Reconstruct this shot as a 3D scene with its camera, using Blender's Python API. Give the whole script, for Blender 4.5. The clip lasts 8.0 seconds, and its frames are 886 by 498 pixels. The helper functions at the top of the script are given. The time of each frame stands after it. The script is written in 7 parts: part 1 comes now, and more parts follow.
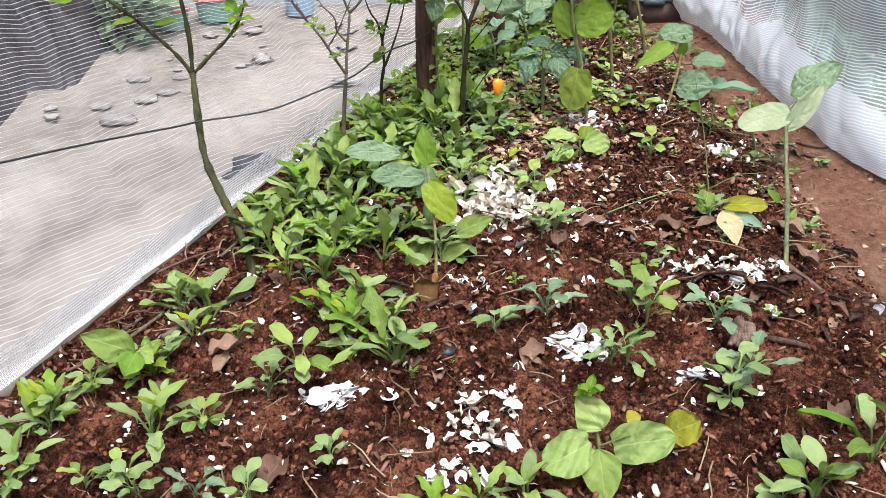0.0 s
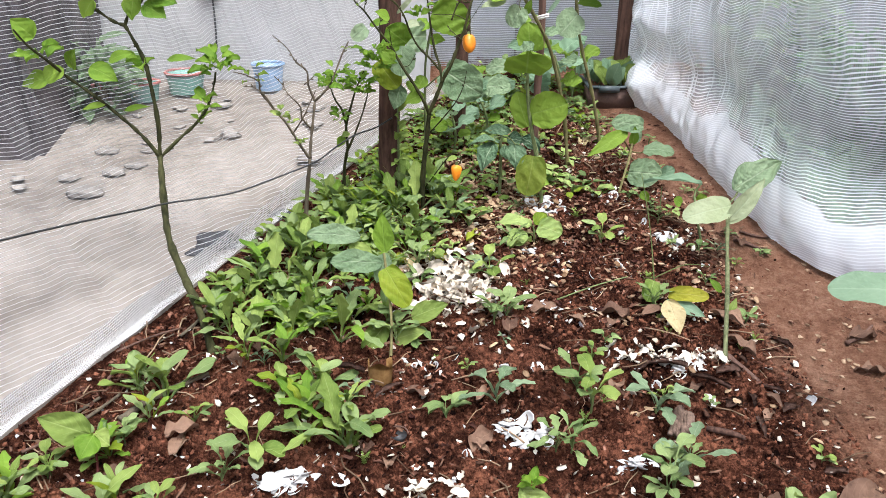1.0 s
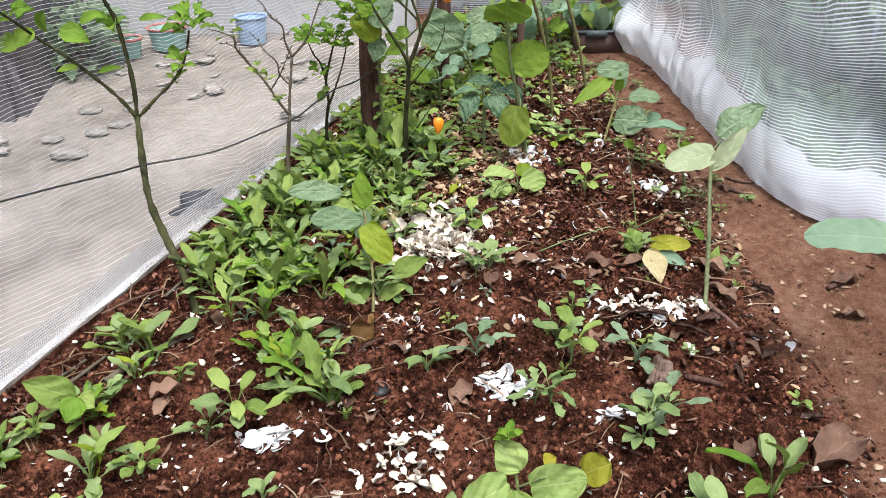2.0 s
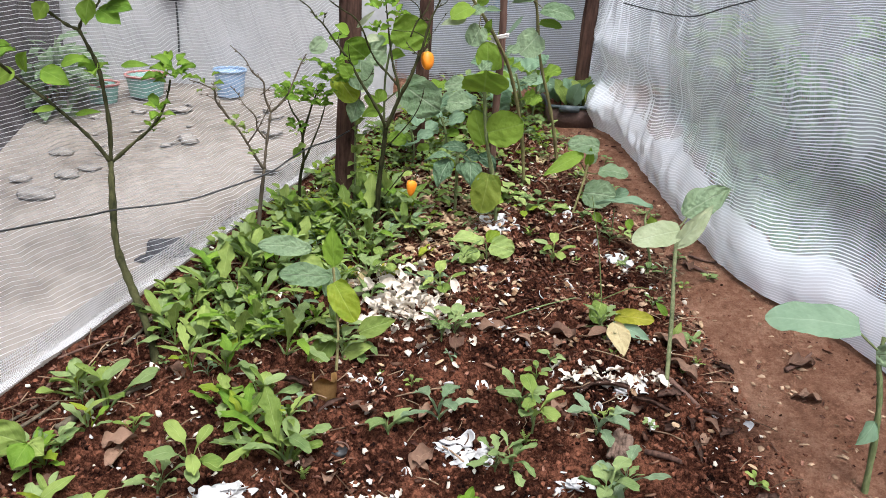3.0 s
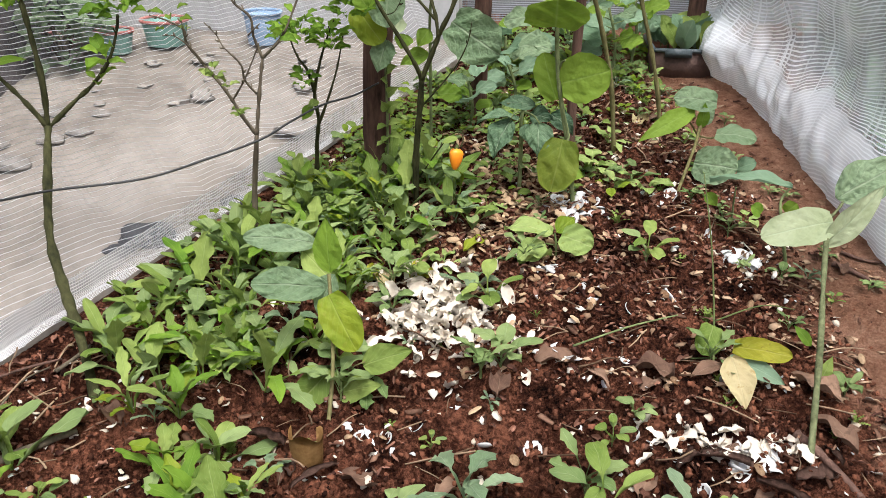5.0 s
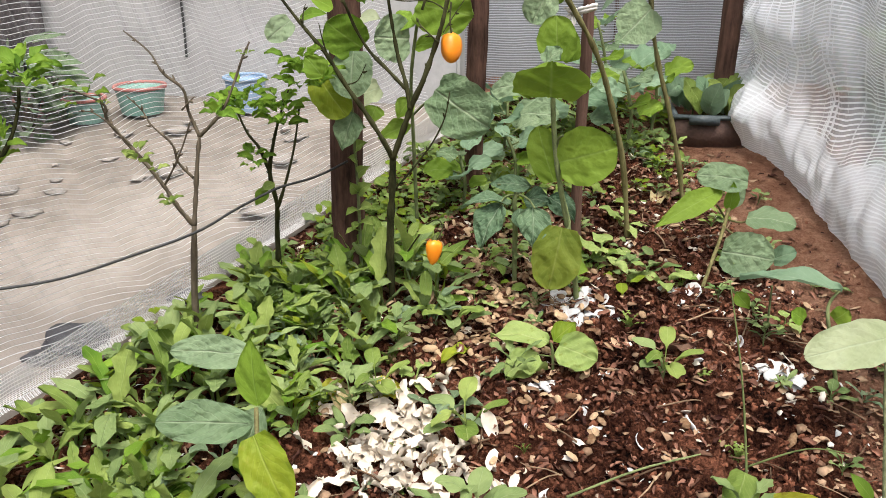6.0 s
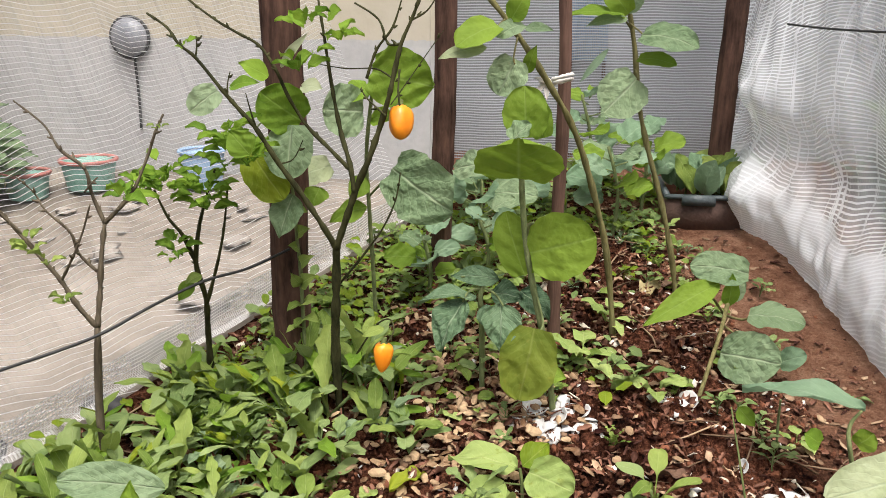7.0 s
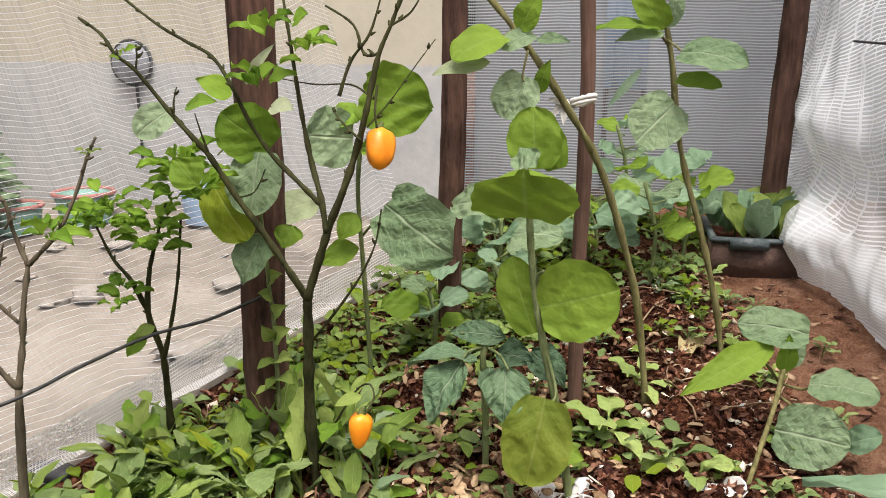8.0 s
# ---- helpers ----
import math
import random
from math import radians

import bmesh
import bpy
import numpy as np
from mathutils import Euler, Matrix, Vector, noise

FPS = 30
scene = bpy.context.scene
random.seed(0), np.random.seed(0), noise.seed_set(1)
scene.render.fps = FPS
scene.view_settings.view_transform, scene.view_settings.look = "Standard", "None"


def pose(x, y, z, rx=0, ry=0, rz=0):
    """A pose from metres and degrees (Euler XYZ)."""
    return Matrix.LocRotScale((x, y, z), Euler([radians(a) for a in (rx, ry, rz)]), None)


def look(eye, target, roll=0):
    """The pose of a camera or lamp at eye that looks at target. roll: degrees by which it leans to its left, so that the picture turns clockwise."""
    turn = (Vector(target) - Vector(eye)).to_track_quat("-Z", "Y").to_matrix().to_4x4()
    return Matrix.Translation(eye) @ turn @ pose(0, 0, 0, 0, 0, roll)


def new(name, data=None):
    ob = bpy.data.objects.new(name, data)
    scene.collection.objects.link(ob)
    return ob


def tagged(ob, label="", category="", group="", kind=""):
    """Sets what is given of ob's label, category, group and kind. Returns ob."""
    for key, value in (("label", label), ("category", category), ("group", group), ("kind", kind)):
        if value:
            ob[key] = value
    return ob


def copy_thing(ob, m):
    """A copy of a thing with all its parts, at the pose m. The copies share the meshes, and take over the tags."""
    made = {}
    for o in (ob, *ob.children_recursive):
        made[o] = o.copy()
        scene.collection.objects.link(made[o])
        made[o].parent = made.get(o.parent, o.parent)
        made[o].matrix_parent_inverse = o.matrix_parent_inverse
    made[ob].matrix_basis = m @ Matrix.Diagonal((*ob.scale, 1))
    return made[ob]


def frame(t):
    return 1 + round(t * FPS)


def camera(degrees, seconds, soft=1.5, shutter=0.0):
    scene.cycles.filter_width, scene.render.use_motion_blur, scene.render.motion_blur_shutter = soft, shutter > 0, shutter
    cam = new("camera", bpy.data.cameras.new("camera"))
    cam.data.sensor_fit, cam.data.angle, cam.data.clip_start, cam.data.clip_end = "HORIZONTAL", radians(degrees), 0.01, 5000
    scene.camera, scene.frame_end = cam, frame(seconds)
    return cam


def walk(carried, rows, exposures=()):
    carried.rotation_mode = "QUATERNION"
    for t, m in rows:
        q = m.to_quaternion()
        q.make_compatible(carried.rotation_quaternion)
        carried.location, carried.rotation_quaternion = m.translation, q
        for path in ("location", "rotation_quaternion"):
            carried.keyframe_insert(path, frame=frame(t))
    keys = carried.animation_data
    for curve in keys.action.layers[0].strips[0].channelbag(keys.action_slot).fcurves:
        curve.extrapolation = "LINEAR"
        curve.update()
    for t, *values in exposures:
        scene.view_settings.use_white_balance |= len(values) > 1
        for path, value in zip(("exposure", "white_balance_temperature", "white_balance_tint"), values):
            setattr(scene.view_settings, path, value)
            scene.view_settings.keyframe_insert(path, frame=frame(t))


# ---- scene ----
cam = camera(55.0, 8.0, soft=0.35)
PATH = [
    (0, (-0.028, 0.038, 1.245), (-0.105, 1.844, 0.389), -1.56),
    (0.5, (0.002, 0.013, 1.309), (-0.018, 1.872, 0.572), -0.13),
    (1, (0.001, 0.002, 1.346), (0.001, 1.859, 0.603), 0.58),
    (1.5, (0.035, -0.005, 1.337), (0.012, 1.836, 0.557), -0.08),
    (2, (0.063, 0.010, 1.368), (0.049, 1.815, 0.507), -0.97),
    (2.2, (0.052, 0.005, 1.391), (0.039, 1.865, 0.657), 0.13),
    (3.3, (0.045, -0.001, 1.369), (0.124, 1.864, 0.650), 3.87),
    (3.5, (0.061, -0.023, 1.383), (0.116, 1.865, 0.726), 3.74),
    (4, (0.028, -0.046, 1.370), (0.091, 1.835, 0.694), 3.91),
    (4.2, (0.066, -0.044, 1.375), (0.054, 1.822, 0.655), 2.28),
    (5.3, (0.211, 0.783, 1.189), (-0.014, 2.588, 0.357), 0.38),
    (5.5, (0.231, 0.794, 1.210), (-0.030, 2.616, 0.426), -0.26),
    (6, (0.263, 0.931, 1.196), (-0.006, 2.781, 0.485), 0.03),
    (6.5, (0.281, 1.070, 1.195), (-0.032, 2.938, 0.550), -0.29),
    (7, (0.304, 1.164, 1.171), (0.030, 3.065, 0.613), 0.31),
    (7.5, (0.343, 1.325, 1.141), (0.015, 3.211, 0.561), -0.17),
    (8, (0.346, 1.393, 1.129), (-0.045, 3.296, 0.654), 0.20),
]
LIGHT = [(0.0, 1.35, 5700, 8), (1.0, 1.30, 5750, 8), (4.2, 1.05, 5800, 8), (5.3, 1.09, 6050, 8), (8.0, 1.12, 6400, 9)]
walk(cam, [(t, look(eye, target, roll)) for t, eye, target, roll in PATH], LIGHT)

# ---- daylight: overcast, soft light from high above ----
world = bpy.data.worlds.new("overcast_sky")
scene.world = world
world.use_nodes = True
wn = world.node_tree
sky = wn.nodes.new("ShaderNodeTexSky")
sky.sky_type = "NISHITA"
sky.sun_disc = False
sky.sun_elevation, sky.sun_rotation = radians(68), radians(156)
sky.air_density, sky.dust_density, sky.ozone_density = 0.6, 8.0, 0.6
wn.links.new(sky.outputs[0], wn.nodes["Background"].inputs[0])
wn.nodes["Background"].inputs[1].default_value = 0.11
sun = new("sun", bpy.data.lights.new("sun", "SUN"))
sun.data.energy, sun.data.angle, sun.data.color = 1.5, radians(28), (1.0, 0.98, 0.95)
sun.matrix_world = look((0.45, -1.1, 3.0), (0, 0, 0))

SLOPE = 0.2


def lump(x, y, s, seed=0.0):
    return noise.noise(Vector((x * s, y * s, seed)))


def net_x(y):
    """The line of the left net's foot."""
    return min(-0.90 + (y - 1.52) * 0.5, 0.12)


def bed_x(y):
    """The worn edge between the bed and the path."""
    return 0.85 - 0.13 * (y - 1.5) - 0.16 * max(0.0, y - 2.45) + 0.025 * lump(0, y, 5)


def ground_z(x, y):
    base = SLOPE * max(min(y, 4.6), -3.0)
    inside = x - net_x(y) + 0.045
    if inside < 0 and -6.3 < x and -3 < y < 3.6:
        return base - 0.06
    if y > 4.6 or y < -3 or abs(x) > 3:
        return base
    bed = min(max((bed_x(y) - x) / 0.10, 0.0), 1.0) * min(max(inside / 0.06, 0.0), 1.0)
    rough = 0.018 * lump(x, y, 9) + 0.022 * lump(x, y, 22, 3) + 0.024 * abs(lump(x, y, 46, 5)) + 0.014 * abs(lump(x, y, 88, 6)) - 0.010
    calm = 0.006 * lump(x, y, 6, 9) + 0.0015 * lump(x, y, 45, 2)
    z = base + bed * rough + (1 - bed) * (calm - 0.02)
    return z


# ---- materials ----
def material(name):
    m = bpy.data.materials.new(name)
    m.use_nodes = True
    n = m.node_tree
    return m, n, n.nodes["Principled BSDF"], n.nodes["Material Output"]


def node(n, kind, **inputs):
    d = n.nodes.new("ShaderNode" + kind)
    for key, value in inputs.items():
        sock = d.inputs[int(key[1:])] if key[0] == "i" and key[1:].isdigit() else d.inputs[key.replace("_", " ")]
        if hasattr(value, "is_linked") or hasattr(value, "links"):
            n.links.new(value, sock)
        else:
            sock.default_value = value
    return d


def math_(n, op, a, b=0.0, c=0.0):
    d = n.nodes.new("ShaderNodeMath")
    d.operation = op
    for sock, v in zip(d.inputs, (a, b, c)):
        if isinstance(v, (int, float)):
            sock.default_value = v
        else:
            n.links.new(v, sock)
    return d.outputs[0]


def ramp(n, fac, *stops):
    d = n.nodes.new("ShaderNodeValToRGB")
    n.links.new(fac, d.inputs[0])
    while len(d.color_ramp.elements) < len(stops):
        d.color_ramp.elements.new(0.5)
    for e, (p, c) in zip(d.color_ramp.elements, stops):
        e.position, e.color = p, (*c, 1)
    return d.outputs[0]


def mix(n, fac, a, b, mode="MIX"):
    d = n.nodes.new("ShaderNodeMix")
    d.data_type, d.blend_type = "RGBA", mode
    for sock, v in ((d.inputs[0], fac), (d.inputs[6], a), (d.inputs[7], b)):
        if isinstance(v, (int, float)):
            sock.default_value = v
        elif isinstance(v, tuple):
            sock.default_value = (*v, 1)
        else:
            n.links.new(v, sock)
    return d.outputs[2]


def coords(n, kind="Object"):
    return n.nodes.new("ShaderNodeTexCoord").outputs[kind]


def world_pos(n):
    return n.nodes.new("ShaderNodeNewGeometry").outputs["Position"]


def noise_fac(n, vec, scale, detail=4.0, rough=0.6):
    return node(n, "TexNoise", Vector=vec, Scale=scale, Detail=detail, Roughness=rough).outputs[0]


def bump(n, p, height, strength=0.4, distance=0.01):
    b = node(n, "Bump", Strength=strength, Distance=distance, Height=height)
    n.links.new(b.outputs[0], p.inputs["Normal"])


def grainy(name, dark, light, scale=20.0, rough=0.85, bump_d=0.004, fine=120.0, island=False):
    """A rough natural surface with two scales of variation."""
    m, n, p, _ = material(name)
    v = world_pos(n)
    a, b = noise_fac(n, v, scale), noise_fac(n, v, fine, 3)
    f = math_(n, "ADD", math_(n, "MULTIPLY", a, 0.65), math_(n, "MULTIPLY", b, 0.35))
    if island:
        r = n.nodes.new("ShaderNodeNewGeometry").outputs["Random Per Island"]
        f = math_(n, "ADD", math_(n, "MULTIPLY", f, 0.6), math_(n, "MULTIPLY", r, 0.4))
    c = ramp(n, f, (0.3, dark), (0.7, light))
    n.links.new(c, p.inputs["Base Color"])
    p.inputs["Roughness"].default_value = rough
    p.inputs["Specular IOR Level"].default_value = 0.06 if rough > 0.82 else 0.35
    bump(n, p, b, 0.5, bump_d)
    return m


def leaf_material(name, dark, light, vein=(0.30, 0.42, 0.16), vein_amount=0.5, spots=0.0, rough=0.62, clear=0.38, blemish=(0.35, 0.30, 0.06), pucker=0.005):
    """A leaf blade: veins by its own coordinates, mottling, and light that shines through."""
    m, n, p, out = material(name)
    uv = node(n, "SeparateXYZ", i0=coords(n, "UV"))
    u, v = uv.outputs[0], uv.outputs[1]
    side = math_(n, "ABSOLUTE", math_(n, "SUBTRACT", u, 0.5))
    rib = math_(n, "SUBTRACT", 1.0, math_(n, "MINIMUM", math_(n, "MULTIPLY", side, 30.0), 1.0))
    wob = noise_fac(n, coords(n, "UV"), 5.0, 2)
    s = math_(n, "ADD", math_(n, "SUBTRACT", math_(n, "MULTIPLY", v, 7.0), math_(n, "MULTIPLY", side, 6.0)), math_(n, "MULTIPLY", wob, 1.2))
    saw = math_(n, "ABSOLUTE", math_(n, "SUBTRACT", math_(n, "FRACT", s), 0.5))
    veins = math_(n, "MULTIPLY", math_(n, "SUBTRACT", 1.0, math_(n, "MINIMUM", math_(n, "MULTIPLY", saw, 9.0), 1.0)), 0.3)
    lines = math_(n, "MULTIPLY", math_(n, "MAXIMUM", rib, veins), vein_amount)
    pos = world_pos(n)
    rnd = n.nodes.new("ShaderNodeObjectInfo").outputs["Random"]
    big = noise_fac(n, pos, 18.0, 3)
    f = math_(n, "ADD", math_(n, "MULTIPLY", big, 0.6), math_(n, "MULTIPLY", rnd, 0.4))
    c = ramp(n, f, (0.25, dark), (0.75, light))
    fine = noise_fac(n, pos, 160.0, 2)
    c = mix(n, math_(n, "MULTIPLY", fine, 0.25), c, dark)
    if spots:
        sp = ramp(n, noise_fac(n, pos, 70.0, 3), (0.60, (0, 0, 0)), (0.68, (1, 1, 1)))
        c = mix(n, math_(n, "MULTIPLY", sp, spots), c, blemish)
    c = mix(n, lines, c, vein)
    n.links.new(c, p.inputs["Base Color"])
    p.inputs["Roughness"].default_value = rough
    p.inputs["Specular IOR Level"].default_value = 0.16
    cell = noise_fac(n, pos, 72.0, 1)
    h = math_(n, "ADD", math_(n, "MULTIPLY", fine, 0.3), math_(n, "ADD", math_(n, "MULTIPLY", lines, -0.8), math_(n, "MULTIPLY", cell, 1.4)))
    bump(n, p, h, 0.6, pucker)
    tr = node(n, "BsdfTranslucent", Color=c)
    mx = node(n, "MixShader", i0=clear, i1=p.outputs[0], i2=tr.outputs[0])
    n.links.new(mx.outputs[0], out.inputs[0])
    return m


def net_material(name, pitch_v, duty_v, pitch_u, duty_u, strength_u, haze=0.0, tint=(0.80, 0.82, 0.84), wander=0.0, strands=0.0, doubled=0.0, drop=0.0, base=0.0, bunched_from=0.0, doubled_cover=0.88, shine=0.45):
    """Woven white netting: threads along both directions of the cloth with open holes between them."""
    m, n, p, out = material(name)
    uv = coords(n, "UV")
    wob = noise_fac(n, uv, 6.0, 2)
    wob2 = noise_fac(n, uv, 3.0, 3)
    sp = node(n, "SeparateXYZ", i0=uv)
    u = math_(n, "ADD", sp.outputs[0], math_(n, "MULTIPLY", wob, 0.012 + wander))
    v = math_(n, "ADD", math_(n, "ADD", sp.outputs[1], math_(n, "MULTIPLY", sp.outputs[0], drop)), math_(n, "MULTIPLY", wob2, 0.02 + wander))

    def threads(w, pitch, duty):
        tri = math_(n, "ABSOLUTE", math_(n, "SUBTRACT", math_(n, "FRACT", math_(n, "DIVIDE", w, pitch)), 0.5))
        return math_(n, "LESS_THAN", tri, duty / 2)

    a = threads(v, pitch_v, duty_v)
    b = math_(n, "MULTIPLY", threads(u, pitch_u, duty_u), strength_u)
    patch = ramp(n, noise_fac(n, uv, 4.5, 4), (0.42, (0, 0, 0)), (0.68, (1, 1, 1)))
    bunch = ramp(n, math_(n, "MULTIPLY", sp.outputs[0], 0.2), (bunched_from * 0.2 - 0.12, (0.30, 0.30, 0.30)), (bunched_from * 0.2 + 0.04, (1, 1, 1))) if bunched_from else 1.0
    cover = math_(n, "MAXIMUM", math_(n, "MAXIMUM", a, b), math_(n, "ADD", math_(n, "MULTIPLY", bunch, base), math_(n, "MULTIPLY", patch, haze)))
    if doubled:
        edge = math_(n, "ADD", sp.outputs[1], math_(n, "MULTIPLY", noise_fac(n, uv, 5.0, 3), 0.10))
        low = ramp(n, edge, (doubled, (1, 1, 1)), (doubled + 0.010, (0, 0, 0)))
        cover = math_(n, "MAXIMUM", cover, math_(n, "MULTIPLY", low, doubled_cover))
    if strands:
        flow = node(n, "Mapping", Vector=uv, Scale=(1.0, 0.014, 1.0))
        line = ramp(n, noise_fac(n, flow.outputs[0], 95.0, 5, 0.7), (0.555, (0, 0, 0)), (0.58, (1, 1, 1)))
        cover = math_(n, "MAXIMUM", cover, math_(n, "MULTIPLY", math_(n, "MULTIPLY", line, strands), bunch))
    p.inputs["Base Color"].default_value = (*tint, 1)
    p.inputs["Roughness"].default_value = 0.6
    tl = node(n, "BsdfTranslucent", Color=(*tint, 1))
    cloth = node(n, "MixShader", i0=shine, i1=p.outputs[0], i2=tl.outputs[0])
    hole = node(n, "BsdfTransparent")
    mx = node(n, "MixShader", i0=cover, i1=hole.outputs[0], i2=cloth.outputs[0])
    n.links.new(mx.outputs[0], out.inputs[0])
    return m


def soil_material():
    m, n, p, _ = material("bed_and_path_soil")
    pos = world_pos(n)
    tone = node(n, "VertexColor")
    tone.layer_name = "cover"
    bed = node(n, "SeparateColor", i0=tone.outputs[0]).outputs[0]
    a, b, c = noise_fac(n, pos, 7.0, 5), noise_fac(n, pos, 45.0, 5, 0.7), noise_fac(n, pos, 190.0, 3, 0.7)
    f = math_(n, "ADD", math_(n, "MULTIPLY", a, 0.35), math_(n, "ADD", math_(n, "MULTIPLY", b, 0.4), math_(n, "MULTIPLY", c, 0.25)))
    # The near-black stop paints the shade of gaps between crumbs into the soil.
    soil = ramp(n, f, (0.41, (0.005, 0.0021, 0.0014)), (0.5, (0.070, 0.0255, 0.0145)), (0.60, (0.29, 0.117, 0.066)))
    path = ramp(n, f, (0.36, (0.125, 0.055, 0.031)), (0.50, (0.265, 0.135, 0.083)), (0.64, (0.43, 0.25, 0.165)))
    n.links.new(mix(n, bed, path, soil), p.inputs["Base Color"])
    p.inputs["Roughness"].default_value = 1.0
    p.inputs["Specular IOR Level"].default_value = 0.04
    bump(n, p, math_(n, "ADD", b, c), 1.0, 0.022)
    return m


def concrete_material():
    m, n, p, _ = material("worn_concrete")
    pos = world_pos(n)
    a, b, c = noise_fac(n, pos, 2.2, 5), noise_fac(n, pos, 16.0, 4), noise_fac(n, pos, 220.0, 2)
    f = math_(n, "ADD", math_(n, "MULTIPLY", a, 0.6), math_(n, "ADD", math_(n, "MULTIPLY", b, 0.3), math_(n, "MULTIPLY", c, 0.1)))
    n.links.new(ramp(n, f, (0.38, (0.125, 0.104, 0.083)), (0.5, (0.228, 0.197, 0.163)), (0.62, (0.295, 0.260, 0.222))), p.inputs["Base Color"])
    p.inputs["Roughness"].default_value = 0.9
    bump(n, p, math_(n, "ADD", b, c), 0.3, 0.004)
    return m


def wall_material():
    """Cream paint above, bare grey plaster with stains below."""
    m, n, p, _ = material("two_tone_wall_paint")
    pos = world_pos(n)
    z = node(n, "SeparateXYZ", i0=pos).outputs[2]
    a, b = noise_fac(n, pos, 3.0, 5), noise_fac(n, pos, 30.0, 4)
    f = math_(n, "ADD", math_(n, "MULTIPLY", a, 0.7), math_(n, "MULTIPLY", b, 0.3))
    grey = ramp(n, f, (0.35, (0.33, 0.33, 0.325)), (0.65, (0.50, 0.497, 0.49)))
    cream = ramp(n, f, (0.3, (0.42, 0.38, 0.29)), (0.7, (0.53, 0.49, 0.395)))
    line = math_(n, "GREATER_THAN", math_(n, "ADD", z, math_(n, "MULTIPLY", b, 0.02)), CREAM_FROM)
    n.links.new(mix(n, line, grey, cream), p.inputs["Base Color"])
    p.inputs["Roughness"].default_value = 0.9
    bump(n, p, b, 0.3, 0.006)
    return m


def bark_material(name, dark, light, stretch=14.0):
    m, n, p, _ = material(name)
    mp = node(n, "Mapping", Vector=world_pos(n), Scale=(1.0, 1.0, 1.0 / stretch))
    a, b = noise_fac(n, mp.outputs[0], 90.0, 4, 0.65), noise_fac(n, world_pos(n), 12.0, 4)
    f = math_(n, "ADD", math_(n, "MULTIPLY", a, 0.6), math_(n, "MULTIPLY", b, 0.4))
    n.links.new(ramp(n, f, (0.32, dark), (0.66, light)), p.inputs["Base Color"])
    p.inputs["Roughness"].default_value = 0.9
    p.inputs["Specular IOR Level"].default_value = 0.12
    bump(n, p, a, 0.8, 0.006)
    return m


CREAM_FROM = 1.08
SOIL, CONCRETE, WALL = soil_material(), concrete_material(), wall_material()
POST_WOOD = bark_material("dark_weathered_post", (0.010, 0.006, 0.005), (0.135, 0.075, 0.054), 7)
STAKE_WOOD = bark_material("brown_stake", (0.06, 0.035, 0.026), (0.17, 0.10, 0.075))
STEM_GREEN = bark_material("green_stem", (0.06, 0.085, 0.025), (0.17, 0.20, 0.075), 6)
STEM_PALE = bark_material("pale_collard_stem", (0.065, 0.085, 0.03), (0.235, 0.275, 0.12), 3)
STEM_OLIVE = bark_material("olive_brown_stem", (0.07, 0.062, 0.022), (0.24, 0.22, 0.095), 4)
STEM_SEEDLING = bark_material("grey_green_seedling_stem", (0.045, 0.055, 0.024), (0.19, 0.205, 0.10), 3)
STEM_WOODY = bark_material("woody_pepper_stem", (0.010, 0.012, 0.005), (0.075, 0.074, 0.03), 3)
STEM_BARE = bark_material("grey_brown_bare_twig", (0.045, 0.035, 0.025), (0.17, 0.14, 0.095), 5)
LEAF_LIME = leaf_material("young_pepper_leaf", (0.10, 0.20, 0.018), (0.26, 0.40, 0.045), (0.34, 0.48, 0.12), 0.35)
LEAF_COLLARD = leaf_material("collard_leaf", (0.12, 0.205, 0.018), (0.22, 0.325, 0.04), (0.33, 0.43, 0.15), 0.25, pucker=0.004)
LEAF_BLUE = leaf_material("blue_green_collard_leaf", (0.17, 0.255, 0.13), (0.33, 0.425, 0.25), (0.50, 0.57, 0.40), 0.5, 0.0, 0.6, 0.40, pucker=0.013)
LEAF_PALE = leaf_material("pale_waxy_leaf", (0.30, 0.35, 0.19), (0.46, 0.50, 0.32), (0.45, 0.52, 0.35), 0.4, 0.0, 0.55, 0.28)
LEAF_DARK = leaf_material("dark_limp_leaf", (0.06, 0.115, 0.06), (0.15, 0.225, 0.12), (0.34, 0.42, 0.28), 0.75, 0.0, 0.5, 0.15, pucker=0.012)
LEAF_WEED = leaf_material("weed_leaf", (0.125, 0.198, 0.032), (0.345, 0.425, 0.112), (0.42, 0.50, 0.19), 0.45, 0.16, 0.66, 0.34, (0.28, 0.30, 0.06))
LEAF_SAGE = leaf_material("grey_green_seedling_leaf", (0.120, 0.185, 0.056), (0.30, 0.375, 0.145), (0.36, 0.44, 0.22), 0.45, 0.08, 0.64, 0.26)
LEAF_YELLOW = leaf_material("yellowing_leaf", (0.24, 0.25, 0.02), (0.46, 0.40, 0.035), (0.5, 0.46, 0.15), 0.4, 0.5, 0.55, 0.3, (0.16, 0.10, 0.02))
LEAF_SPOTTED = leaf_material("pale_spotted_leaf", (0.23, 0.32, 0.085), (0.37, 0.45, 0.15), (0.5, 0.55, 0.25), 0.4, 0.6, 0.55, 0.3, (0.20, 0.24, 0.03))
LEAF_SPOTTED_DARK = leaf_material("mottled_olive_leaf", (0.13, 0.19, 0.025), (0.25, 0.29, 0.04), (0.36, 0.40, 0.12), 0.35, 0.22, 0.55, 0.45, (0.34, 0.27, 0.04))
LEAF_YELLOWGREEN = leaf_material("yellow_green_leaf", (0.15, 0.24, 0.015), (0.34, 0.38, 0.03), (0.4, 0.45, 0.12), 0.4, 0.2, 0.5, 0.4)
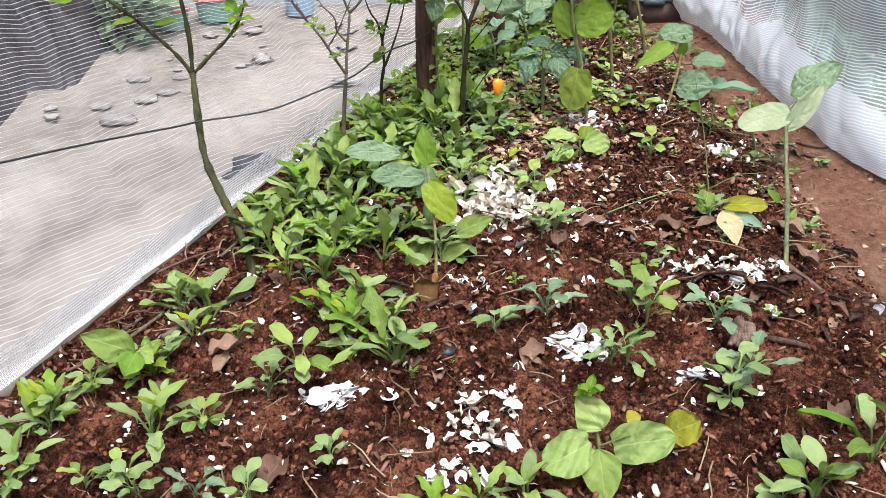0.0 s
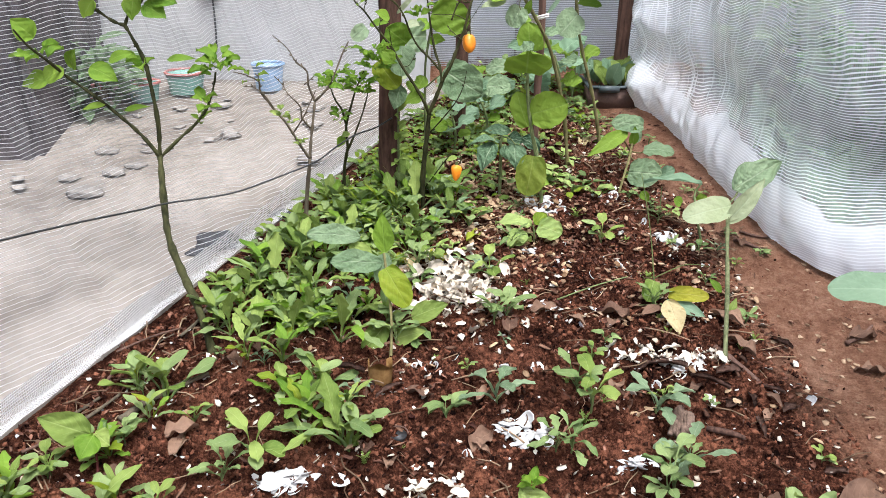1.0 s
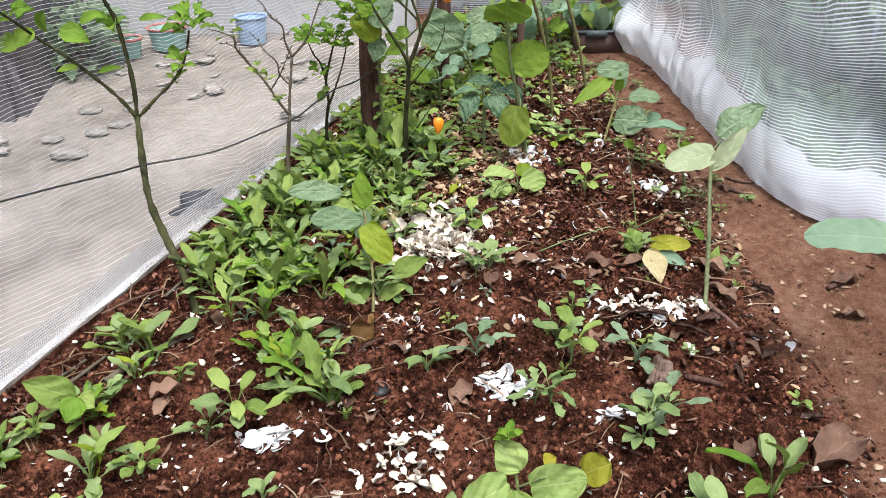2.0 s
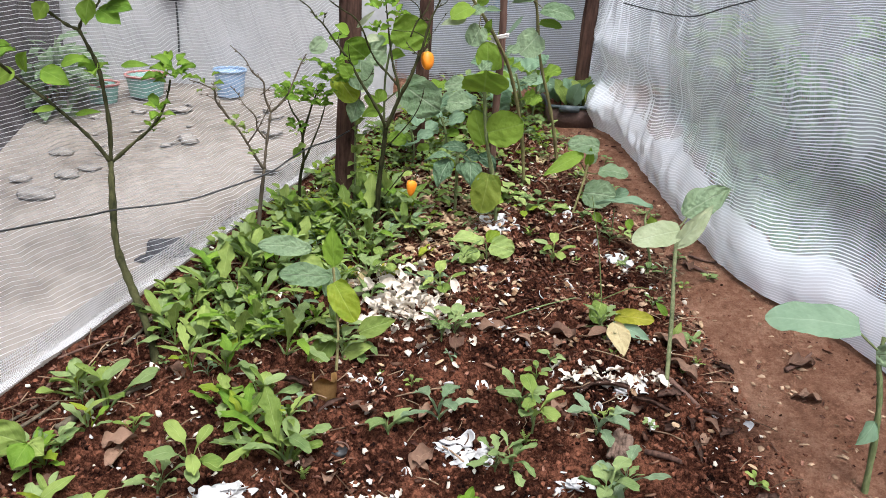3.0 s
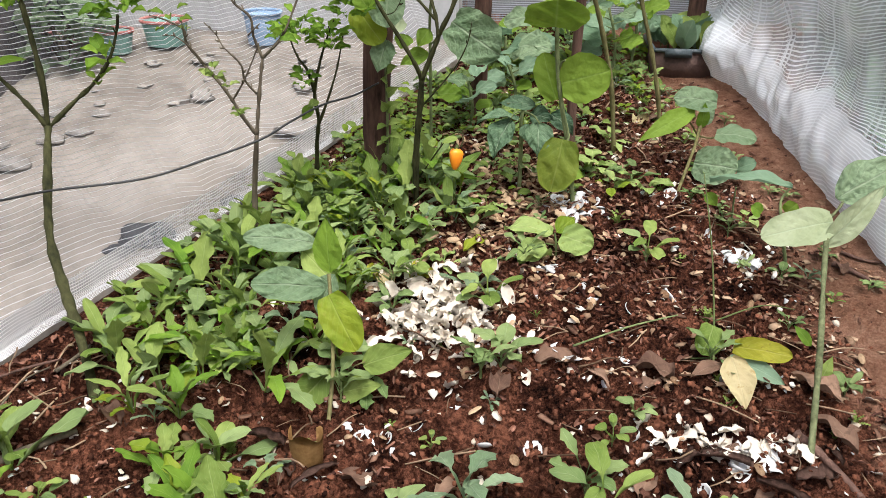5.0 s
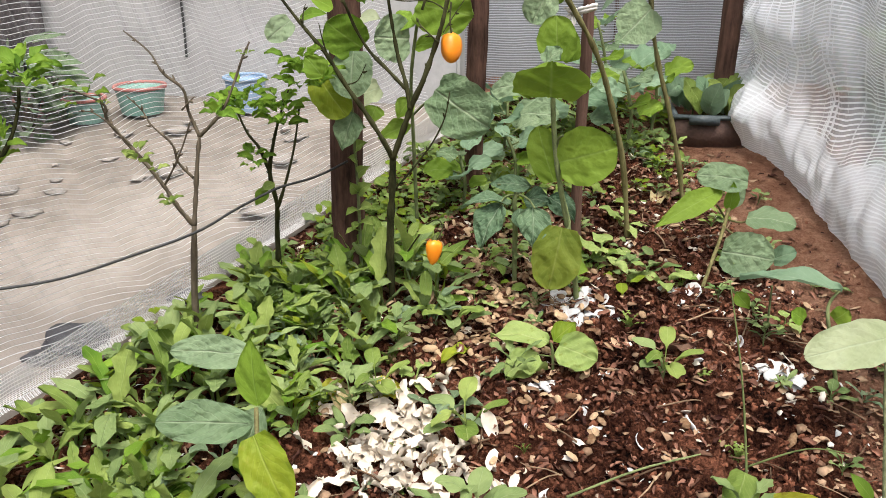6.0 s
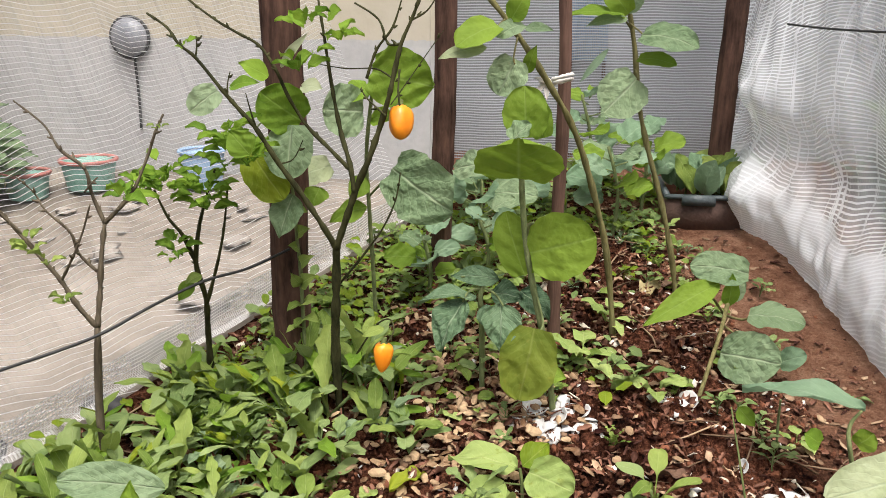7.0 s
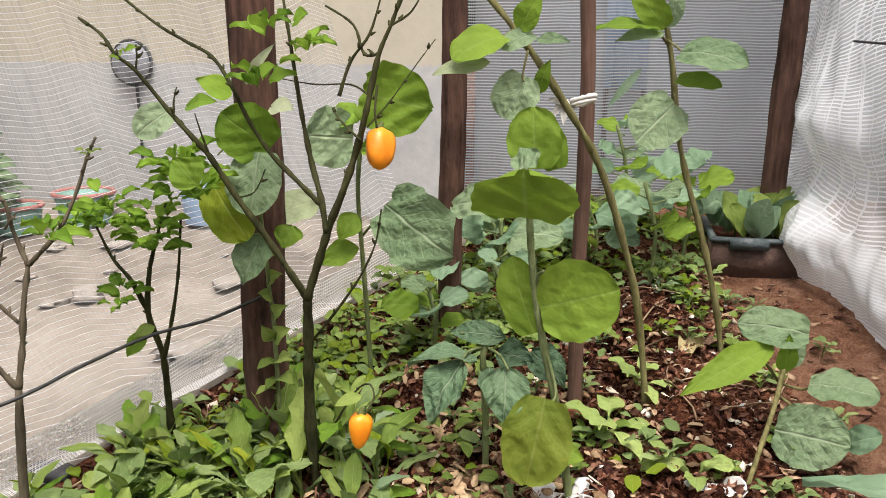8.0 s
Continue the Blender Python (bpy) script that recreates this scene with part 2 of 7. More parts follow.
LEAF_PALE_GREEN = leaf_material("pale_sea_green_leaf", (0.165, 0.265, 0.155), (0.275, 0.385, 0.25), (0.40, 0.50, 0.35), 0.35, 0.1, 0.55, 0.36, (0.12, 0.20, 0.08))
LEAF_WITHERED = leaf_material("withered_cream_leaf", (0.36, 0.28, 0.13), (0.58, 0.50, 0.28), (0.55, 0.5, 0.3), 0.4, 0.6, 0.6, 0.25, (0.30, 0.20, 0.06))
STEM_RED = bark_material("dark_red_stem", (0.05, 0.012, 0.012), (0.12, 0.035, 0.03), 5)
LEAF_DEAD = leaf_material("dry_brown_leaf", (0.085, 0.045, 0.030), (0.28, 0.175, 0.115), (0.30, 0.21, 0.14), 0.4, 0.4, 0.8, 0.1, (0.05, 0.03, 0.02))
LITTER = grainy("dry_leaf_litter", (0.028, 0.010, 0.008), (0.27, 0.135, 0.09), 45, island=True)
SHELL_WHITE = grainy("eggshell", (0.44, 0.43, 0.41), (0.66, 0.65, 0.63), 30, 0.55, 0.0015)
PAPER = grainy("pale_onion_skin", (0.42, 0.34, 0.25), (0.76, 0.70, 0.59), 40, 0.6, 0.003, island=True)
PEANUT = grainy("peanut_hull", (0.15, 0.085, 0.045), (0.46, 0.33, 0.20), 60, 0.85, 0.005, 240, island=True)
CLOD = grainy("soil_clod", (0.009, 0.0038, 0.0027), (0.22, 0.088, 0.050), 60, 0.95, 0.008, 300, island=True)
STONE = grainy("grey_rubble", (0.17, 0.15, 0.13), (0.33, 0.30, 0.265), 30, island=True)
CHIP = grainy("bark_chip", (0.06, 0.03, 0.02), (0.25, 0.14, 0.09), 50, island=True)
BLACK = grainy("black_rubber", (0.012, 0.012, 0.012), (0.04, 0.04, 0.04), 30, 0.5, 0.001)
TRAY_SIDE = grainy("dusty_brown_box", (0.055, 0.032, 0.026), (0.14, 0.085, 0.065), 12, 0.7)
TRAY_RIM = grainy("dark_grey_plastic", (0.035, 0.045, 0.05), (0.09, 0.11, 0.115), 20, 0.45)
BLUE = grainy("faded_blue_plastic", (0.20, 0.31, 0.47), (0.34, 0.46, 0.60), 8, 0.5)
GREENP = grainy("sea_green_plastic", (0.12, 0.27, 0.22), (0.24, 0.40, 0.34), 8, 0.5)
REDP = grainy("dull_red_plastic", (0.32, 0.10, 0.085), (0.46, 0.20, 0.17), 8, 0.5)
DARKWALL = grainy("shed_shade_dark", (0.025, 0.022, 0.026), (0.15, 0.135, 0.135), 7)
PINKWALL = grainy("dusty_pink_plaster", (0.25, 0.205, 0.20), (0.40, 0.34, 0.33), 4)
GREYWALL = grainy("grey_sheet_wall", (0.19, 0.195, 0.205), (0.33, 0.34, 0.355), 3, 0.8)
DISH_GREY = grainy("glossy_grey_dish", (0.16, 0.17, 0.19), (0.30, 0.31, 0.33), 12, 0.2)
SHRUB = leaf_material("shrub_leaf", (0.07, 0.15, 0.06), (0.19, 0.31, 0.14), (0.2, 0.3, 0.1), 0.3)
RAG = grainy("white_cloth_strip", (0.55, 0.52, 0.48), (0.78, 0.75, 0.70), 60, 0.9, 0.002)
NET_LEFT = net_material("white_garden_net", 0.0098, 0.11, 0.0068, 0.10, 0.25, 0.06, (0.66, 0.665, 0.67), 0.008, 0.15, 0.03, 0.16, 0.0, 0.0, 0.42)
NET_RIGHT = net_material("white_bunched_net", 0.0078, 0.36, 0.0050, 0.20, 0.45, 0.30, (0.90, 0.925, 0.95), 0.030, 0.95, 0.205, 0.22, 0.34, 2.15, 0.80, 0.28)
NET_BACK = net_material("grey_fine_net", 0.0075, 0.36, 0.005, 0.3, 0.4, 0.25, (0.56, 0.58, 0.61))
NET_HEM = net_material("gathered_net_hem", 0.004, 0.6, 0.004, 0.5, 0.9, 0.9, (0.88, 0.89, 0.90), 0.02, shine=0.28)
NET_SKIRT = net_material("soiled_net_hem", 0.005, 0.32, 0.005, 0.3, 0.7, 0.85, (0.78, 0.775, 0.765), 0.02)


# ---- mesh helpers ----
def mesh_object(name, bm, mat, parent=None, label="", smooth=True):
    me = bpy.data.meshes.new(name)
    bm.to_mesh(me)
    bm.free()
    if smooth:
        for f in me.polygons:
            f.use_smooth = True
    me.materials.append(mat)
    ob = new(name, me)
    if parent:
        ob.parent = parent
    if label:
        ob["label"] = label
    return ob


def part(name, bm, mat, parent, label="", smooth=True):
    """Links a mesh as one part, in its thing's own space."""
    return mesh_object(name, bm, mat, parent, label, smooth)


def thing(name, place, label, category, group=""):
    ob = new(name)
    ob.empty_display_size = 0.05
    ob.location = place
    return tagged(ob, label, category, group)


def spline(pts, steps=5):
    """Catmull-Rom through the points."""
    pts = [Vector(p) for p in pts]
    if len(pts) < 3:
        return pts
    out = []
    for i in range(len(pts) - 1):
        p0, p1, p2 = pts[max(i - 1, 0)], pts[i], pts[i + 1]
        p3 = pts[min(i + 2, len(pts) - 1)]
        for k in range(steps):
            t = k / steps
            out.append(0.5 * ((2 * p1) + (p2 - p0) * t + (2 * p0 - 5 * p1 + 4 * p2 - p3) * t * t + (3 * p1 - p0 - 3 * p2 + p3) * t ** 3))
    out.append(pts[-1])
    return out


def tube(bm, pts, r0, r1, sides=7, knob=0.0, steps=5, seed=0):
    """A tapered, slightly knotted stem along the points."""
    line = spline(pts, steps)
    rings, rng = [], random.Random(seed + int(abs(r0) * 1e5))
    for i, c in enumerate(line):
        t = i / (len(line) - 1)
        d = (line[min(i + 1, len(line) - 1)] - line[max(i - 1, 0)]).normalized()
        side = d.cross(Vector((0.31, 0.9, 0.27))).normalized()
        up = d.cross(side)
        r = (r0 + (r1 - r0) * t) * (1 + knob * rng.uniform(-0.5, 1.0))
        rings.append([bm.verts.new(c + r * (math.cos(a) * side + math.sin(a) * up)) for a in (2 * math.pi * k / sides for k in range(sides))])
    for a, b in zip(rings, rings[1:]):
        for k in range(sides):
            bm.faces.new((a[k], a[(k + 1) % sides], b[(k + 1) % sides], b[k]))
    bm.faces.new(rings[0][::-1])
    bm.faces.new(rings[-1])
    return bm


PROFILES = {
    "round": lambda t: math.sqrt(max(1.0 - abs(2.0 * (t * 0.985 + 0.01) - 0.92) ** 2.15 / 1.18, 0.0)),
    "ovate": lambda t: math.sin(math.pi * min(t ** 0.75 * 0.98 + 0.02, 1.0)) ** 0.9,
    "lance": lambda t: math.sin(math.pi * min(t ** 0.9 * 0.97 + 0.03, 1.0)) ** 0.8,
    "spoon": lambda t: max(0.12, math.sqrt(max(0.0, 1.0 - ((t - 0.66) / (0.50 if t < 0.66 else 0.355)) ** 2))),
    "oval": lambda t: math.sqrt(max(0.03, 1.0 - (2.0 * t - 1.0) ** 2 * 0.97)) * (0.85 + 0.15 * math.sin(math.pi * t)),
    "lobed": lambda t: (0.2 + 0.8 * math.sin(math.pi * min(t ** 1.15, 0.96)) ** 0.7) * (0.80 + 0.20 * math.sin(19 * t)),
    "mustard": lambda t: max(0.14, math.sqrt(max(0.0, 1.0 - ((t - 0.70) / (0.66 if t < 0.70 else 0.31)) ** 2))) * (0.84 + 0.16 * math.sin(19 * t + 0.6)),
    "fern": lambda t: (0.12 + 0.88 * abs(math.sin(5.5 * math.pi * t))) * (1.0 - 0.6 * t),
}


def leaf(bm, a, b, width, facing=(0, -0.5, 1), shape="ovate", sag=0.12, cup=0.15, wave=0.03, nu=9, nv=6, seed=0, stalk=0.0):
    """A blade from a to b, facing the given way, sagging along its length and cupped across it; its first share may be a stalk."""
    rng = random.Random(seed * 7919 + 13)
    ph, ph2 = rng.uniform(0, 6.28), rng.uniform(0, 6.28)
    a, b = Vector(a), Vector(b)
    along = b - a
    length = along.length
    d = along.normalized()
    nrm = Vector(facing)
    nrm = (nrm - d * nrm.dot(d)).normalized()
    side = d.cross(nrm)
    uv = bm.loops.layers.uv.verify()
    grid = []
    crinkle = 0.045 if nu > 14 else 0.0
    for i in range(nu + 1):
        t = i / nu
        w = width / 2 * (PROFILES[shape](t) if not stalk else 0.075 if t < stalk else max(0.075, PROFILES[shape]((t - stalk) / (1 - stalk))))
        centre = a + along * t + nrm * (sag * length * (math.sin(math.pi * t) * 0.8 + 0.25 * t * (1 - t)))
        row = []
        for j in range(nv + 1):
            s = 2 * j / nv - 1
            ragged = 0.13 if shape in ("mustard", "lobed") else 0.02
            edge = 1 + (0.03 * math.sin(9 * t + ph2 + (2 if s > 0 else 0)) + ragged * math.sin(27 * t + ph + (1.9 if s > 0 else 0))) * abs(s)
            lift = cup * width * (s * s - 0.35) * 0.5 + wave * width * math.sin(ph + t * 11 + s * 2.4) * abs(s) + 0.4 * wave * width * math.sin(t * 17 + s * 9 + ph2)
            if crinkle:
                lift += crinkle * min(width, 0.07) * noise.noise(Vector((t * length / 0.017 - abs(s) * 2, s * width / 0.034, ph))) * (0.4 + abs(s))
            row.append((bm.verts.new(centre + side * (w * s * edge) + nrm * lift), (j / nv, t)))
        grid.append(row)
    for r0, r1 in zip(grid, grid[1:]):
        for j in range(nv):
            q = (r0[j], r0[j + 1], r1[j + 1], r1[j])
            f = bm.faces.new([v for v, _ in q])
            for loop, (_, c) in zip(f.loops, q):
                loop[uv].uv = c
    return bm


def local(points, origin):
    o = Vector(origin)
    return [Vector(p) - o for p in points]


# ---- the ground: one sheet out to the horizon ----
def axis(fine0, fine1, step, far):
    inner = list(np.arange(fine0, fine1 + step / 2, step))
    out, w = [], step * 3
    x = fine1
    while x < far:
        x += w
        w *= 1.5
        out.append(x)
    low, w, x = [], step * 3, fine0
    while x > -far:
        x -= w
        w *= 1.5
        low.append(x)
    return low[::-1] + inner + out


def ground():
    xs, ys = axis(-0.95, 1.15, 0.0055, 70.0), axis(1.05, 3.1, 0.0055, 70.0)
    verts = [(x, y, ground_z(x, y)) for y in ys for x in xs]
    w = len(xs)
    faces = [(j * w + i, j * w + i + 1, (j + 1) * w + i + 1, (j + 1) * w + i) for j in range(len(ys) - 1) for i in range(w - 1)]
    me = bpy.data.meshes.new("ground")
    me.from_pydata(verts, [], faces)
    col = me.color_attributes.new("cover", "FLOAT_COLOR", "POINT")
    vals = np.ones((len(verts), 4), dtype=np.float32)
    for k, (x, y, _) in enumerate(verts):
        inside = 1.0 if x > net_x(y) - 0.05 else 0.0
        vals[k, :3] = inside * min(max((bed_x(y) - x + 0.05 + 0.05 * lump(x, y, 12)) / 0.09, 0.0), 1.0)
    col.data.foreach_set("color", vals.ravel())
    for f in me.polygons:
        f.use_smooth = True
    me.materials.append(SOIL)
    return tagged(new("ground", me), "dark red crumbly garden soil with a trodden path", "ground", kind="structure")


ground()


def slab():
    """The concrete yard beside the net, as high as the bed's rim."""
    bm = bmesh.new()
    ys = [-2.5 + 0.1 * k for k in range(60)] + [3.49]
    for y in ys:
        edge = net_x(y) - 0.05
        for f in (0.0, 0.5, 0.8, 0.94, 1.0):
            x = -6.0 + (edge + 6.0) * f
            bm.verts.new((x, y, SLOPE * y - 0.012 + 0.010 * lump(x, y, 2.2, 4)))
    bm.verts.ensure_lookup_table()
    for j in range(len(ys) - 1):
        for i in range(4):
            a = j * 5 + i
            bm.faces.new((bm.verts[a], bm.verts[a + 1], bm.verts[a + 6], bm.verts[a + 5]))
    r = bmesh.ops.extrude_face_region(bm, geom=bm.faces[:])
    bmesh.ops.translate(bm, vec=(0, 0, -0.05), verts=[v for v in r["geom"] if isinstance(v, bmesh.types.BMVert)])
    bmesh.ops.recalc_face_normals(bm, faces=bm.faces[:])
    ob = mesh_object("pavement", bm, CONCRETE)
    return tagged(ob, "worn beige concrete yard, dusty and stained", "pavement", kind="structure")


slab()


def box(bm, x0, y0, z0, x1, y1, z1, bevel=0.0):
    r = bmesh.ops.create_cube(bm, size=1)
    for v in r["verts"]:
        v.co = Vector(((x0 + x1) / 2 + v.co.x * (x1 - x0), (y0 + y1) / 2 + v.co.y * (y1 - y0), (z0 + z1) / 2 + v.co.z * (z1 - z0)))
    if bevel:
        es = list({e for v in r["verts"] for e in v.link_edges})
        bmesh.ops.bevel(bm, geom=es, offset=bevel, segments=2, affect="EDGES")
    return bm


def walls():
    bm = bmesh.new()
    box(bm, -5.0, 3.50, 0.5, -0.06, 3.68, 2.6, 0.01)
    tagged(mesh_object("wall_north", bm, WALL, smooth=False), "cream painted wall over a stained grey base", "wall", kind="structure")
    bm = bmesh.new()
    box(bm, -0.05, 3.745, 0.6, 2.28, 3.845, 2.35, 0.01)
    tagged(mesh_object("wall_back", bm, GREYWALL, smooth=False), "dull grey sheet wall behind the netting", "wall", kind="structure")
    bm = bmesh.new()
    box(bm, 2.3, -2.5, -0.6, 2.45, 4.18, 2.6, 0.01)
    tagged(mesh_object("wall_east", bm, PINKWALL, smooth=False), "dusty pink plastered wall beyond the netting", "wall", kind="structure")
    # Solid shed blocks added where the yard is dark; their colour holds the shade.
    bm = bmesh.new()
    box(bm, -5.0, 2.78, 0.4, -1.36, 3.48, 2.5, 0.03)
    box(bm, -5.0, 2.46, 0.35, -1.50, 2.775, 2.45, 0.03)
    tagged(mesh_object("wall_shed", bm, DARKWALL, smooth=False), "shed wall across the yard, coloured dark for its shade", "wall", kind="structure")


walls()


# ---- nets ----
def cloth(bm, foot, top, rows, out, crease=0.0, seed=0, sway=0.0, bow=0.0):
    """A hanging sheet from the line of its foot to the line of its top, given as functions of its length."""
    uv = bm.loops.layers.uv.verify()
    n = len(foot)
    grid, u = [], 0.0
    for i in range(n):
        if i:
            u += (Vector(top[i]) - Vector(top[i - 1])).length
        col = []
        a, b = Vector(foot[i]), Vector(top[i])
        for j in range(rows + 1):
            t = j / rows
            p = a.lerp(b, t)
            if bow:
                p.x = a.x - bow * (t * (b - a).length) ** 0.65
            d = crease * (lump(u * 1.0, t * 1.2, 9, seed) + 0.5 * lump(u, t * 0.7, 21, seed + 4)) * (0.4 + 0.6 * (1 - t)) + sway * math.sin(math.pi * t)
            p += Vector(out) * d
            col.append((bm.verts.new(p), (u, t * (b - a).length)))
        grid.append(col)
    for c0, c1 in zip(grid, grid[1:]):
        for j in range(rows):
            q = (c0[j], c1[j], c1[j + 1], c0[j + 1])
            f = bm.faces.new([v for v, _ in q])
            for loop, (_, c) in zip(f.loops, q):
                loop[uv].uv = c
    return bm


def left_net():
    ys = [-0.6 + 0.05 * k for k in range(79)]
    foot = [(net_x(y) - 0.03, y, ground_z(net_x(y) + 0.03, y) + 0.004) for y in ys]
    top = [(net_x(y) - 0.03 + 0.02 * lump(0, y, 3), y + 0.03, SLOPE * y + 1.75) for y in ys]
    bm = cloth(bmesh.new(), foot, top, 30, (0.9, -0.42, 0), 0.013, 3, 0.0, 0.42)
    net = mesh_object("net_curtain", bm, NET_LEFT)
    tagged(net, "see-through white garden net hung along the bed", "netting")
    bm = bmesh.new()
    uv = bm.loops.layers.uv.verify()
    rows = []
    for k, y in enumerate(ys):
        x = net_x(y)
        z = SLOPE * y
        w = 0.011 + 0.012 * lump(0, y, 6, 2)
        prof = [(-0.03, 0.07), (-0.028 - w * 0.3, 0.03), (-0.03 - w, 0.006), (-0.022, 0.016 + 0.01 * lump(0, y, 9, 5)), (-0.008 + 0.008 * lump(0, y, 11, 3), 0.012 + 0.008 * lump(0, y, 14))]
        rows.append([(bm.verts.new((x + a * 0.9, y - a * 0.42, z + b + 0.004)), (y, i * 0.03)) for i, (a, b) in enumerate(prof)])
    for r0, r1 in zip(rows, rows[1:]):
        for i in range(4):
            q = (r0[i], r1[i], r1[i + 1], r0[i + 1])
            f = bm.faces.new([v for v, _ in q])
            for loop, (_, c) in zip(f.loops, q):
                loop[uv].uv = c
    part("hem", bm, NET_SKIRT, net, "soiled white hem lying along the ground")


left_net()

RIGHT_FOOT = [(1.45, 0.6), (1.37, 1.4), (1.22, 1.95), (1.0, 2.25), (0.92, 2.55), (0.868, 2.86), (0.845, 2.98), (0.80, 3.17), (0.745, 3.27), (0.755, 3.42), (0.77, 3.62)]


def right_net():
    line = spline([(x, y, 0) for x, y in RIGHT_FOOT], 20)
    foot, top = [], []
    for p in line:
        z = SLOPE * p.y
        foot.append((p.x, p.y, z - 0.005))
        top.append((p.x + 0.16 + 0.02 * lump(0, p.y, 3), min(p.y + 0.12, 3.66), z + 1.75))
    bm = bmesh.new()
    uv = bm.loops.layers.uv.verify()
    grid, u = [], 0.0
    for i, (a, b) in enumerate(zip(foot, top)):
        a, b = Vector(a), Vector(b)
        if i:
            u += (a - Vector(foot[i - 1])).length
        col, rows = [], 60
        y = a.y
        for j in range(rows + 1):
            t = (j / rows) ** 1.5
            h = t * 1.75
            # the loose foot bellies in over the path and is tucked back at the floor
            belly = 0.024 * math.exp(-((h - 0.07) / 0.085) ** 2) - 0.06 * math.exp(-((h - 0.26) / 0.10) ** 2) * (0.6 + 0.5 * lump(u, 0, 4, 7))
            end = min(max((y - 2.95) / 0.25, 0.0), 1.0)
            swag = 0.10 * (math.exp(-((h - 0.33) / 0.065) ** 2) if h < 0.33 else math.exp(-(h - 0.33) / 0.34))
            belly = belly * (1 - end) + end * (0.07 * math.exp(-((h - 0.085) / 0.075) ** 2) + swag)
            fold = 0.014 * lump(u * 1.0 - 0.25 * h, h * 0.25, 14, 2) + 0.006 * lump(u - 0.2 * h, h * 0.9, 32, 6) + 0.003 * lump(u - 0.1 * h, h * 0.7, 85, 4)
            fold *= 0.35 + 1.0 * math.exp(-((y - 3.2) / 0.5) ** 2) + 0.4 * math.exp(-h / 0.2)
            p = a.lerp(b, t) + Vector((-1, -0.25, 0)) * (belly * (0.75 + 0.5 * lump(u, 0, 5, 1)) + fold)
            col.append((bm.verts.new(p), (u + 0.10 * lump(u, h, 3, 8), h + 0.05 * lump(u, h, 4, 5))))
        grid.append(col)
    for c0, c1 in zip(grid, grid[1:]):
        for j in range(rows):
            q = (c0[j], c1[j], c1[j + 1], c0[j + 1])
            f = bm.faces.new([v for v, _ in q])
            for loop, (_, c) in zip(f.loops, q):
                loop[uv].uv = c
    net = mesh_object("net_curtain", bm, NET_RIGHT)
    tagged(net, "bunched white net hanging loose beside the path", "netting")
    bm = bmesh.new()
    uv = bm.loops.layers.uv.verify()
    rows = []
    for k, p in enumerate(line):
        z = SLOPE * p.y
        s = 1.0 + 0.5 * lump(0, p.y, 5, 4)
        ring = []
        for i in range(9):
            ang = math.pi * (i / 8) * 1.15
            r = 0.018 * s * (1 + 0.25 * lump(i * 0.4, p.y, 11, 2))
            ring.append((bm.verts.new((p.x + 0.02 - r * math.cos(ang - 0.2) * 0.9 + 0.01, p.y, z + 0.002 + max(r * 1.7 * math.sin(ang), -0.002))), (p.y, i * 0.02)))
        rows.append(ring)
    for r0, r1 in zip(rows, rows[1:]):
        for i in range(8):
            q = (r0[i], r1[i], r1[i + 1], r0[i + 1])
            f = bm.faces.new([v for v, _ in q])
            for loop, (_, c) in zip(f.loops, q):
                loop[uv].uv = c
    part("hem", bm, NET_HEM, net, "thick gathered white hem resting on the path")


right_net()


def back_net():
    n = 40
    foot = [(-0.09 + 0.91 * k / n, 3.62 + 0.06 * k / n, SLOPE * 3.64) for k in range(n + 1)]
    top = [(x, y + 0.02, z + 1.8) for x, y, z in foot]
    bm = cloth(bmesh.new(), foot, top, 24, (0, -1, 0), 0.012, 9)
    tagged(mesh_object("net_curtain", bm, NET_BACK), "taut grey fine net closing the bed's far end", "netting")


back_net()


# ---- posts, stake, cable ----
def post(name, at, head, lean, r, mat, label, category, sides=14):
    f = Vector((at[0], at[1], ground_z(at[0], at[1])))
    ob = thing(name, f, label, category)
    bm = bmesh.new()
    tall = head - f.z
    pts = [Vector((lean[0], lean[1], tall)) * (k / 8) + Vector((0.006 * lump(k, f.x, 1.7), 0.006 * lump(k, f.y, 1.3, 4), 0)) * (k > 0) for k in range(9)]
    pts[0].z -= 0.04
    fine = 30 if r > 0.015 else 16
    tube(bm, pts, r * 1.06, r, fine, 0.05, 7)
    for v in bm.verts:
        t = v.co.z / tall
        c = Vector((lean[0] * t, lean[1] * t, v.co.z))
        ray = v.co - c
        ang = math.atan2(ray.y, ray.x)
        groove = noise.noise(Vector((3.2 * math.cos(ang), 3.2 * math.sin(ang), v.co.z * 3.5 + f.x * 9)))
        crack = noise.noise(Vector((6.5 * math.cos(ang), 6.5 * math.sin(ang), v.co.z * 1.6 + f.y * 7)))
        v.co = c + ray * (1 + 0.10 * groove - 0.22 * max(0.0, crack - 0.18))
    part("shaft", bm, mat, ob)
    bm = bmesh.new()
    tube(bm, [Vector((0, 0, -0.012)), Vector((0, 0, 0.004)), Vector((0, 0, 0.012))], r * 1.75, r * 1.12, 16, 0.25, 2)
    part("earth_collar", bm, CLOD, ob, "soil heaped round the foot")
    return ob


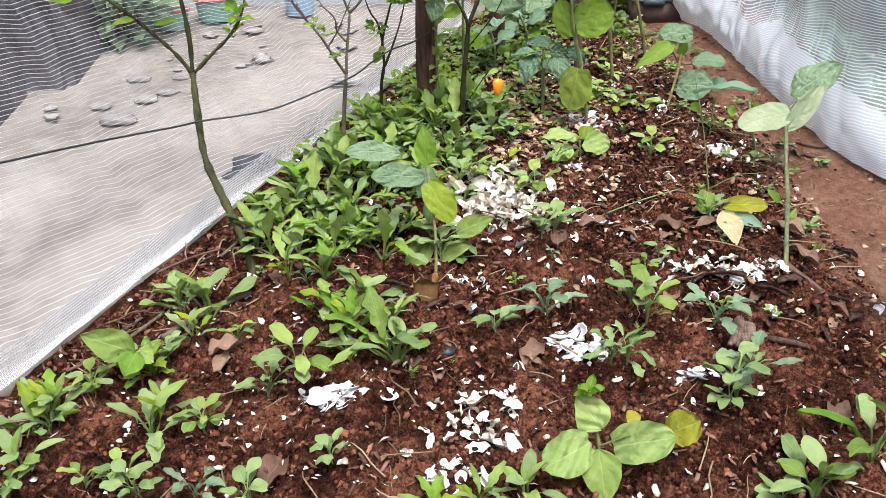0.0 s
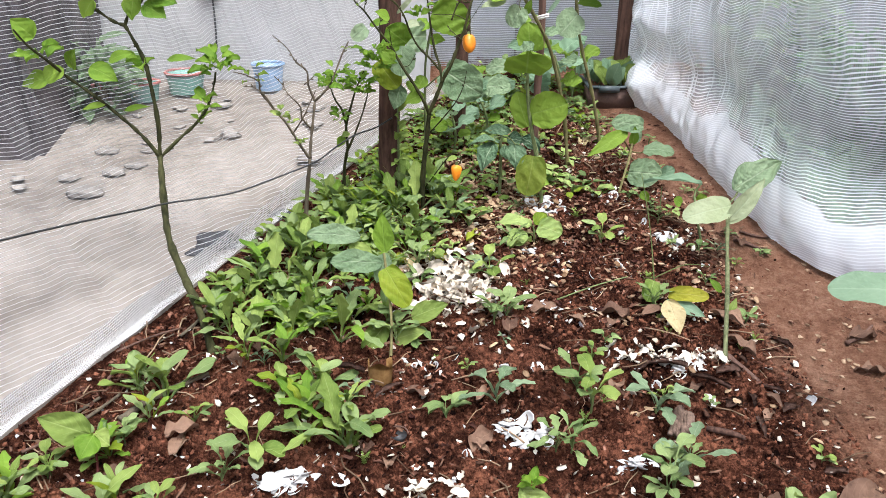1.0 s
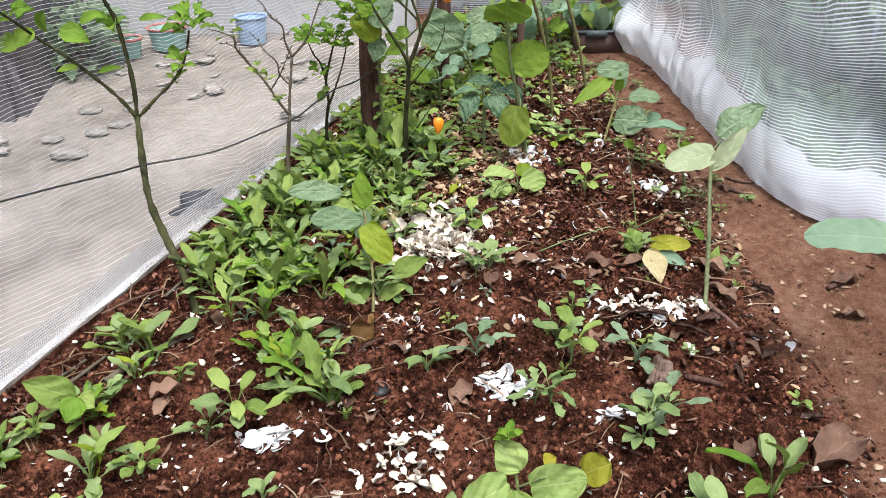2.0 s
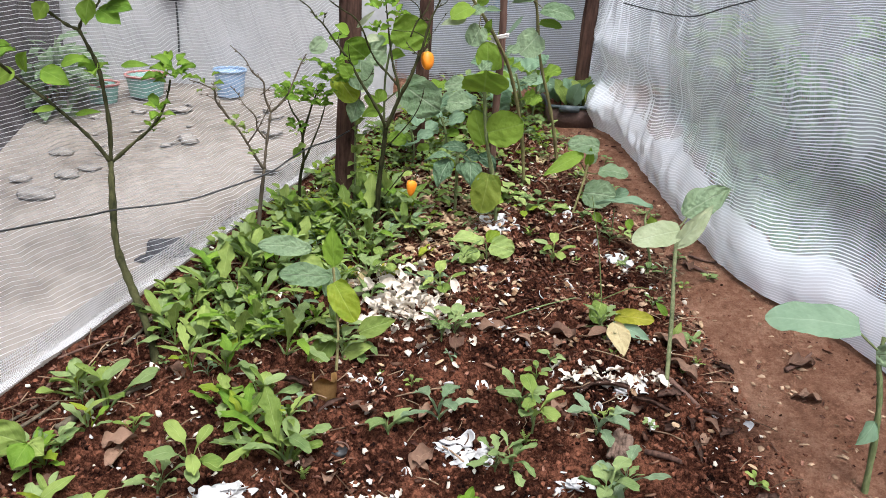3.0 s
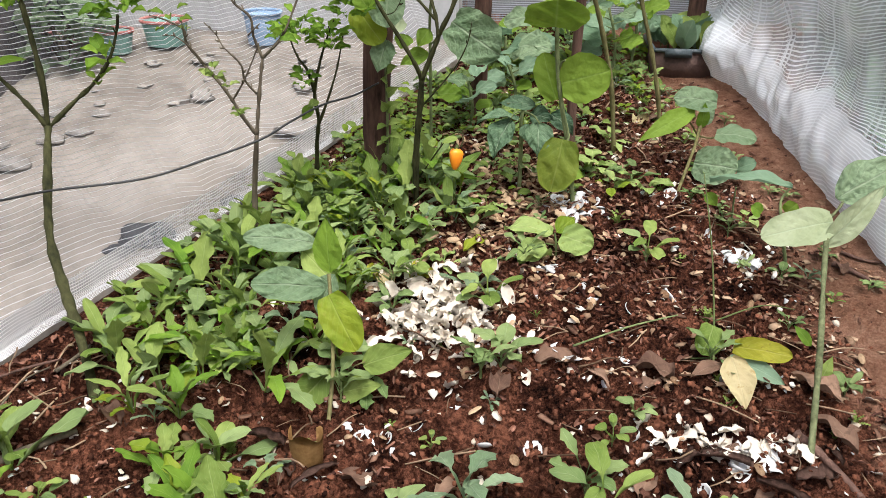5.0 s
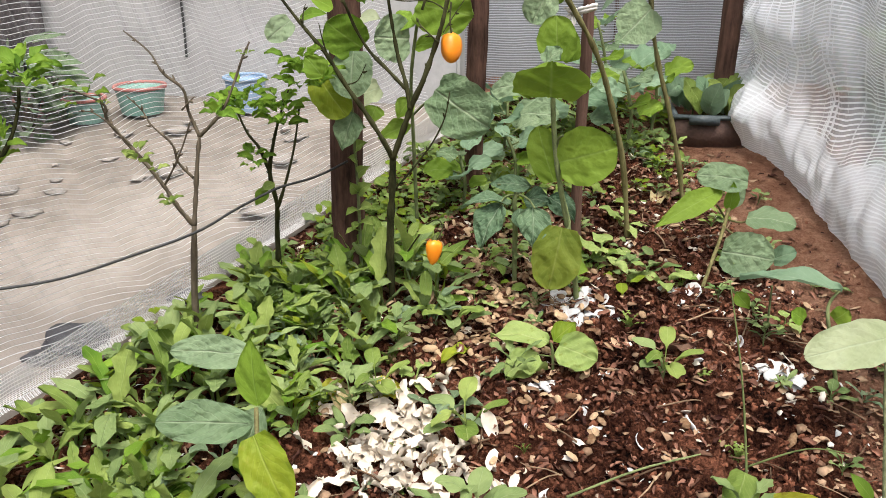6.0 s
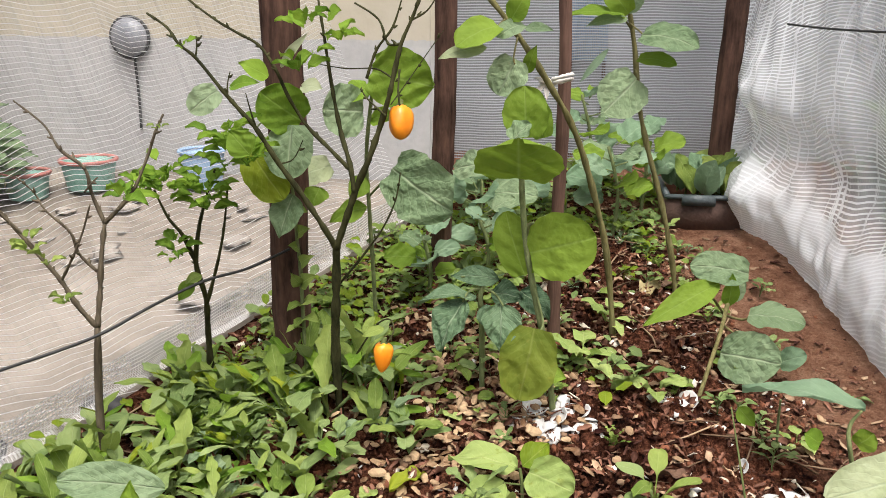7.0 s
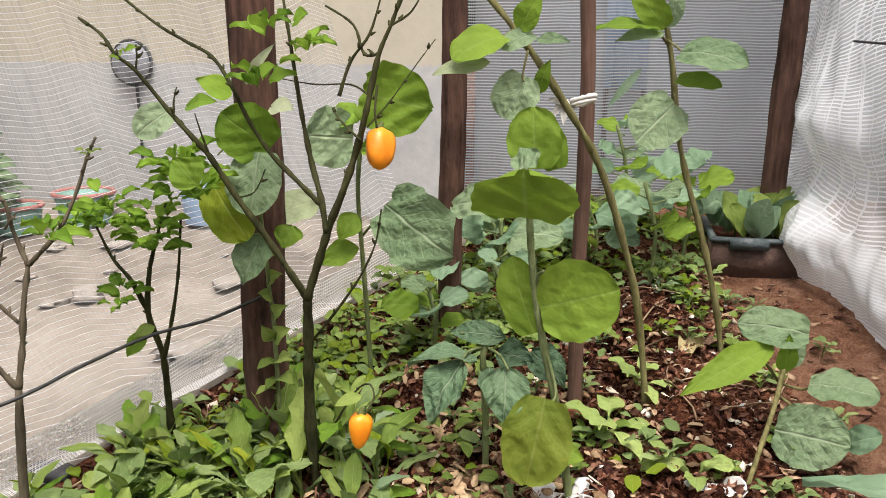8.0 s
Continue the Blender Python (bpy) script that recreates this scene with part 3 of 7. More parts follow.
post("fence_post", (-0.167, 2.552, 0.828), 2.2, (0.02, -0.05), 0.031, POST_WOOD, "dark weathered round wooden fence post in the bed's edge", "post")
post("fence_post", (0.053, 2.888, 0.954), 2.2, (0.02, -0.04), 0.021, POST_WOOD, "slim dark wooden fence post at the far corner", "post")
post("fence_post", (0.686, 3.381, 0.880), 2.4, (0.05, 0.0), 0.026, POST_WOOD, "leaning dark wooden fence post beside the seed tray", "post")
post("garden_stake", (0.298, 2.709, 0.931), 1.6, (-0.008, -0.03), 0.0112, STAKE_WOOD, "thin brown wooden stake driven into the bed", "stake", 8)


# ---- plants with a place of their own ----
UPCAM = (0.0, -0.8, 0.7)
CAM = (0.0, -1.0, 0.15)
UP = (0.0, -0.25, 1.0)


def plant(name, label, category, foot, stems, blades, stem_mat, group="", knob=0.12, buds=0):
    """A plant of stems (points, thick, thin) and blades (from, to, width, material, facing, shape, sag, cup, wave)."""
    foot = Vector(foot)
    foot.z = ground_z(foot.x, foot.y) - 0.004
    ob = thing(name, foot, label, category, group)
    limbs = []
    for k, (pts, r0, r1) in enumerate(stems):
        bm = bmesh.new()
        own = local(pts, foot)
        if k == 0:
            own[0] = Vector((0, 0, -0.02))
        tube(bm, own, r0 * 0.76, r1 * 0.72, 8, knob, 5, k)
        limb = part("stem" if k == 0 else "branch", bm, stem_mat, ob)
        limbs.append((own, limb))
        line = spline(own, 4)
        rng = random.Random(k + 50)
        for j in range(2, len(line) - 1, 2) if buds else ():
            if rng.random() > buds:
                continue
            d = (line[j + 1] - line[j - 1]).normalized()
            out = d.cross(Vector((rng.uniform(-1, 1), rng.uniform(-1, 1), rng.uniform(-1, 1)))).normalized()
            size = rng.uniform(0.004, 0.009)
            bm = bmesh.new()
            tube(bm, [line[j], line[j] + (out + d * 0.5) * size * 0.6, line[j] + (out * 0.9 + d * 0.7) * size], 0.0024, 0.0012, 5, 0.5, 2)
            part("bud", bm, stem_mat, limb)
    for k, row in enumerate(blades):
        a, b, w, mat, *rest = row
        w *= 1.06
        facing, shape, sag, cup, wave = (list(rest) + [UPCAM, "ovate", 0.12, 0.15, 0.03][len(rest):])
        bm = bmesh.new()
        la, lb = local((a, b), foot)
        big = w > 0.04
        leaf(bm, la, lb, w, facing, shape, sag, cup, wave, 24 if big else 9, 16 if big else 5, k + int(w * 1e4))
        bearer = min(limbs, key=lambda row: min((Vector(p) - la).length for p in row[0]))[1]
        part("leaf", bm, mat, bearer)
    return ob


def sprig(centre, count, size, spread, mat, seed, lift=0.4):
    """Blades of a tuft round a point."""
    rng = random.Random(seed)
    out = []
    c = Vector(centre)
    for k in range(count):
        az = 2 * math.pi * (k + rng.random() * 0.8) / count
        d = Vector((math.cos(az), math.sin(az), lift * rng.uniform(-0.3, 1.3))).normalized()
        a = c + d * spread * rng.uniform(0.1, 0.9) + Vector((0, 0, rng.uniform(-1, 1) * spread * 0.6))
        L = size * rng.uniform(0.7, 1.4)
        out.append((a, a + d * L, L * rng.uniform(0.45, 0.6), mat, (rng.uniform(-0.4, 0.4), -0.5, 1), "ovate", 0.2, 0.55, 0.09))
    return out


# tall forked shrub beside the net
P1 = [(-0.540, 1.793, 0.358), (-0.583, 1.850, 0.432), (-0.630, 1.904, 0.505), (-0.674, 1.958, 0.576), (-0.695, 2.010, 0.650), (-0.719, 2.090, 0.755)]
plant(
    "pepper_shrub", "young pepper shrub with a forked dark green stem", "shrub", P1[0],
    [(P1, 0.0130, 0.0090),
     ([(-0.719, 2.090, 0.755), (-0.747, 2.079, 0.803), (-0.784, 2.079, 0.843), (-0.843, 2.068, 0.904), (-0.907, 2.058, 0.959), (-0.920, 1.995, 1.008), (-0.940, 1.953, 1.048), (-0.947, 1.911, 1.090)], 0.006, 0.003),
     ([(-0.719, 2.090, 0.755), (-0.714, 2.090, 0.845), (-0.723, 2.090, 0.956), (-0.732, 2.090, 1.003), (-0.750, 2.079, 1.055), (-0.762, 2.079, 1.080)], 0.0065, 0.005),
     ([(-0.762, 2.079, 1.080), (-0.792, 2.079, 1.092), (-0.838, 2.068, 1.131), (-0.874, 2.058, 1.168), (-0.909, 2.047, 1.194)], 0.0048, 0.003),
     ([(-0.762, 2.079, 1.080), (-0.750, 2.090, 1.112), (-0.721, 2.090, 1.134), (-0.711, 2.100, 1.159), (-0.701, 2.100, 1.211)], 0.0045, 0.003),
     ([(-0.716, 2.090, 0.755), (-0.664, 2.100, 0.803), (-0.623, 2.110, 0.839), (-0.593, 2.121, 0.881), (-0.577, 2.132, 0.930), (-0.570, 2.132, 0.962)], 0.0055, 0.003)],
    [(*[(-0.822, 2.058, 1.141), (-0.845, 2.047, 1.100)], 0.045, LEAF_COLLARD), (*[(-0.910, 2.047, 0.983), (-0.958, 2.026, 0.949)], 0.05, LEAF_COLLARD),
     (*[(-0.852, 2.058, 0.985), (-0.783, 2.047, 0.952)], 0.05, LEAF_LIME), (*[(-0.894, 2.058, 0.982), (-0.871, 2.037, 1.030)], 0.045, LEAF_COLLARD),
     (*[(-0.965, 2.037, 1.055), (-1.003, 2.016, 1.101)], 0.055, LEAF_LIME), (*[(-0.941, 2.037, 0.962), (-1.001, 2.016, 0.944)], 0.05, LEAF_COLLARD),
     (*[(-0.674, 2.090, 0.998), (-0.601, 2.079, 1.003)], 0.02, LEAF_LIME), (*[(-0.712, 2.079, 1.129), (-0.655, 2.058, 1.099)], 0.05, LEAF_LIME),
     (*[(-0.694, 2.090, 1.140), (-0.628, 2.068, 1.133)], 0.05, LEAF_LIME), (*[(-0.804, 2.058, 0.999), (-0.737, 2.047, 1.021)], 0.03, LEAF_LIME),
     (*[(-0.786, 2.068, 0.877), (-0.717, 2.058, 0.890)], 0.017, LEAF_COLLARD), (*[(-0.830, 2.068, 0.893), (-0.881, 2.047, 0.882)], 0.018, LEAF_COLLARD),
     (*[(-0.732, 2.079, 1.151), (-0.736, 2.058, 1.094)], 0.045, LEAF_COLLARD), (*[(-0.858, 2.058, 1.158), (-0.879, 2.037, 1.184)], 0.05, LEAF_LIME), (*[(-0.677, 2.079, 1.181), (-0.639, 2.058, 1.213)], 0.05, LEAF_LIME)]
    + sprig((-0.561, 2.132, 0.977), 24, 0.036, 0.034, LEAF_LIME, 3) + sprig((-0.590, 2.100, 0.887), 6, 0.04, 0.015, LEAF_LIME, 4)
    + sprig((-0.610, 2.100, 0.842), 3, 0.03, 0.01, LEAF_COLLARD, 5) + sprig((-0.736, 2.079, 0.989), 5, 0.045, 0.02, LEAF_LIME, 6)
    + sprig((-0.711, 2.079, 1.173), 16, 0.042, 0.036, LEAF_LIME, 7) + sprig((-0.813, 2.047, 1.168), 12, 0.04, 0.034, LEAF_LIME, 8)
    + sprig((-0.955, 2.037, 1.022), 6, 0.055, 0.03, LEAF_LIME, 9),
    STEM_WOODY, knob=0.45, buds=0.5)

# leafless shrub
P2 = [(-0.386, 2.266, 0.457), (-0.384, 2.258, 0.553), (-0.364, 2.247, 0.710)]
plant(
    "bare_shrub", "nearly leafless pepper shrub with grey twigs and buds", "shrub", P2[0],
    [(P2, 0.0085, 0.006),
     ([(-0.365, 2.247, 0.710), (-0.384, 2.236, 0.745), (-0.405, 2.236, 0.782), (-0.423, 2.226, 0.817), (-0.451, 2.226, 0.852), (-0.480, 2.216, 0.898), (-0.482, 2.216, 0.923), (-0.512, 2.205, 0.942), (-0.543, 2.205, 0.950)], 0.0052, 0.0018),
     ([(-0.364, 2.247, 0.710), (-0.360, 2.258, 0.763), (-0.353, 2.258, 0.810), (-0.347, 2.268, 0.863)], 0.0055, 0.0045),
     ([(-0.347, 2.268, 0.863), (-0.362, 2.268, 0.905), (-0.363, 2.258, 0.944), (-0.389, 2.247, 0.971), (-0.409, 2.247, 1.005), (-0.443, 2.236, 1.039)], 0.004, 0.0015),
     ([(-0.347, 2.268, 0.863), (-0.325, 2.268, 0.883), (-0.303, 2.278, 0.911), (-0.283, 2.289, 0.958), (-0.268, 2.289, 0.993), (-0.254, 2.289, 1.018)], 0.004, 0.002),
     ([(-0.361, 2.258, 0.792), (-0.380, 2.247, 0.822), (-0.382, 2.236, 0.856), (-0.409, 2.226, 0.889), (-0.423, 2.226, 0.914), (-0.441, 2.216, 0.938)], 0.003, 0.0012),
     ([(-0.405, 2.236, 0.782), (-0.376, 2.226, 0.823), (-0.357, 2.226, 0.860), (-0.335, 2.216, 0.903)], 0.0028, 0.0015),
     ([(-0.480, 2.216, 0.898), (-0.480, 2.205, 0.926), (-0.480, 2.205, 0.951)], 0.002, 0.001), ([(-0.449, 2.226, 0.852), (-0.469, 2.205, 0.892), (-0.498, 2.205, 0.912), (-0.522, 2.205, 0.912)], 0.002, 0.001),
     ([(-0.373, 2.268, 0.907), (-0.352, 2.258, 0.925), (-0.344, 2.258, 0.932)], 0.002, 0.001)],
    sprig((-0.258, 2.278, 1.001), 5, 0.010, 0.006, LEAF_WEED, 11) + sprig((-0.475, 2.205, 0.928), 6, 0.009, 0.008, LEAF_WEED, 18) + sprig((-0.430, 2.205, 0.845), 7, 0.022, 0.02, LEAF_WEED, 12)
    + sprig((-0.382, 2.205, 0.762), 5, 0.022, 0.01, LEAF_WEED, 13) + sprig((-0.500, 2.194, 0.944), 5, 0.025, 0.03, LEAF_COLLARD, 14)
    + sprig((-0.308, 2.258, 0.907), 6, 0.03, 0.012, LEAF_LIME, 15) + sprig((-0.402, 2.205, 0.820), 4, 0.02, 0.012, LEAF_WEED, 16),
    STEM_BARE, knob=0.35, buds=0.75)

# small leafy shrub behind it
P3 = [(-0.309, 2.499, 0.541), (-0.299, 2.478, 0.614), (-0.284, 2.447, 0.688), (-0.282, 2.415, 0.761), (-0.261, 2.394, 0.833)]
plant(
    "pepper_shrub", "small pepper shrub with curled bright green leaf tufts", "shrub", P3[0],
    [(P3, 0.0075, 0.004),
     ([(-0.283, 2.447, 0.680), (-0.253, 2.426, 0.749), (-0.226, 2.404, 0.822), (-0.205, 2.384, 0.905)], 0.0045, 0.002), ([(-0.282, 2.415, 0.761), (-0.290, 2.394, 0.812), (-0.308, 2.384, 0.844), (-0.321, 2.373, 0.890)], 0.0045, 0.002),
     ([(-0.261, 2.394, 0.833), (-0.248, 2.394, 0.873), (-0.225, 2.384, 0.923)], 0.0035, 0.002)],
    [(*[(-0.290, 2.415, 0.730), (-0.307, 2.394, 0.701)], 0.025, LEAF_COLLARD, CAM), (*[(-0.274, 2.415, 0.741), (-0.294, 2.394, 0.731)], 0.02, LEAF_WEED)]
    + sprig((-0.232, 2.363, 0.885), 34, 0.025, 0.036, LEAF_LIME, 21) + sprig((-0.193, 2.363, 0.960), 34, 0.026, 0.045, LEAF_LIME, 22)
    + sprig((-0.289, 2.352, 0.907), 26, 0.025, 0.036, LEAF_LIME, 23) + sprig((-0.293, 2.373, 0.793), 14, 0.022, 0.022, LEAF_LIME, 24)
    + sprig((-0.166, 2.363, 0.952), 14, 0.027, 0.028, LEAF_LIME, 25) + sprig((-0.334, 2.352, 0.898), 10, 0.026, 0.02, LEAF_LIME, 26),
    STEM_WOODY, knob=0.3, buds=0.5)

# the fruiting pepper bush
P4 = [(-0.061, 2.468, 0.498), (-0.062, 2.450, 0.579), (-0.057, 2.434, 0.657), (-0.049, 2.418, 0.731), (-0.043, 2.404, 0.801)]
FRUIT_TWIG = [(-0.069, 2.499, 0.530), (-0.023, 2.457, 0.609), (0.015, 2.426, 0.668), (0.040, 2.404, 0.687), (0.051, 2.384, 0.677), (0.041, 2.373, 0.657)]
plant(
    "pepper_bush", "tall pepper bush with bare dark branches and few leaves", "shrub", P4[0],
    [(P4, 0.010, 0.008),
     ([(-0.043, 2.404, 0.801), (-0.056, 2.384, 0.838), (-0.085, 2.373, 0.891), (-0.115, 2.363, 0.939), (-0.142, 2.352, 0.990), (-0.156, 2.342, 1.012), (-0.182, 2.331, 1.048), (-0.214, 2.320, 1.094), (-0.232, 2.310, 1.112), (-0.248, 2.310, 1.135), (-0.276, 2.310, 1.154)], 0.006, 0.002),
     ([(-0.043, 2.404, 0.801), (-0.024, 2.394, 0.849), (-0.001, 2.384, 0.908), (0.018, 2.373, 0.946), (0.036, 2.373, 0.995), (0.052, 2.363, 1.040), (0.063, 2.363, 1.086), (0.072, 2.363, 1.118), (0.085, 2.363, 1.146), (0.099, 2.363, 1.180)], 0.0075, 0.003),
     ([(-0.007, 2.384, 0.896), (-0.013, 2.384, 0.939), (-0.027, 2.394, 0.980), (-0.036, 2.394, 1.029), (-0.043, 2.394, 1.077), (-0.049, 2.394, 1.124), (-0.056, 2.394, 1.176)], 0.005, 0.0025),
     ([(-0.012, 2.384, 0.929), (-0.043, 2.373, 0.965), (-0.073, 2.373, 0.995), (-0.094, 2.363, 1.034), (-0.110, 2.352, 1.078), (-0.132, 2.352, 1.110), (-0.158, 2.342, 1.127), (-0.187, 2.331, 1.146), (-0.231, 2.331, 1.178)], 0.004, 0.002),
     ([(-0.044, 2.426, 0.737), (-0.020, 2.415, 0.766), (0.008, 2.404, 0.802), (0.035, 2.394, 0.841), (0.054, 2.394, 0.883), (0.062, 2.394, 0.926)], 0.0028, 0.0014),
     ([(0.059, 2.363, 1.066), (0.029, 2.384, 1.078), (-0.018, 2.394, 1.077), (-0.061, 2.394, 1.083)], 0.0018, 0.001), ([(0.072, 2.363, 1.115), (0.050, 2.373, 1.114), (0.034, 2.384, 1.147), (-0.000, 2.384, 1.169)], 0.003, 0.0015),
     ([(0.018, 2.373, 1.065), (0.033, 2.373, 1.105), (0.057, 2.373, 1.137), (0.072, 2.373, 1.181)], 0.003, 0.0015), ([(0.085, 2.363, 1.146), (0.107, 2.363, 1.159), (0.120, 2.363, 1.177)], 0.002, 0.001),
     ([(0.055, 2.363, 1.030), (0.069, 2.415, 1.057), (0.100, 2.436, 1.104), (0.119, 2.447, 1.131)], 0.0012, 0.0008), ([(-0.142, 2.352, 0.990), (-0.146, 2.342, 1.017), (-0.148, 2.331, 1.045)], 0.002, 0.001),
     ([(-0.214, 2.320, 1.094), (-0.211, 2.320, 1.110), (-0.211, 2.320, 1.124)], 0.0016, 0.001), ([(-0.175, 2.331, 1.041), (-0.174, 2.331, 1.058), (-0.169, 2.331, 1.075)], 0.0016, 0.001),
     ([(-0.115, 2.363, 0.939), (-0.096, 2.373, 0.945), (-0.080, 2.373, 0.974)], 0.0016, 0.001), (FRUIT_TWIG, 0.0022, 0.0014),
     ([(0.068, 2.363, 1.079), (0.068, 2.352, 1.051), (0.070, 2.352, 1.030)], 0.002, 0.0016), ([(0.048, 2.363, 1.013), (0.017, 2.373, 1.038), (0.007, 2.384, 1.051)], 0.002, 0.001)],
    [(*[(-0.139, 2.310, 0.961), (-0.169, 2.310, 0.994)], 0.042, LEAF_COLLARD), (*[(-0.036, 2.373, 1.150), (-0.014, 2.363, 1.159)], 0.03, LEAF_LIME),
     (*[(0.038, 2.373, 0.684), (0.007, 2.352, 0.675)], 0.016, LEAF_WEED)]
    + sprig((-0.067, 2.363, 1.146), 6, 0.03, 0.02, LEAF_LIME, 31) + sprig((-0.020, 2.373, 1.114), 7, 0.028, 0.02, LEAF_LIME, 32)
    + sprig((-0.076, 2.352, 1.081), 5, 0.03, 0.02, LEAF_LIME, 33) + sprig((-0.227, 2.310, 1.110), 4, 0.014, 0.008, LEAF_LIME, 34),
    STEM_WOODY, knob=0.3, buds=0.45)


def pepper(top, tip, width, label, point=0.0):
    """A lobed orange fruit with its green cap and stalk."""
    top, tip = Vector(top), Vector(tip)
    ob = thing("pepper_fruit", top, label, "pepper", "ripe peppers on the bush")
    d = tip - top
    L = d.length
    m = d.to_track_quat("Z", "Y").to_matrix()
    bm = bmesh.new()
    prof = [(0.0, 0.10), (0.015, 0.55), (0.08, 0.86), (0.2, 1.0), (0.38, 1.02), (0.55, 0.98), (0.7, 0.88), (0.83, 0.70), (0.93, 0.46), (0.985, 0.20), (1.0, 0.02)]
    rings = []
    for t, r in prof:
        ring = []
        r *= 1 - point * max(0.0, t - 0.25) * (1 - 0.5 * t)
        for k in range(20):
            a = 2 * math.pi * k / 20
            lobe = 1 + 0.09 * math.cos(3 * a + 0.5) * min(1, 4 * (1 - t)) + 0.03 * math.sin(5 * a + 4 * t)
            ring.append(bm.verts.new(m @ Vector((width / 2 * r * lobe * math.cos(a), width / 2 * r * lobe * math.sin(a), t * L - 0.05 * L * (1 - abs(math.cos(1.5 * a))) * (t < 0.1)))))
        rings.append(ring)
    for a, b in zip(rings, rings[1:]):
        for k in range(20):
            bm.faces.new((a[k], a[(k + 1) % 20], b[(k + 1) % 20], b[k]))
    bm.faces.new(rings[0][::-1])
    bm.faces.new(rings[-1])
    bmesh.ops.recalc_face_normals(bm, faces=bm.faces[:])
    part("fruit", bm, FRUIT_SKIN, ob)
    bm = bmesh.new()
    tube(bm, [m @ Vector((0, 0, 0.02 * L)), m @ Vector((0, 0, -0.06 * L)), m @ Vector((0.06 * L, 0, -0.22 * L))], width * 0.22, width * 0.07, 8)
    part("cap", bm, STEM_GREEN, ob, "small green cap with a stalk")


def fruit_material():
    m, n, p, _ = material("orange_pepper_skin")
    pos = coords(n)
    f = noise_fac(n, pos, 35.0, 3)
    n.links.new(ramp(n, f, (0.3, (0.74, 0.20, 0.006)), (0.7, (0.84, 0.32, 0.016))), p.inputs["Base Color"])
    p.inputs["Roughness"].default_value = 0.38
    bump(n, p, noise_fac(n, pos, 60.0, 2), 0.15, 0.003)
    return m


FRUIT_SKIN = fruit_material()
pepper((0.064, 2.384, 1.024), (0.069, 2.363, 0.980), 0.035, "ripe glossy orange pepper hanging from the bush")
pepper((0.037, 2.373, 0.658), (0.035, 2.363, 0.613), 0.031, "small ripe orange pepper hanging near the soil", 0.75)

# collard with big round leaves standing in the middle of the bed
P5 = [(0.307, 2.491, 0.502), (0.292, 2.486, 0.591), (0.280, 2.483, 0.650), (0.263, 2.479, 0.725), (0.251, 2.476, 0.789), (0.243, 2.473, 0.851), (0.239, 2.470, 0.904), (0.239, 2.468, 0.956)]
plant(
    "collard_plant", "tall collard with large round backlit green leaves", "plant", P5[0],
    [(P5, 0.0078, 0.0065), ([(0.249, 2.478, 0.796), (0.252, 2.468, 0.830), (0.260, 2.457, 0.841)], 0.003, 0.003), ([(0.260, 2.478, 0.741), (0.281, 2.468, 0.674), (0.275, 2.457, 0.660)], 0.003, 0.002),
     ([(0.241, 2.468, 0.898), (0.224, 2.478, 0.932), (0.220, 2.478, 0.954)], 0.003, 0.002)],
    [(*[(0.255, 2.468, 0.788), (0.357, 2.447, 0.824)], 0.100, LEAF_COLLARD, CAM, "round", 0.05, 0.10, 0.02),
     (*[(0.248, 2.478, 0.748), (0.213, 2.499, 0.847)], 0.062, LEAF_COLLARD, (-0.3, -1, 0.1), "round", 0.06, 0.1, 0.02),
     (*[(0.268, 2.457, 0.665), (0.248, 2.426, 0.551)], 0.088, LEAF_SPOTTED_DARK, (0.1, -1, 0.3), "round", 0.08, 0.2, 0.04),
     (*[(0.284, 2.478, 0.578), (0.323, 2.468, 0.575)], 0.03, LEAF_COLLARD),
     (*[(0.235, 2.457, 0.908), (0.235, 2.415, 0.977)], 0.128, LEAF_COLLARD, (0, -1, -0.25), "round", 0.05, 0.12, 0.03),
     (*[(0.244, 2.478, 0.970), (0.238, 2.488, 1.048)], 0.066, LEAF_COLLARD, CAM, "round", 0.05, 0.1, 0.02),
     (*[(0.270, 2.488, 0.969), (0.252, 2.499, 1.029)], 0.04, LEAF_COLLARD, CAM, "round", 0.05, 0.1, 0.02),
     (*[(0.224, 2.447, 0.970), (0.250, 2.457, 0.996)], 0.045, LEAF_BLUE, UP, "round", 0.1, 0.2, 0.05),
     (*[(0.189, 2.520, 0.919), (0.123, 2.541, 0.905)], 0.050, LEAF_BLUE, UPCAM, "round", 0.1, 0.1, 0.05)],
    STEM_PALE)

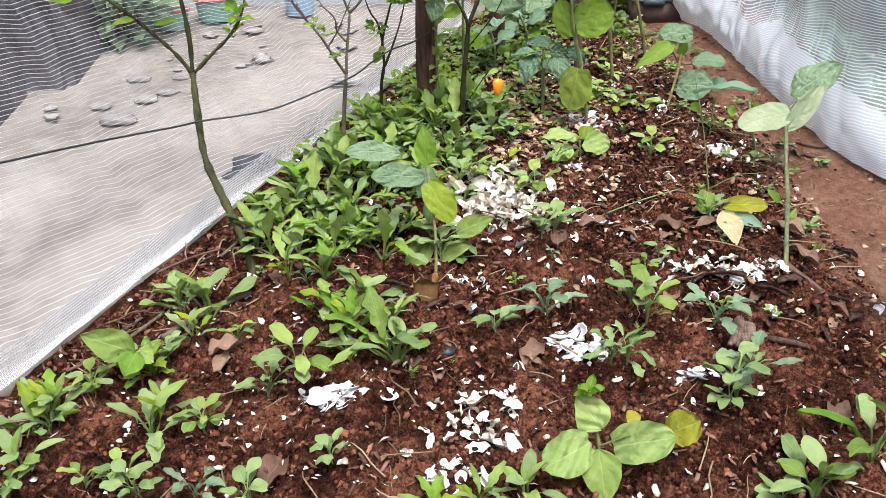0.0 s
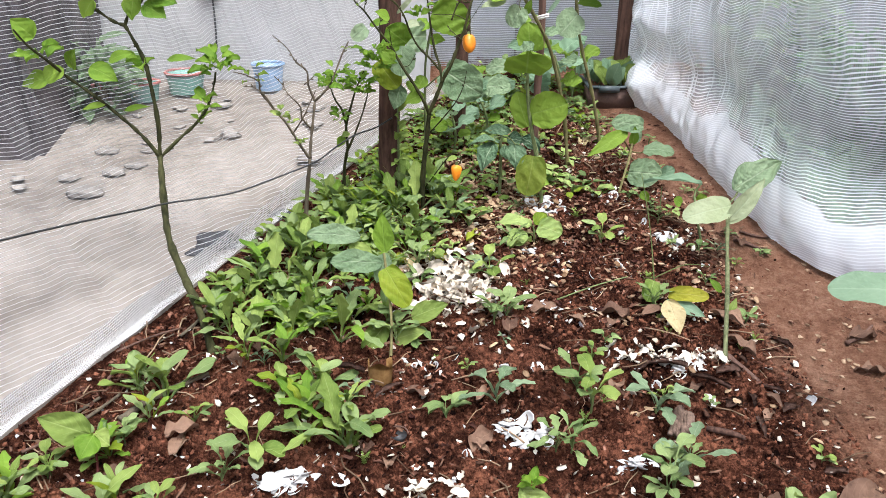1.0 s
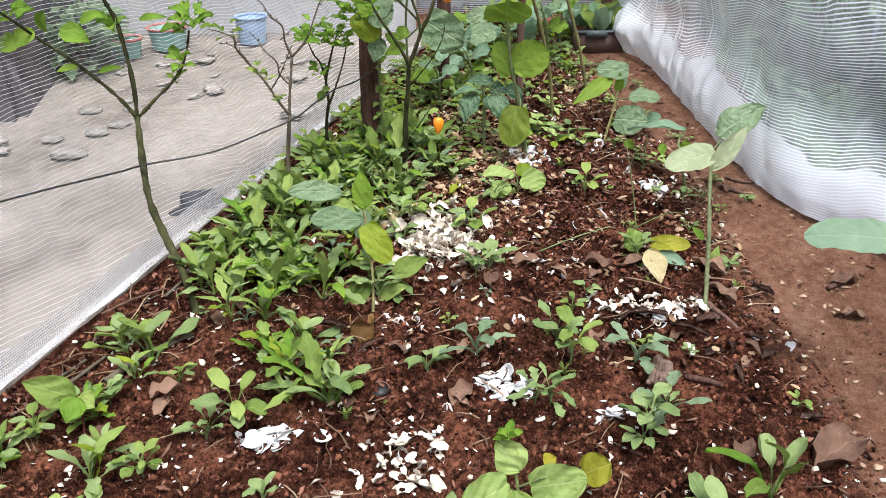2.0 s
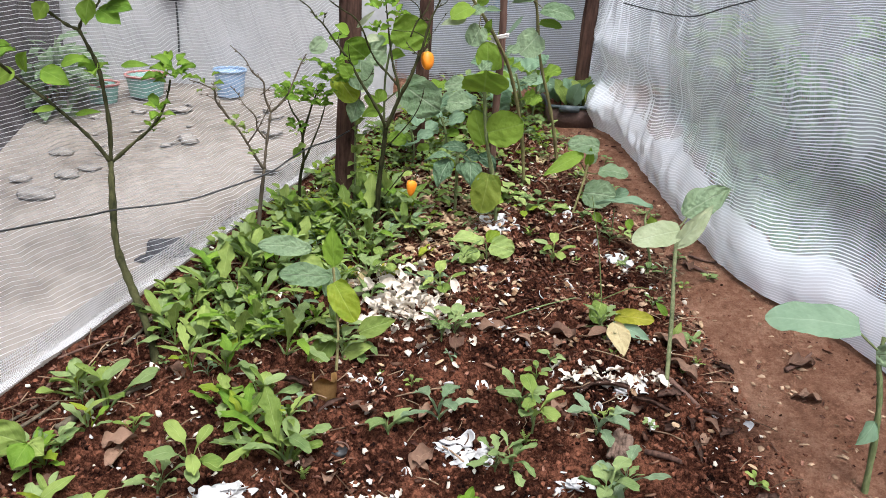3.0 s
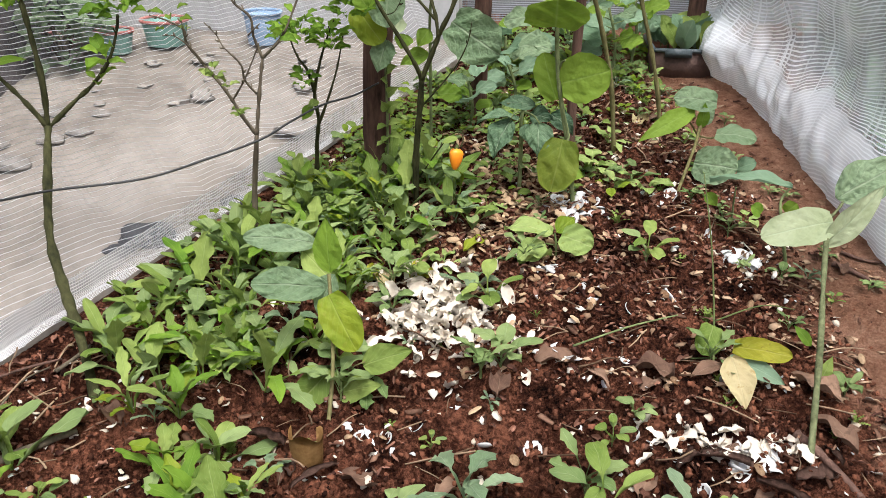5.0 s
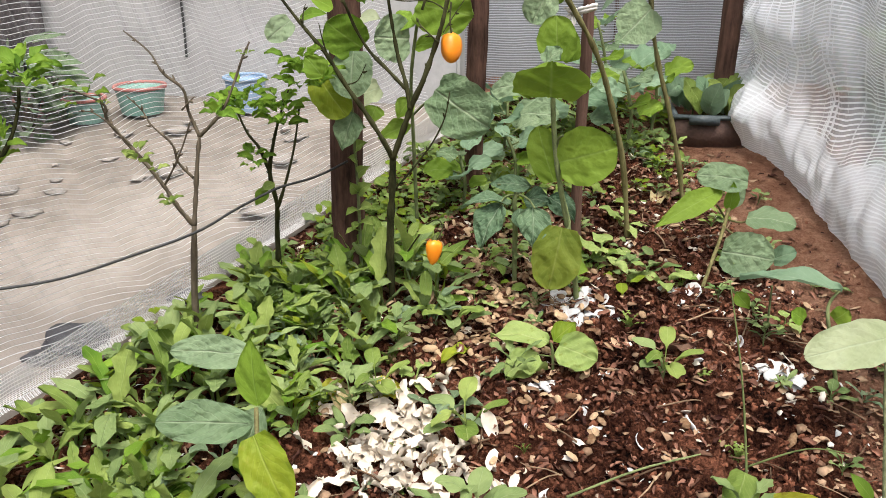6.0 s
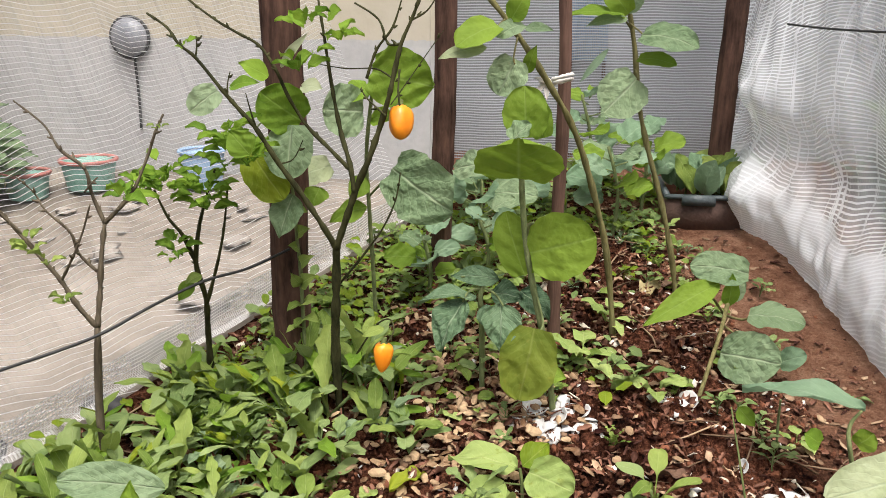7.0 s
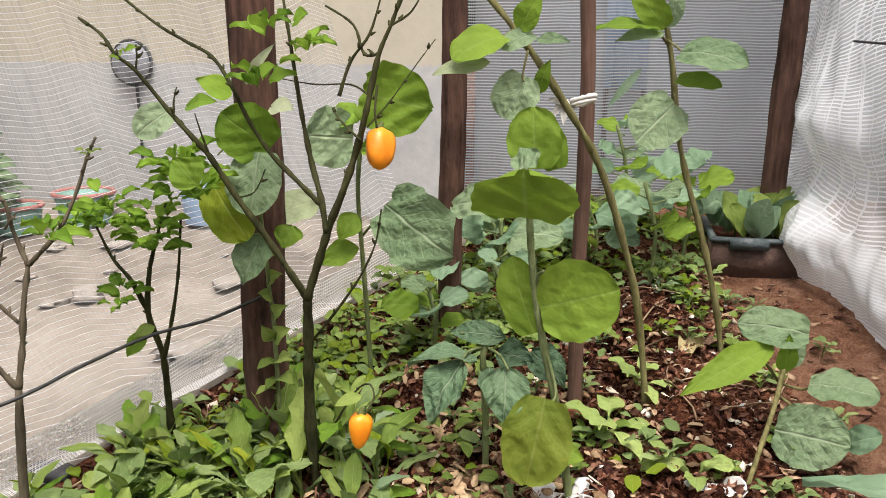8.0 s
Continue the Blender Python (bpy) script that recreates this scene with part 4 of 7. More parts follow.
# the bent collard tied to the stake
P6 = [(0.414, 2.730, 0.616), (0.388, 2.709, 0.726), (0.346, 2.667, 0.882), (0.313, 2.636, 0.970), (0.273, 2.604, 1.040), (0.233, 2.583, 1.102), (0.197, 2.573, 1.150), (0.165, 2.573, 1.187)]
plant(
    "collard_plant", "leaning collard with a long bare stem tied to a stake", "plant", P6[0],
    [(P6, 0.0078, 0.0060), ([(0.200, 2.573, 1.146), (0.192, 2.552, 1.137), (0.188, 2.541, 1.134)], 0.002, 0.0015), ([(0.220, 2.573, 1.117), (0.216, 2.552, 1.087), (0.219, 2.541, 1.077)], 0.002, 0.0015)],
    [(*[(0.190, 2.541, 1.137), (0.130, 2.499, 1.106)], 0.052, LEAF_COLLARD, UPCAM, "round", 0.1, 0.15, 0.03),
     (*[(0.175, 2.531, 1.102), (0.101, 2.510, 1.085)], 0.030, LEAF_PALE, UPCAM, "ovate", 0.1, 0.1, 0.03),
     (*[(0.229, 2.552, 1.139), (0.190, 2.531, 1.118)], 0.032, LEAF_BLUE, UPCAM, "round", 0.1, 0.15, 0.03),
     (*[(0.220, 2.552, 1.084), (0.193, 2.541, 1.028)], 0.060, LEAF_BLUE, CAM, "round", 0.08, 0.1, 0.04),
     (*[(0.237, 2.573, 1.060), (0.252, 2.562, 1.106)], 0.022, LEAF_COLLARD), (*[(0.209, 2.552, 1.142), (0.240, 2.541, 1.192)], 0.034, LEAF_LIME, CAM),
     (*[(0.231, 2.573, 1.131), (0.277, 2.562, 1.128)], 0.02, LEAF_BLUE)],
    STEM_OLIVE, knob=0.35)

# tall collard by the seed tray
P7 = [(0.554, 2.932, 0.590), (0.533, 2.928, 0.667), (0.499, 2.921, 0.794), (0.465, 2.915, 0.900), (0.442, 2.910, 0.992), (0.429, 2.905, 1.087), (0.405, 2.900, 1.196), (0.396, 2.898, 1.232)]
plant(
    "collard_plant", "slender collard with rounded leaves near the seed tray", "plant", P7[0],
    [(P7, 0.0078, 0.006), ([(0.431, 2.908, 1.049), (0.436, 2.888, 1.036), (0.436, 2.877, 1.028)], 0.002, 0.002), ([(0.416, 2.898, 1.133), (0.434, 2.877, 1.119), (0.443, 2.867, 1.111)], 0.0022, 0.002), ([(0.418, 2.898, 1.124), (0.401, 2.877, 1.146)], 0.0022, 0.002)],
    [(*[(0.403, 2.867, 1.149), (0.291, 2.814, 1.145)], 0.045, LEAF_COLLARD, (0, -0.4, 1), "ovate", 0.1, 0.1, 0.03),
     (*[(0.438, 2.867, 1.113), (0.537, 2.814, 1.092)], 0.062, LEAF_BLUE, UPCAM, "round", 0.12, 0.1, 0.05),
     (*[(0.435, 2.877, 1.069), (0.503, 2.835, 1.059)], 0.034, LEAF_COLLARD, UPCAM, "round", 0.1, 0.1, 0.03),
     (*[(0.436, 2.877, 1.030), (0.374, 2.835, 0.968)], 0.090, LEAF_BLUE, CAM, "round", 0.08, 0.12, 0.03),
     (*[(0.412, 2.877, 1.151), (0.358, 2.856, 1.212)], 0.045, LEAF_COLLARD, CAM, "round"), (*[(0.414, 2.888, 1.151), (0.438, 2.877, 1.213)], 0.03, LEAF_BLUE, CAM),
     (*[(0.377, 2.877, 1.085), (0.326, 2.856, 1.023)], 0.014, LEAF_PALE_GREEN, CAM, "lance"), (*[(0.410, 2.877, 1.142), (0.332, 2.835, 1.128)], 0.03, LEAF_BLUE, UPCAM),
     (*[(0.523, 2.961, 0.685), (0.547, 2.940, 0.687)], 0.025, LEAF_WEED)],
    STEM_OLIVE, knob=0.35)

# collard behind the pepper bush
P8 = [(-0.061, 2.751, 0.563), (-0.061, 2.730, 0.670), (-0.061, 2.709, 0.785), (-0.060, 2.688, 0.893), (-0.046, 2.667, 0.986), (-0.037, 2.656, 1.030)]
plant(
    "collard_plant", "collard with large crinkled blue-green leaves", "plant", P8[0],
    [(P8, 0.0058, 0.0045), ([(-0.062, 2.709, 0.814), (-0.028, 2.677, 0.850), (0.004, 2.646, 0.878)], 0.003, 0.0025)],
    [(*[(-0.003, 2.646, 0.883), (0.115, 2.583, 0.821)], 0.112, LEAF_BLUE, CAM, "round", 0.08, 0.12, 0.07),
     (*[(-0.041, 2.656, 1.052), (0.075, 2.625, 1.031)], 0.100, LEAF_COLLARD, CAM, "round", 0.08, 0.12, 0.07),
     (*[(-0.056, 2.656, 0.982), (-0.122, 2.625, 0.988)], 0.09, LEAF_BLUE, CAM, "round", 0.08, 0.12, 0.06),
     (*[(-0.119, 2.656, 0.882), (-0.179, 2.625, 0.859)], 0.06, LEAF_PALE, UPCAM, "round", 0.1, 0.1, 0.04),
     (*[(-0.062, 2.688, 0.856), (-0.087, 2.667, 0.817)], 0.04, LEAF_COLLARD, CAM), (*[(-0.049, 2.667, 1.021), (-0.087, 2.656, 1.008)], 0.045, LEAF_LIME, UPCAM, "round"),
     (*[(-0.063, 2.698, 0.797), (-0.131, 2.677, 0.769)], 0.045, LEAF_COLLARD, UPCAM), (*[(-0.047, 2.677, 0.967), (0.002, 2.656, 0.971)], 0.04, LEAF_LIME)],
    STEM_PALE)

# collard in front of the thick post
P9 = [(-0.138, 2.520, 0.661), (-0.137, 2.510, 0.718), (-0.137, 2.499, 0.773), (-0.136, 2.488, 0.843), (-0.136, 2.478, 0.910), (-0.135, 2.478, 0.973)]
plant(
    "collard_plant", "collard with yellowing round leaves before the post", "plant", P9[0],
    [(P9, 0.0045, 0.003), ([(-0.132, 2.478, 0.957), (-0.148, 2.457, 0.984), (-0.167, 2.447, 0.988), (-0.174, 2.436, 0.981)], 0.0022, 0.0016), ([(-0.134, 2.478, 0.949), (-0.130, 2.457, 0.972)], 0.0022, 0.0016)],
    [(*[(-0.107, 2.457, 0.990), (-0.162, 2.426, 1.037)], 0.075, LEAF_LIME, CAM, "round", 0.08, 0.12, 0.03),
     (*[(-0.120, 2.447, 0.985), (-0.121, 2.415, 0.905)], 0.075, LEAF_BLUE, CAM, "round", 0.06, 0.1, 0.03),
     (*[(-0.190, 2.447, 0.941), (-0.132, 2.426, 0.870)], 0.068, LEAF_YELLOWGREEN, CAM, "round", 0.06, 0.1, 0.02),
     (*[(-0.127, 2.457, 0.871), (-0.143, 2.426, 0.806)], 0.052, LEAF_BLUE, CAM, "ovate", 0.1, 0.15, 0.04),
     (*[(-0.216, 2.394, 1.042), (-0.253, 2.373, 1.011)], 0.042, LEAF_BLUE, CAM, "round"), (*[(-0.134, 2.447, 1.073), (-0.083, 2.426, 1.125)], 0.014, LEAF_PALE, CAM, "lance"),
     (*[(-0.155, 2.447, 1.058), (-0.194, 2.426, 1.080)], 0.034, LEAF_LIME, UPCAM), (*[(-0.209, 2.426, 1.044), (-0.154, 2.404, 1.053)], 0.025, LEAF_LIME, UPCAM),
     (*[(-0.109, 2.468, 1.043), (-0.069, 2.447, 1.041)], 0.03, LEAF_PALE, UPCAM), (*[(-0.088, 2.478, 0.880), (-0.097, 2.457, 0.852)], 0.04, LEAF_COLLARD, CAM)]
    + [(a, b, 0.016 + 0.14 * abs(b[0] - a[0]) + 0.05 * abs(a[2] % 0.1), LEAF_WEED, (b[0] - a[0], -0.05, 0.04), "ovate", 0.2, 0.2, 0.06) for a, b in ([(-0.136, 2.510, 0.700), (-0.148, 2.488, 0.728)], [(-0.136, 2.510, 0.700), (-0.102, 2.488, 0.727)], [(-0.137, 2.510, 0.735), (-0.105, 2.488, 0.761)], [(-0.140, 2.520, 0.660), (-0.158, 2.488, 0.658)], [(-0.140, 2.520, 0.660), (-0.100, 2.488, 0.676)], [(-0.135, 2.499, 0.765), (-0.147, 2.478, 0.779)], [(-0.137, 2.499, 0.790), (-0.107, 2.478, 0.810)], [(-0.139, 2.520, 0.633), (-0.146, 2.488, 0.627)], [(-0.139, 2.520, 0.633), (-0.100, 2.488, 0.640)], [(-0.140, 2.520, 0.615), (-0.158, 2.478, 0.622)], [(-0.135, 2.488, 0.831), (-0.106, 2.468, 0.841)])],
    STEM_PALE)

# limp dark plant
P10 = [(0.177, 2.541, 0.585), (0.175, 2.531, 0.639), (0.173, 2.520, 0.686), (0.175, 2.520, 0.712)]
plant(
    "limp_brassica", "wilting brassica with grey-green drooping leaves", "plant", P10[0],
    [(P10, 0.007, 0.006), ([(0.174, 2.520, 0.707), (0.156, 2.499, 0.708), (0.148, 2.478, 0.696)], 0.003, 0.002), ([(0.179, 2.520, 0.708), (0.200, 2.499, 0.705), (0.215, 2.478, 0.693)], 0.003, 0.002), ([(0.174, 2.531, 0.710), (0.151, 2.531, 0.721), (0.138, 2.531, 0.722)], 0.003, 0.002)],
    [(*[(0.150, 2.488, 0.696), (0.115, 2.447, 0.618)], 0.060, LEAF_DARK, (-0.3, -0.8, 0.6), "ovate", 0.2, 0.35, 0.08),
     (*[(0.210, 2.488, 0.693), (0.213, 2.447, 0.624)], 0.062, LEAF_DARK, (0.2, -0.8, 0.6), "ovate", 0.2, 0.35, 0.08),
     (*[(0.168, 2.499, 0.694), (0.073, 2.478, 0.687)], 0.036, LEAF_DARK, UP, "ovate", 0.22, 0.3, 0.08),
     (*[(0.203, 2.531, 0.720), (0.120, 2.541, 0.719)], 0.036, LEAF_DARK, UPCAM, "ovate", 0.15, 0.2, 0.08),
     (*[(0.239, 2.541, 0.699), (0.291, 2.499, 0.662)], 0.050, LEAF_DARK, (0.3, -0.8, 0.6), "ovate", 0.2, 0.25, 0.08),
     (*[(0.192, 2.531, 0.696), (0.245, 2.520, 0.692)], 0.045, LEAF_DARK, UPCAM, "ovate", 0.2, 0.25, 0.08),
     (*[(0.183, 2.510, 0.682), (0.193, 2.499, 0.641)], 0.034, LEAF_DARK, CAM, "ovate", 0.2, 0.25, 0.08)],
    STEM_PALE)

# blue-green kale at the path's edge
P11 = [(0.535, 2.520, 0.508), (0.568, 2.586, 0.556), (0.595, 2.647, 0.607), (0.613, 2.698, 0.654)]
plant(
    "kale_plant", "blue-green kale leaning over the path's edge", "plant", P11[0],
    [(P11, 0.0046, 0.0056), ([(0.615, 2.709, 0.613), (0.640, 2.688, 0.615), (0.652, 2.677, 0.629)], 0.003, 0.0025), ([(0.611, 2.709, 0.594), (0.632, 2.677, 0.586)], 0.003, 0.0025), ([(0.611, 2.709, 0.613), (0.588, 2.688, 0.647), (0.577, 2.677, 0.659)], 0.003, 0.0025)],
    [(*[(0.641, 2.688, 0.704), (0.539, 2.698, 0.711)], 0.062, LEAF_BLUE, UPCAM, "round", 0.10, 0.06, 0.05),
     (*[(0.589, 2.677, 0.686), (0.452, 2.604, 0.622)], 0.048, LEAF_COLLARD, (0.25, -0.7, 0.75), "ovate", 0.10, 0.12, 0.03),
     (*[(0.646, 2.677, 0.629), (0.737, 2.646, 0.627)], 0.060, LEAF_BLUE, (0, -0.55, 1), "round", 0.1, 0.06, 0.04),
     (*[(0.600, 2.656, 0.560), (0.693, 2.604, 0.566)], 0.092, LEAF_BLUE, (0.0, -0.9, 0.55), "round", 0.06, 0.06, 0.04),
     (*[(0.701, 2.646, 0.552), (0.740, 2.625, 0.578)], 0.04, LEAF_PALE_GREEN, UPCAM, "round"), (*[(0.611, 2.688, 0.640), (0.611, 2.677, 0.707)], 0.03, LEAF_LIME, CAM, "ovate"),
     (*[(0.618, 2.709, 0.641), (0.643, 2.720, 0.686)], 0.03, LEAF_BLUE, UPCAM, "ovate")],
    STEM_OLIVE)

# lower kale with a pale leaf, nearer on the path's edge
P12 = [(0.741, 2.310, 0.528), (0.722, 2.310, 0.561), (0.719, 2.320, 0.598), (0.732, 2.320, 0.624)]
plant(
    "kale_plant", "kale seedling with a long arching sea-green leaf", "plant", (0.764, 2.333, 0.467),
    [(P12, 0.005, 0.003), ([(0.656, 2.436, 0.503), (0.654, 2.436, 0.545), (0.651, 2.426, 0.583)], 0.003, 0.002)],
    [(*[(0.736, 2.320, 0.626), (0.590, 2.415, 0.599)], 0.060, LEAF_PALE_GREEN, (0.15, -0.12, 1), "ovate", 0.10, 0.25, 0.05),
     (*[(0.587, 2.415, 0.571), (0.612, 2.404, 0.545)], 0.026, LEAF_COLLARD, CAM), (*[(0.687, 2.331, 0.561), (0.664, 2.331, 0.577)], 0.03, LEAF_LIME, UPCAM, "round"),
     (*[(0.728, 2.310, 0.575), (0.749, 2.310, 0.594)], 0.035, LEAF_COLLARD, CAM, "round")],
    STEM_PALE)

# tall seedling with pale leaves at the bed's edge
P13 = [(0.655, 1.716, 0.347), (0.682, 1.826, 0.407), (0.714, 1.948, 0.475), (0.745, 2.077, 0.534), (0.781, 2.215, 0.600)]
plant(
    "eggplant_seedling", "tall seedling with pale spotted leaves on one stem", "plant", P13[0],
    [(P13, 0.0072, 0.0058), ([(0.781, 2.215, 0.600), (0.806, 2.236, 0.620), (0.824, 2.257, 0.648)], 0.004, 0.003)],
    [(*[(0.789, 2.205, 0.601), (0.640, 2.142, 0.585)], 0.070, LEAF_PALE, UPCAM, "round", 0.06, 0.1, 0.02),
     (*[(0.767, 2.173, 0.560), (0.871, 2.215, 0.676)], 0.052, LEAF_PALE, (0.3, -0.9, 0.5), "ovate", 0.08, 0.15, 0.03),
     (*[(0.800, 2.247, 0.633), (0.935, 2.278, 0.707)], 0.085, LEAF_BLUE, (0.1, -0.7, 0.8), "ovate", 0.1, 0.1, 0.08),
     (*[(0.719, 1.901, 0.320), (0.764, 1.869, 0.348)], 0.02, LEAF_WEED, UP, "lance"), (*[(0.706, 1.858, 0.302), (0.648, 1.816, 0.307)], 0.02, LEAF_WEED, UP, "lance"),
     (*[(0.733, 1.974, 0.364), (0.759, 1.995, 0.422)], 0.025, LEAF_WEED), (*[(0.729, 2.026, 0.422), (0.699, 2.047, 0.452)], 0.02, LEAF_LIME)],
    STEM_SEEDLING, knob=0.35)

# seedling beside the path with one broad leaf
P14 = [(1.037, 1.491, 0.320), (1.033, 1.502, 0.404), (1.024, 1.512, 0.506), (1.009, 1.522, 0.579), (1.015, 1.533, 0.626)]
plant(
    "eggplant_seedling", "seedling with a broad pale leaf over the path", "plant", P14[0],
    [(P14, 0.008, 0.006), ([(1.012, 1.522, 0.592), (0.974, 1.533, 0.623), (0.959, 1.544, 0.636)], 0.003, 0.0025)],
    [(*[(0.966, 1.544, 0.641), (0.791, 1.596, 0.630)], 0.082, LEAF_PALE_GREEN, (0, -0.55, 1), "round", 0.06, 0.1, 0.03),
     (*[(1.000, 1.522, 0.591), (1.051, 1.512, 0.600)], 0.05, LEAF_BLUE, CAM, "round"), (*[(1.024, 1.502, 0.445), (0.981, 1.480, 0.402)], 0.04, LEAF_PALE_GREEN, CAM)],
    STEM_PALE, knob=0.35)

# seedling in the middle, in a brown sheath
P15 = [(-0.120, 1.765, 0.357), (-0.120, 1.818, 0.429), (-0.129, 1.864, 0.498), (-0.142, 1.911, 0.569)]
plant(
    "collard_seedling", "collard seedling with one yellowing drooping leaf", "plant", P15[0],
    [(P15, 0.0048, 0.0040), ([(-0.120, 1.858, 0.392), (-0.091, 1.848, 0.423), (-0.070, 1.848, 0.435)], 0.002, 0.0015)],
    [(*[(-0.146, 1.901, 0.548), (-0.265, 1.858, 0.567)], 0.058, LEAF_BLUE, UPCAM, "oval", 0.08, 0.1, 0.05),
     (*[(-0.140, 1.911, 0.572), (-0.146, 1.922, 0.672)], 0.048, LEAF_LIME, CAM, "ovate", 0.06, 0.1, 0.02),
     (*[(-0.137, 1.880, 0.544), (-0.082, 1.838, 0.462)], 0.062, LEAF_YELLOWGREEN, (0.1, -0.9, 0.5), "round", 0.1, 0.15, 0.03),
     (*[(-0.073, 1.848, 0.428), (0.016, 1.838, 0.471)], 0.050, LEAF_WEED, UPCAM, "ovate", 0.08, 0.15, 0.03), (*[(-0.119, 1.848, 0.366), (-0.037, 1.827, 0.405)], 0.045, LEAF_WEED, UPCAM, "ovate"),
     (*[(-0.134, 1.858, 0.408), (-0.195, 1.816, 0.348)], 0.055, LEAF_WEED, CAM, "lance"), (*[(-0.133, 1.911, 0.569), (-0.159, 1.890, 0.500)], 0.045, LEAF_BLUE, UPCAM, "ovate")],
    STEM_OLIVE)
plant(
    "collard_seedling", "collard seedling with a broad drooping leaf among weeds", "plant", (-0.258, 2.021, 0.404),
    [([(-0.275, 2.132, 0.352), (-0.266, 2.132, 0.439), (-0.249, 2.132, 0.508)], 0.005, 0.003)],
    [(*[(-0.221, 2.132, 0.525), (-0.359, 2.100, 0.544)], 0.055, LEAF_BLUE, UPCAM, "oval", 0.12, 0.1, 0.06), (*[(-0.249, 2.132, 0.508), (-0.168, 2.100, 0.440)], 0.05, LEAF_WEED, UPCAM)],
    STEM_GREEN)

# wilting plant with yellow leaves
P16 = [(0.557, 1.995, 0.377), (0.549, 2.026, 0.461), (0.532, 2.058, 0.594), (0.508, 2.100, 0.721)]
plant(
    "wilting_seedling", "wilting seedling with spotted yellow leaves on the soil", "plant", (0.541, 1.916, 0.383),
    [(P16, 0.003, 0.0012), ([(0.553, 1.995, 0.410), (0.582, 1.995, 0.437), (0.613, 1.995, 0.430)], 0.002, 0.0015), ([(0.557, 1.995, 0.402), (0.437, 1.995, 0.387), (0.346, 1.974, 0.367)], 0.0025, 0.001), ([(0.549, 2.026, 0.461), (0.626, 2.026, 0.499), (0.691, 2.037, 0.490)], 0.002, 0.001)],
    [(*[(0.577, 1.974, 0.441), (0.667, 1.932, 0.451)], 0.040, LEAF_YELLOW, UPCAM, "round", 0.1, 0.15, 0.03),
     (*[(0.571, 1.953, 0.432), (0.586, 1.869, 0.378)], 0.055, LEAF_WITHERED, UPCAM, "ovate", 0.1, 0.15, 0.03),
     (*[(0.570, 1.964, 0.426), (0.657, 1.911, 0.406)], 0.035, LEAF_PALE_GREEN, UPCAM, "lance", 0.12, 0.15, 0.03),
     (*[(0.547, 2.016, 0.458), (0.526, 1.984, 0.414)], 0.05, LEAF_WEED, CAM, "round"), (*[(0.557, 1.964, 0.409), (0.498, 1.922, 0.402)], 0.03, LEAF_DEAD, UP)],
    STEM_GREEN)

# low spotted plant in front
plant(
    "spotted_seedling", "low seedling with pale lime leaves and a yellow one", "plant", (0.189, 1.228, 0.246),
    [([(0.185, 1.218, 0.254), (0.184, 1.239, 0.292), (0.180, 1.260, 0.313), (0.171, 1.281, 0.352)], 0.005, 0.003), ([(0.184, 1.239, 0.292), (0.219, 1.228, 0.319), (0.238, 1.228, 0.325)], 0.003, 0.002), ([(0.184, 1.239, 0.280), (0.162, 1.228, 0.301)], 0.003, 0.002)],
    [(*[(0.188, 1.250, 0.321), (0.146, 1.281, 0.372)], 0.062, LEAF_SPOTTED, UPCAM, "ovate", 0.08, 0.2, 0.10),
     (*[(0.167, 1.228, 0.310), (0.081, 1.176, 0.295)], 0.070, LEAF_SPOTTED, UPCAM, "round", 0.10, 0.2, 0.10),
     (*[(0.206, 1.228, 0.301), (0.305, 1.208, 0.335)], 0.068, LEAF_SPOTTED, UPCAM, "round", 0.10, 0.2, 0.10),
     (*[(0.180, 1.218, 0.303), (0.187, 1.155, 0.235)], 0.065, LEAF_WEED, UPCAM, "ovate", 0.06, 0.1, 0.03),
     (*[(0.303, 1.239, 0.322), (0.350, 1.228, 0.354)], 0.058, LEAF_YELLOW, UPCAM, "round", 0.08, 0.15, 0.04), (*[(0.233, 1.260, 0.331), (0.257, 1.260, 0.343)], 0.03, LEAF_YELLOW, UPCAM)]
    + sprig((0.167, 1.281, 0.373), 7, 0.026, 0.008, LEAF_LIME, 41, 0.8),
    STEM_GREEN)
plant(
    "oxeye_seedling", "seedling with a glossy crinkled leaf and red stem", "plant", (-0.684, 1.405, 0.281),
    [([(-0.698, 1.428, 0.249), (-0.693, 1.438, 0.324), (-0.696, 1.449, 0.364)], 0.004, 0.003)],
    [(*[(-0.704, 1.449, 0.357), (-0.794, 1.428, 0.410)], 0.062, LEAF_WEED, UPCAM, "ovate", 0.10, 0.25, 0.04), (*[(-0.693, 1.438, 0.364), (-0.709, 1.396, 0.334)], 0.05, LEAF_LIME, CAM, "ovate"),
     (*[(-0.694, 1.449, 0.364), (-0.658, 1.428, 0.345)], 0.04, LEAF_WEED, UPCAM)],
    STEM_RED)


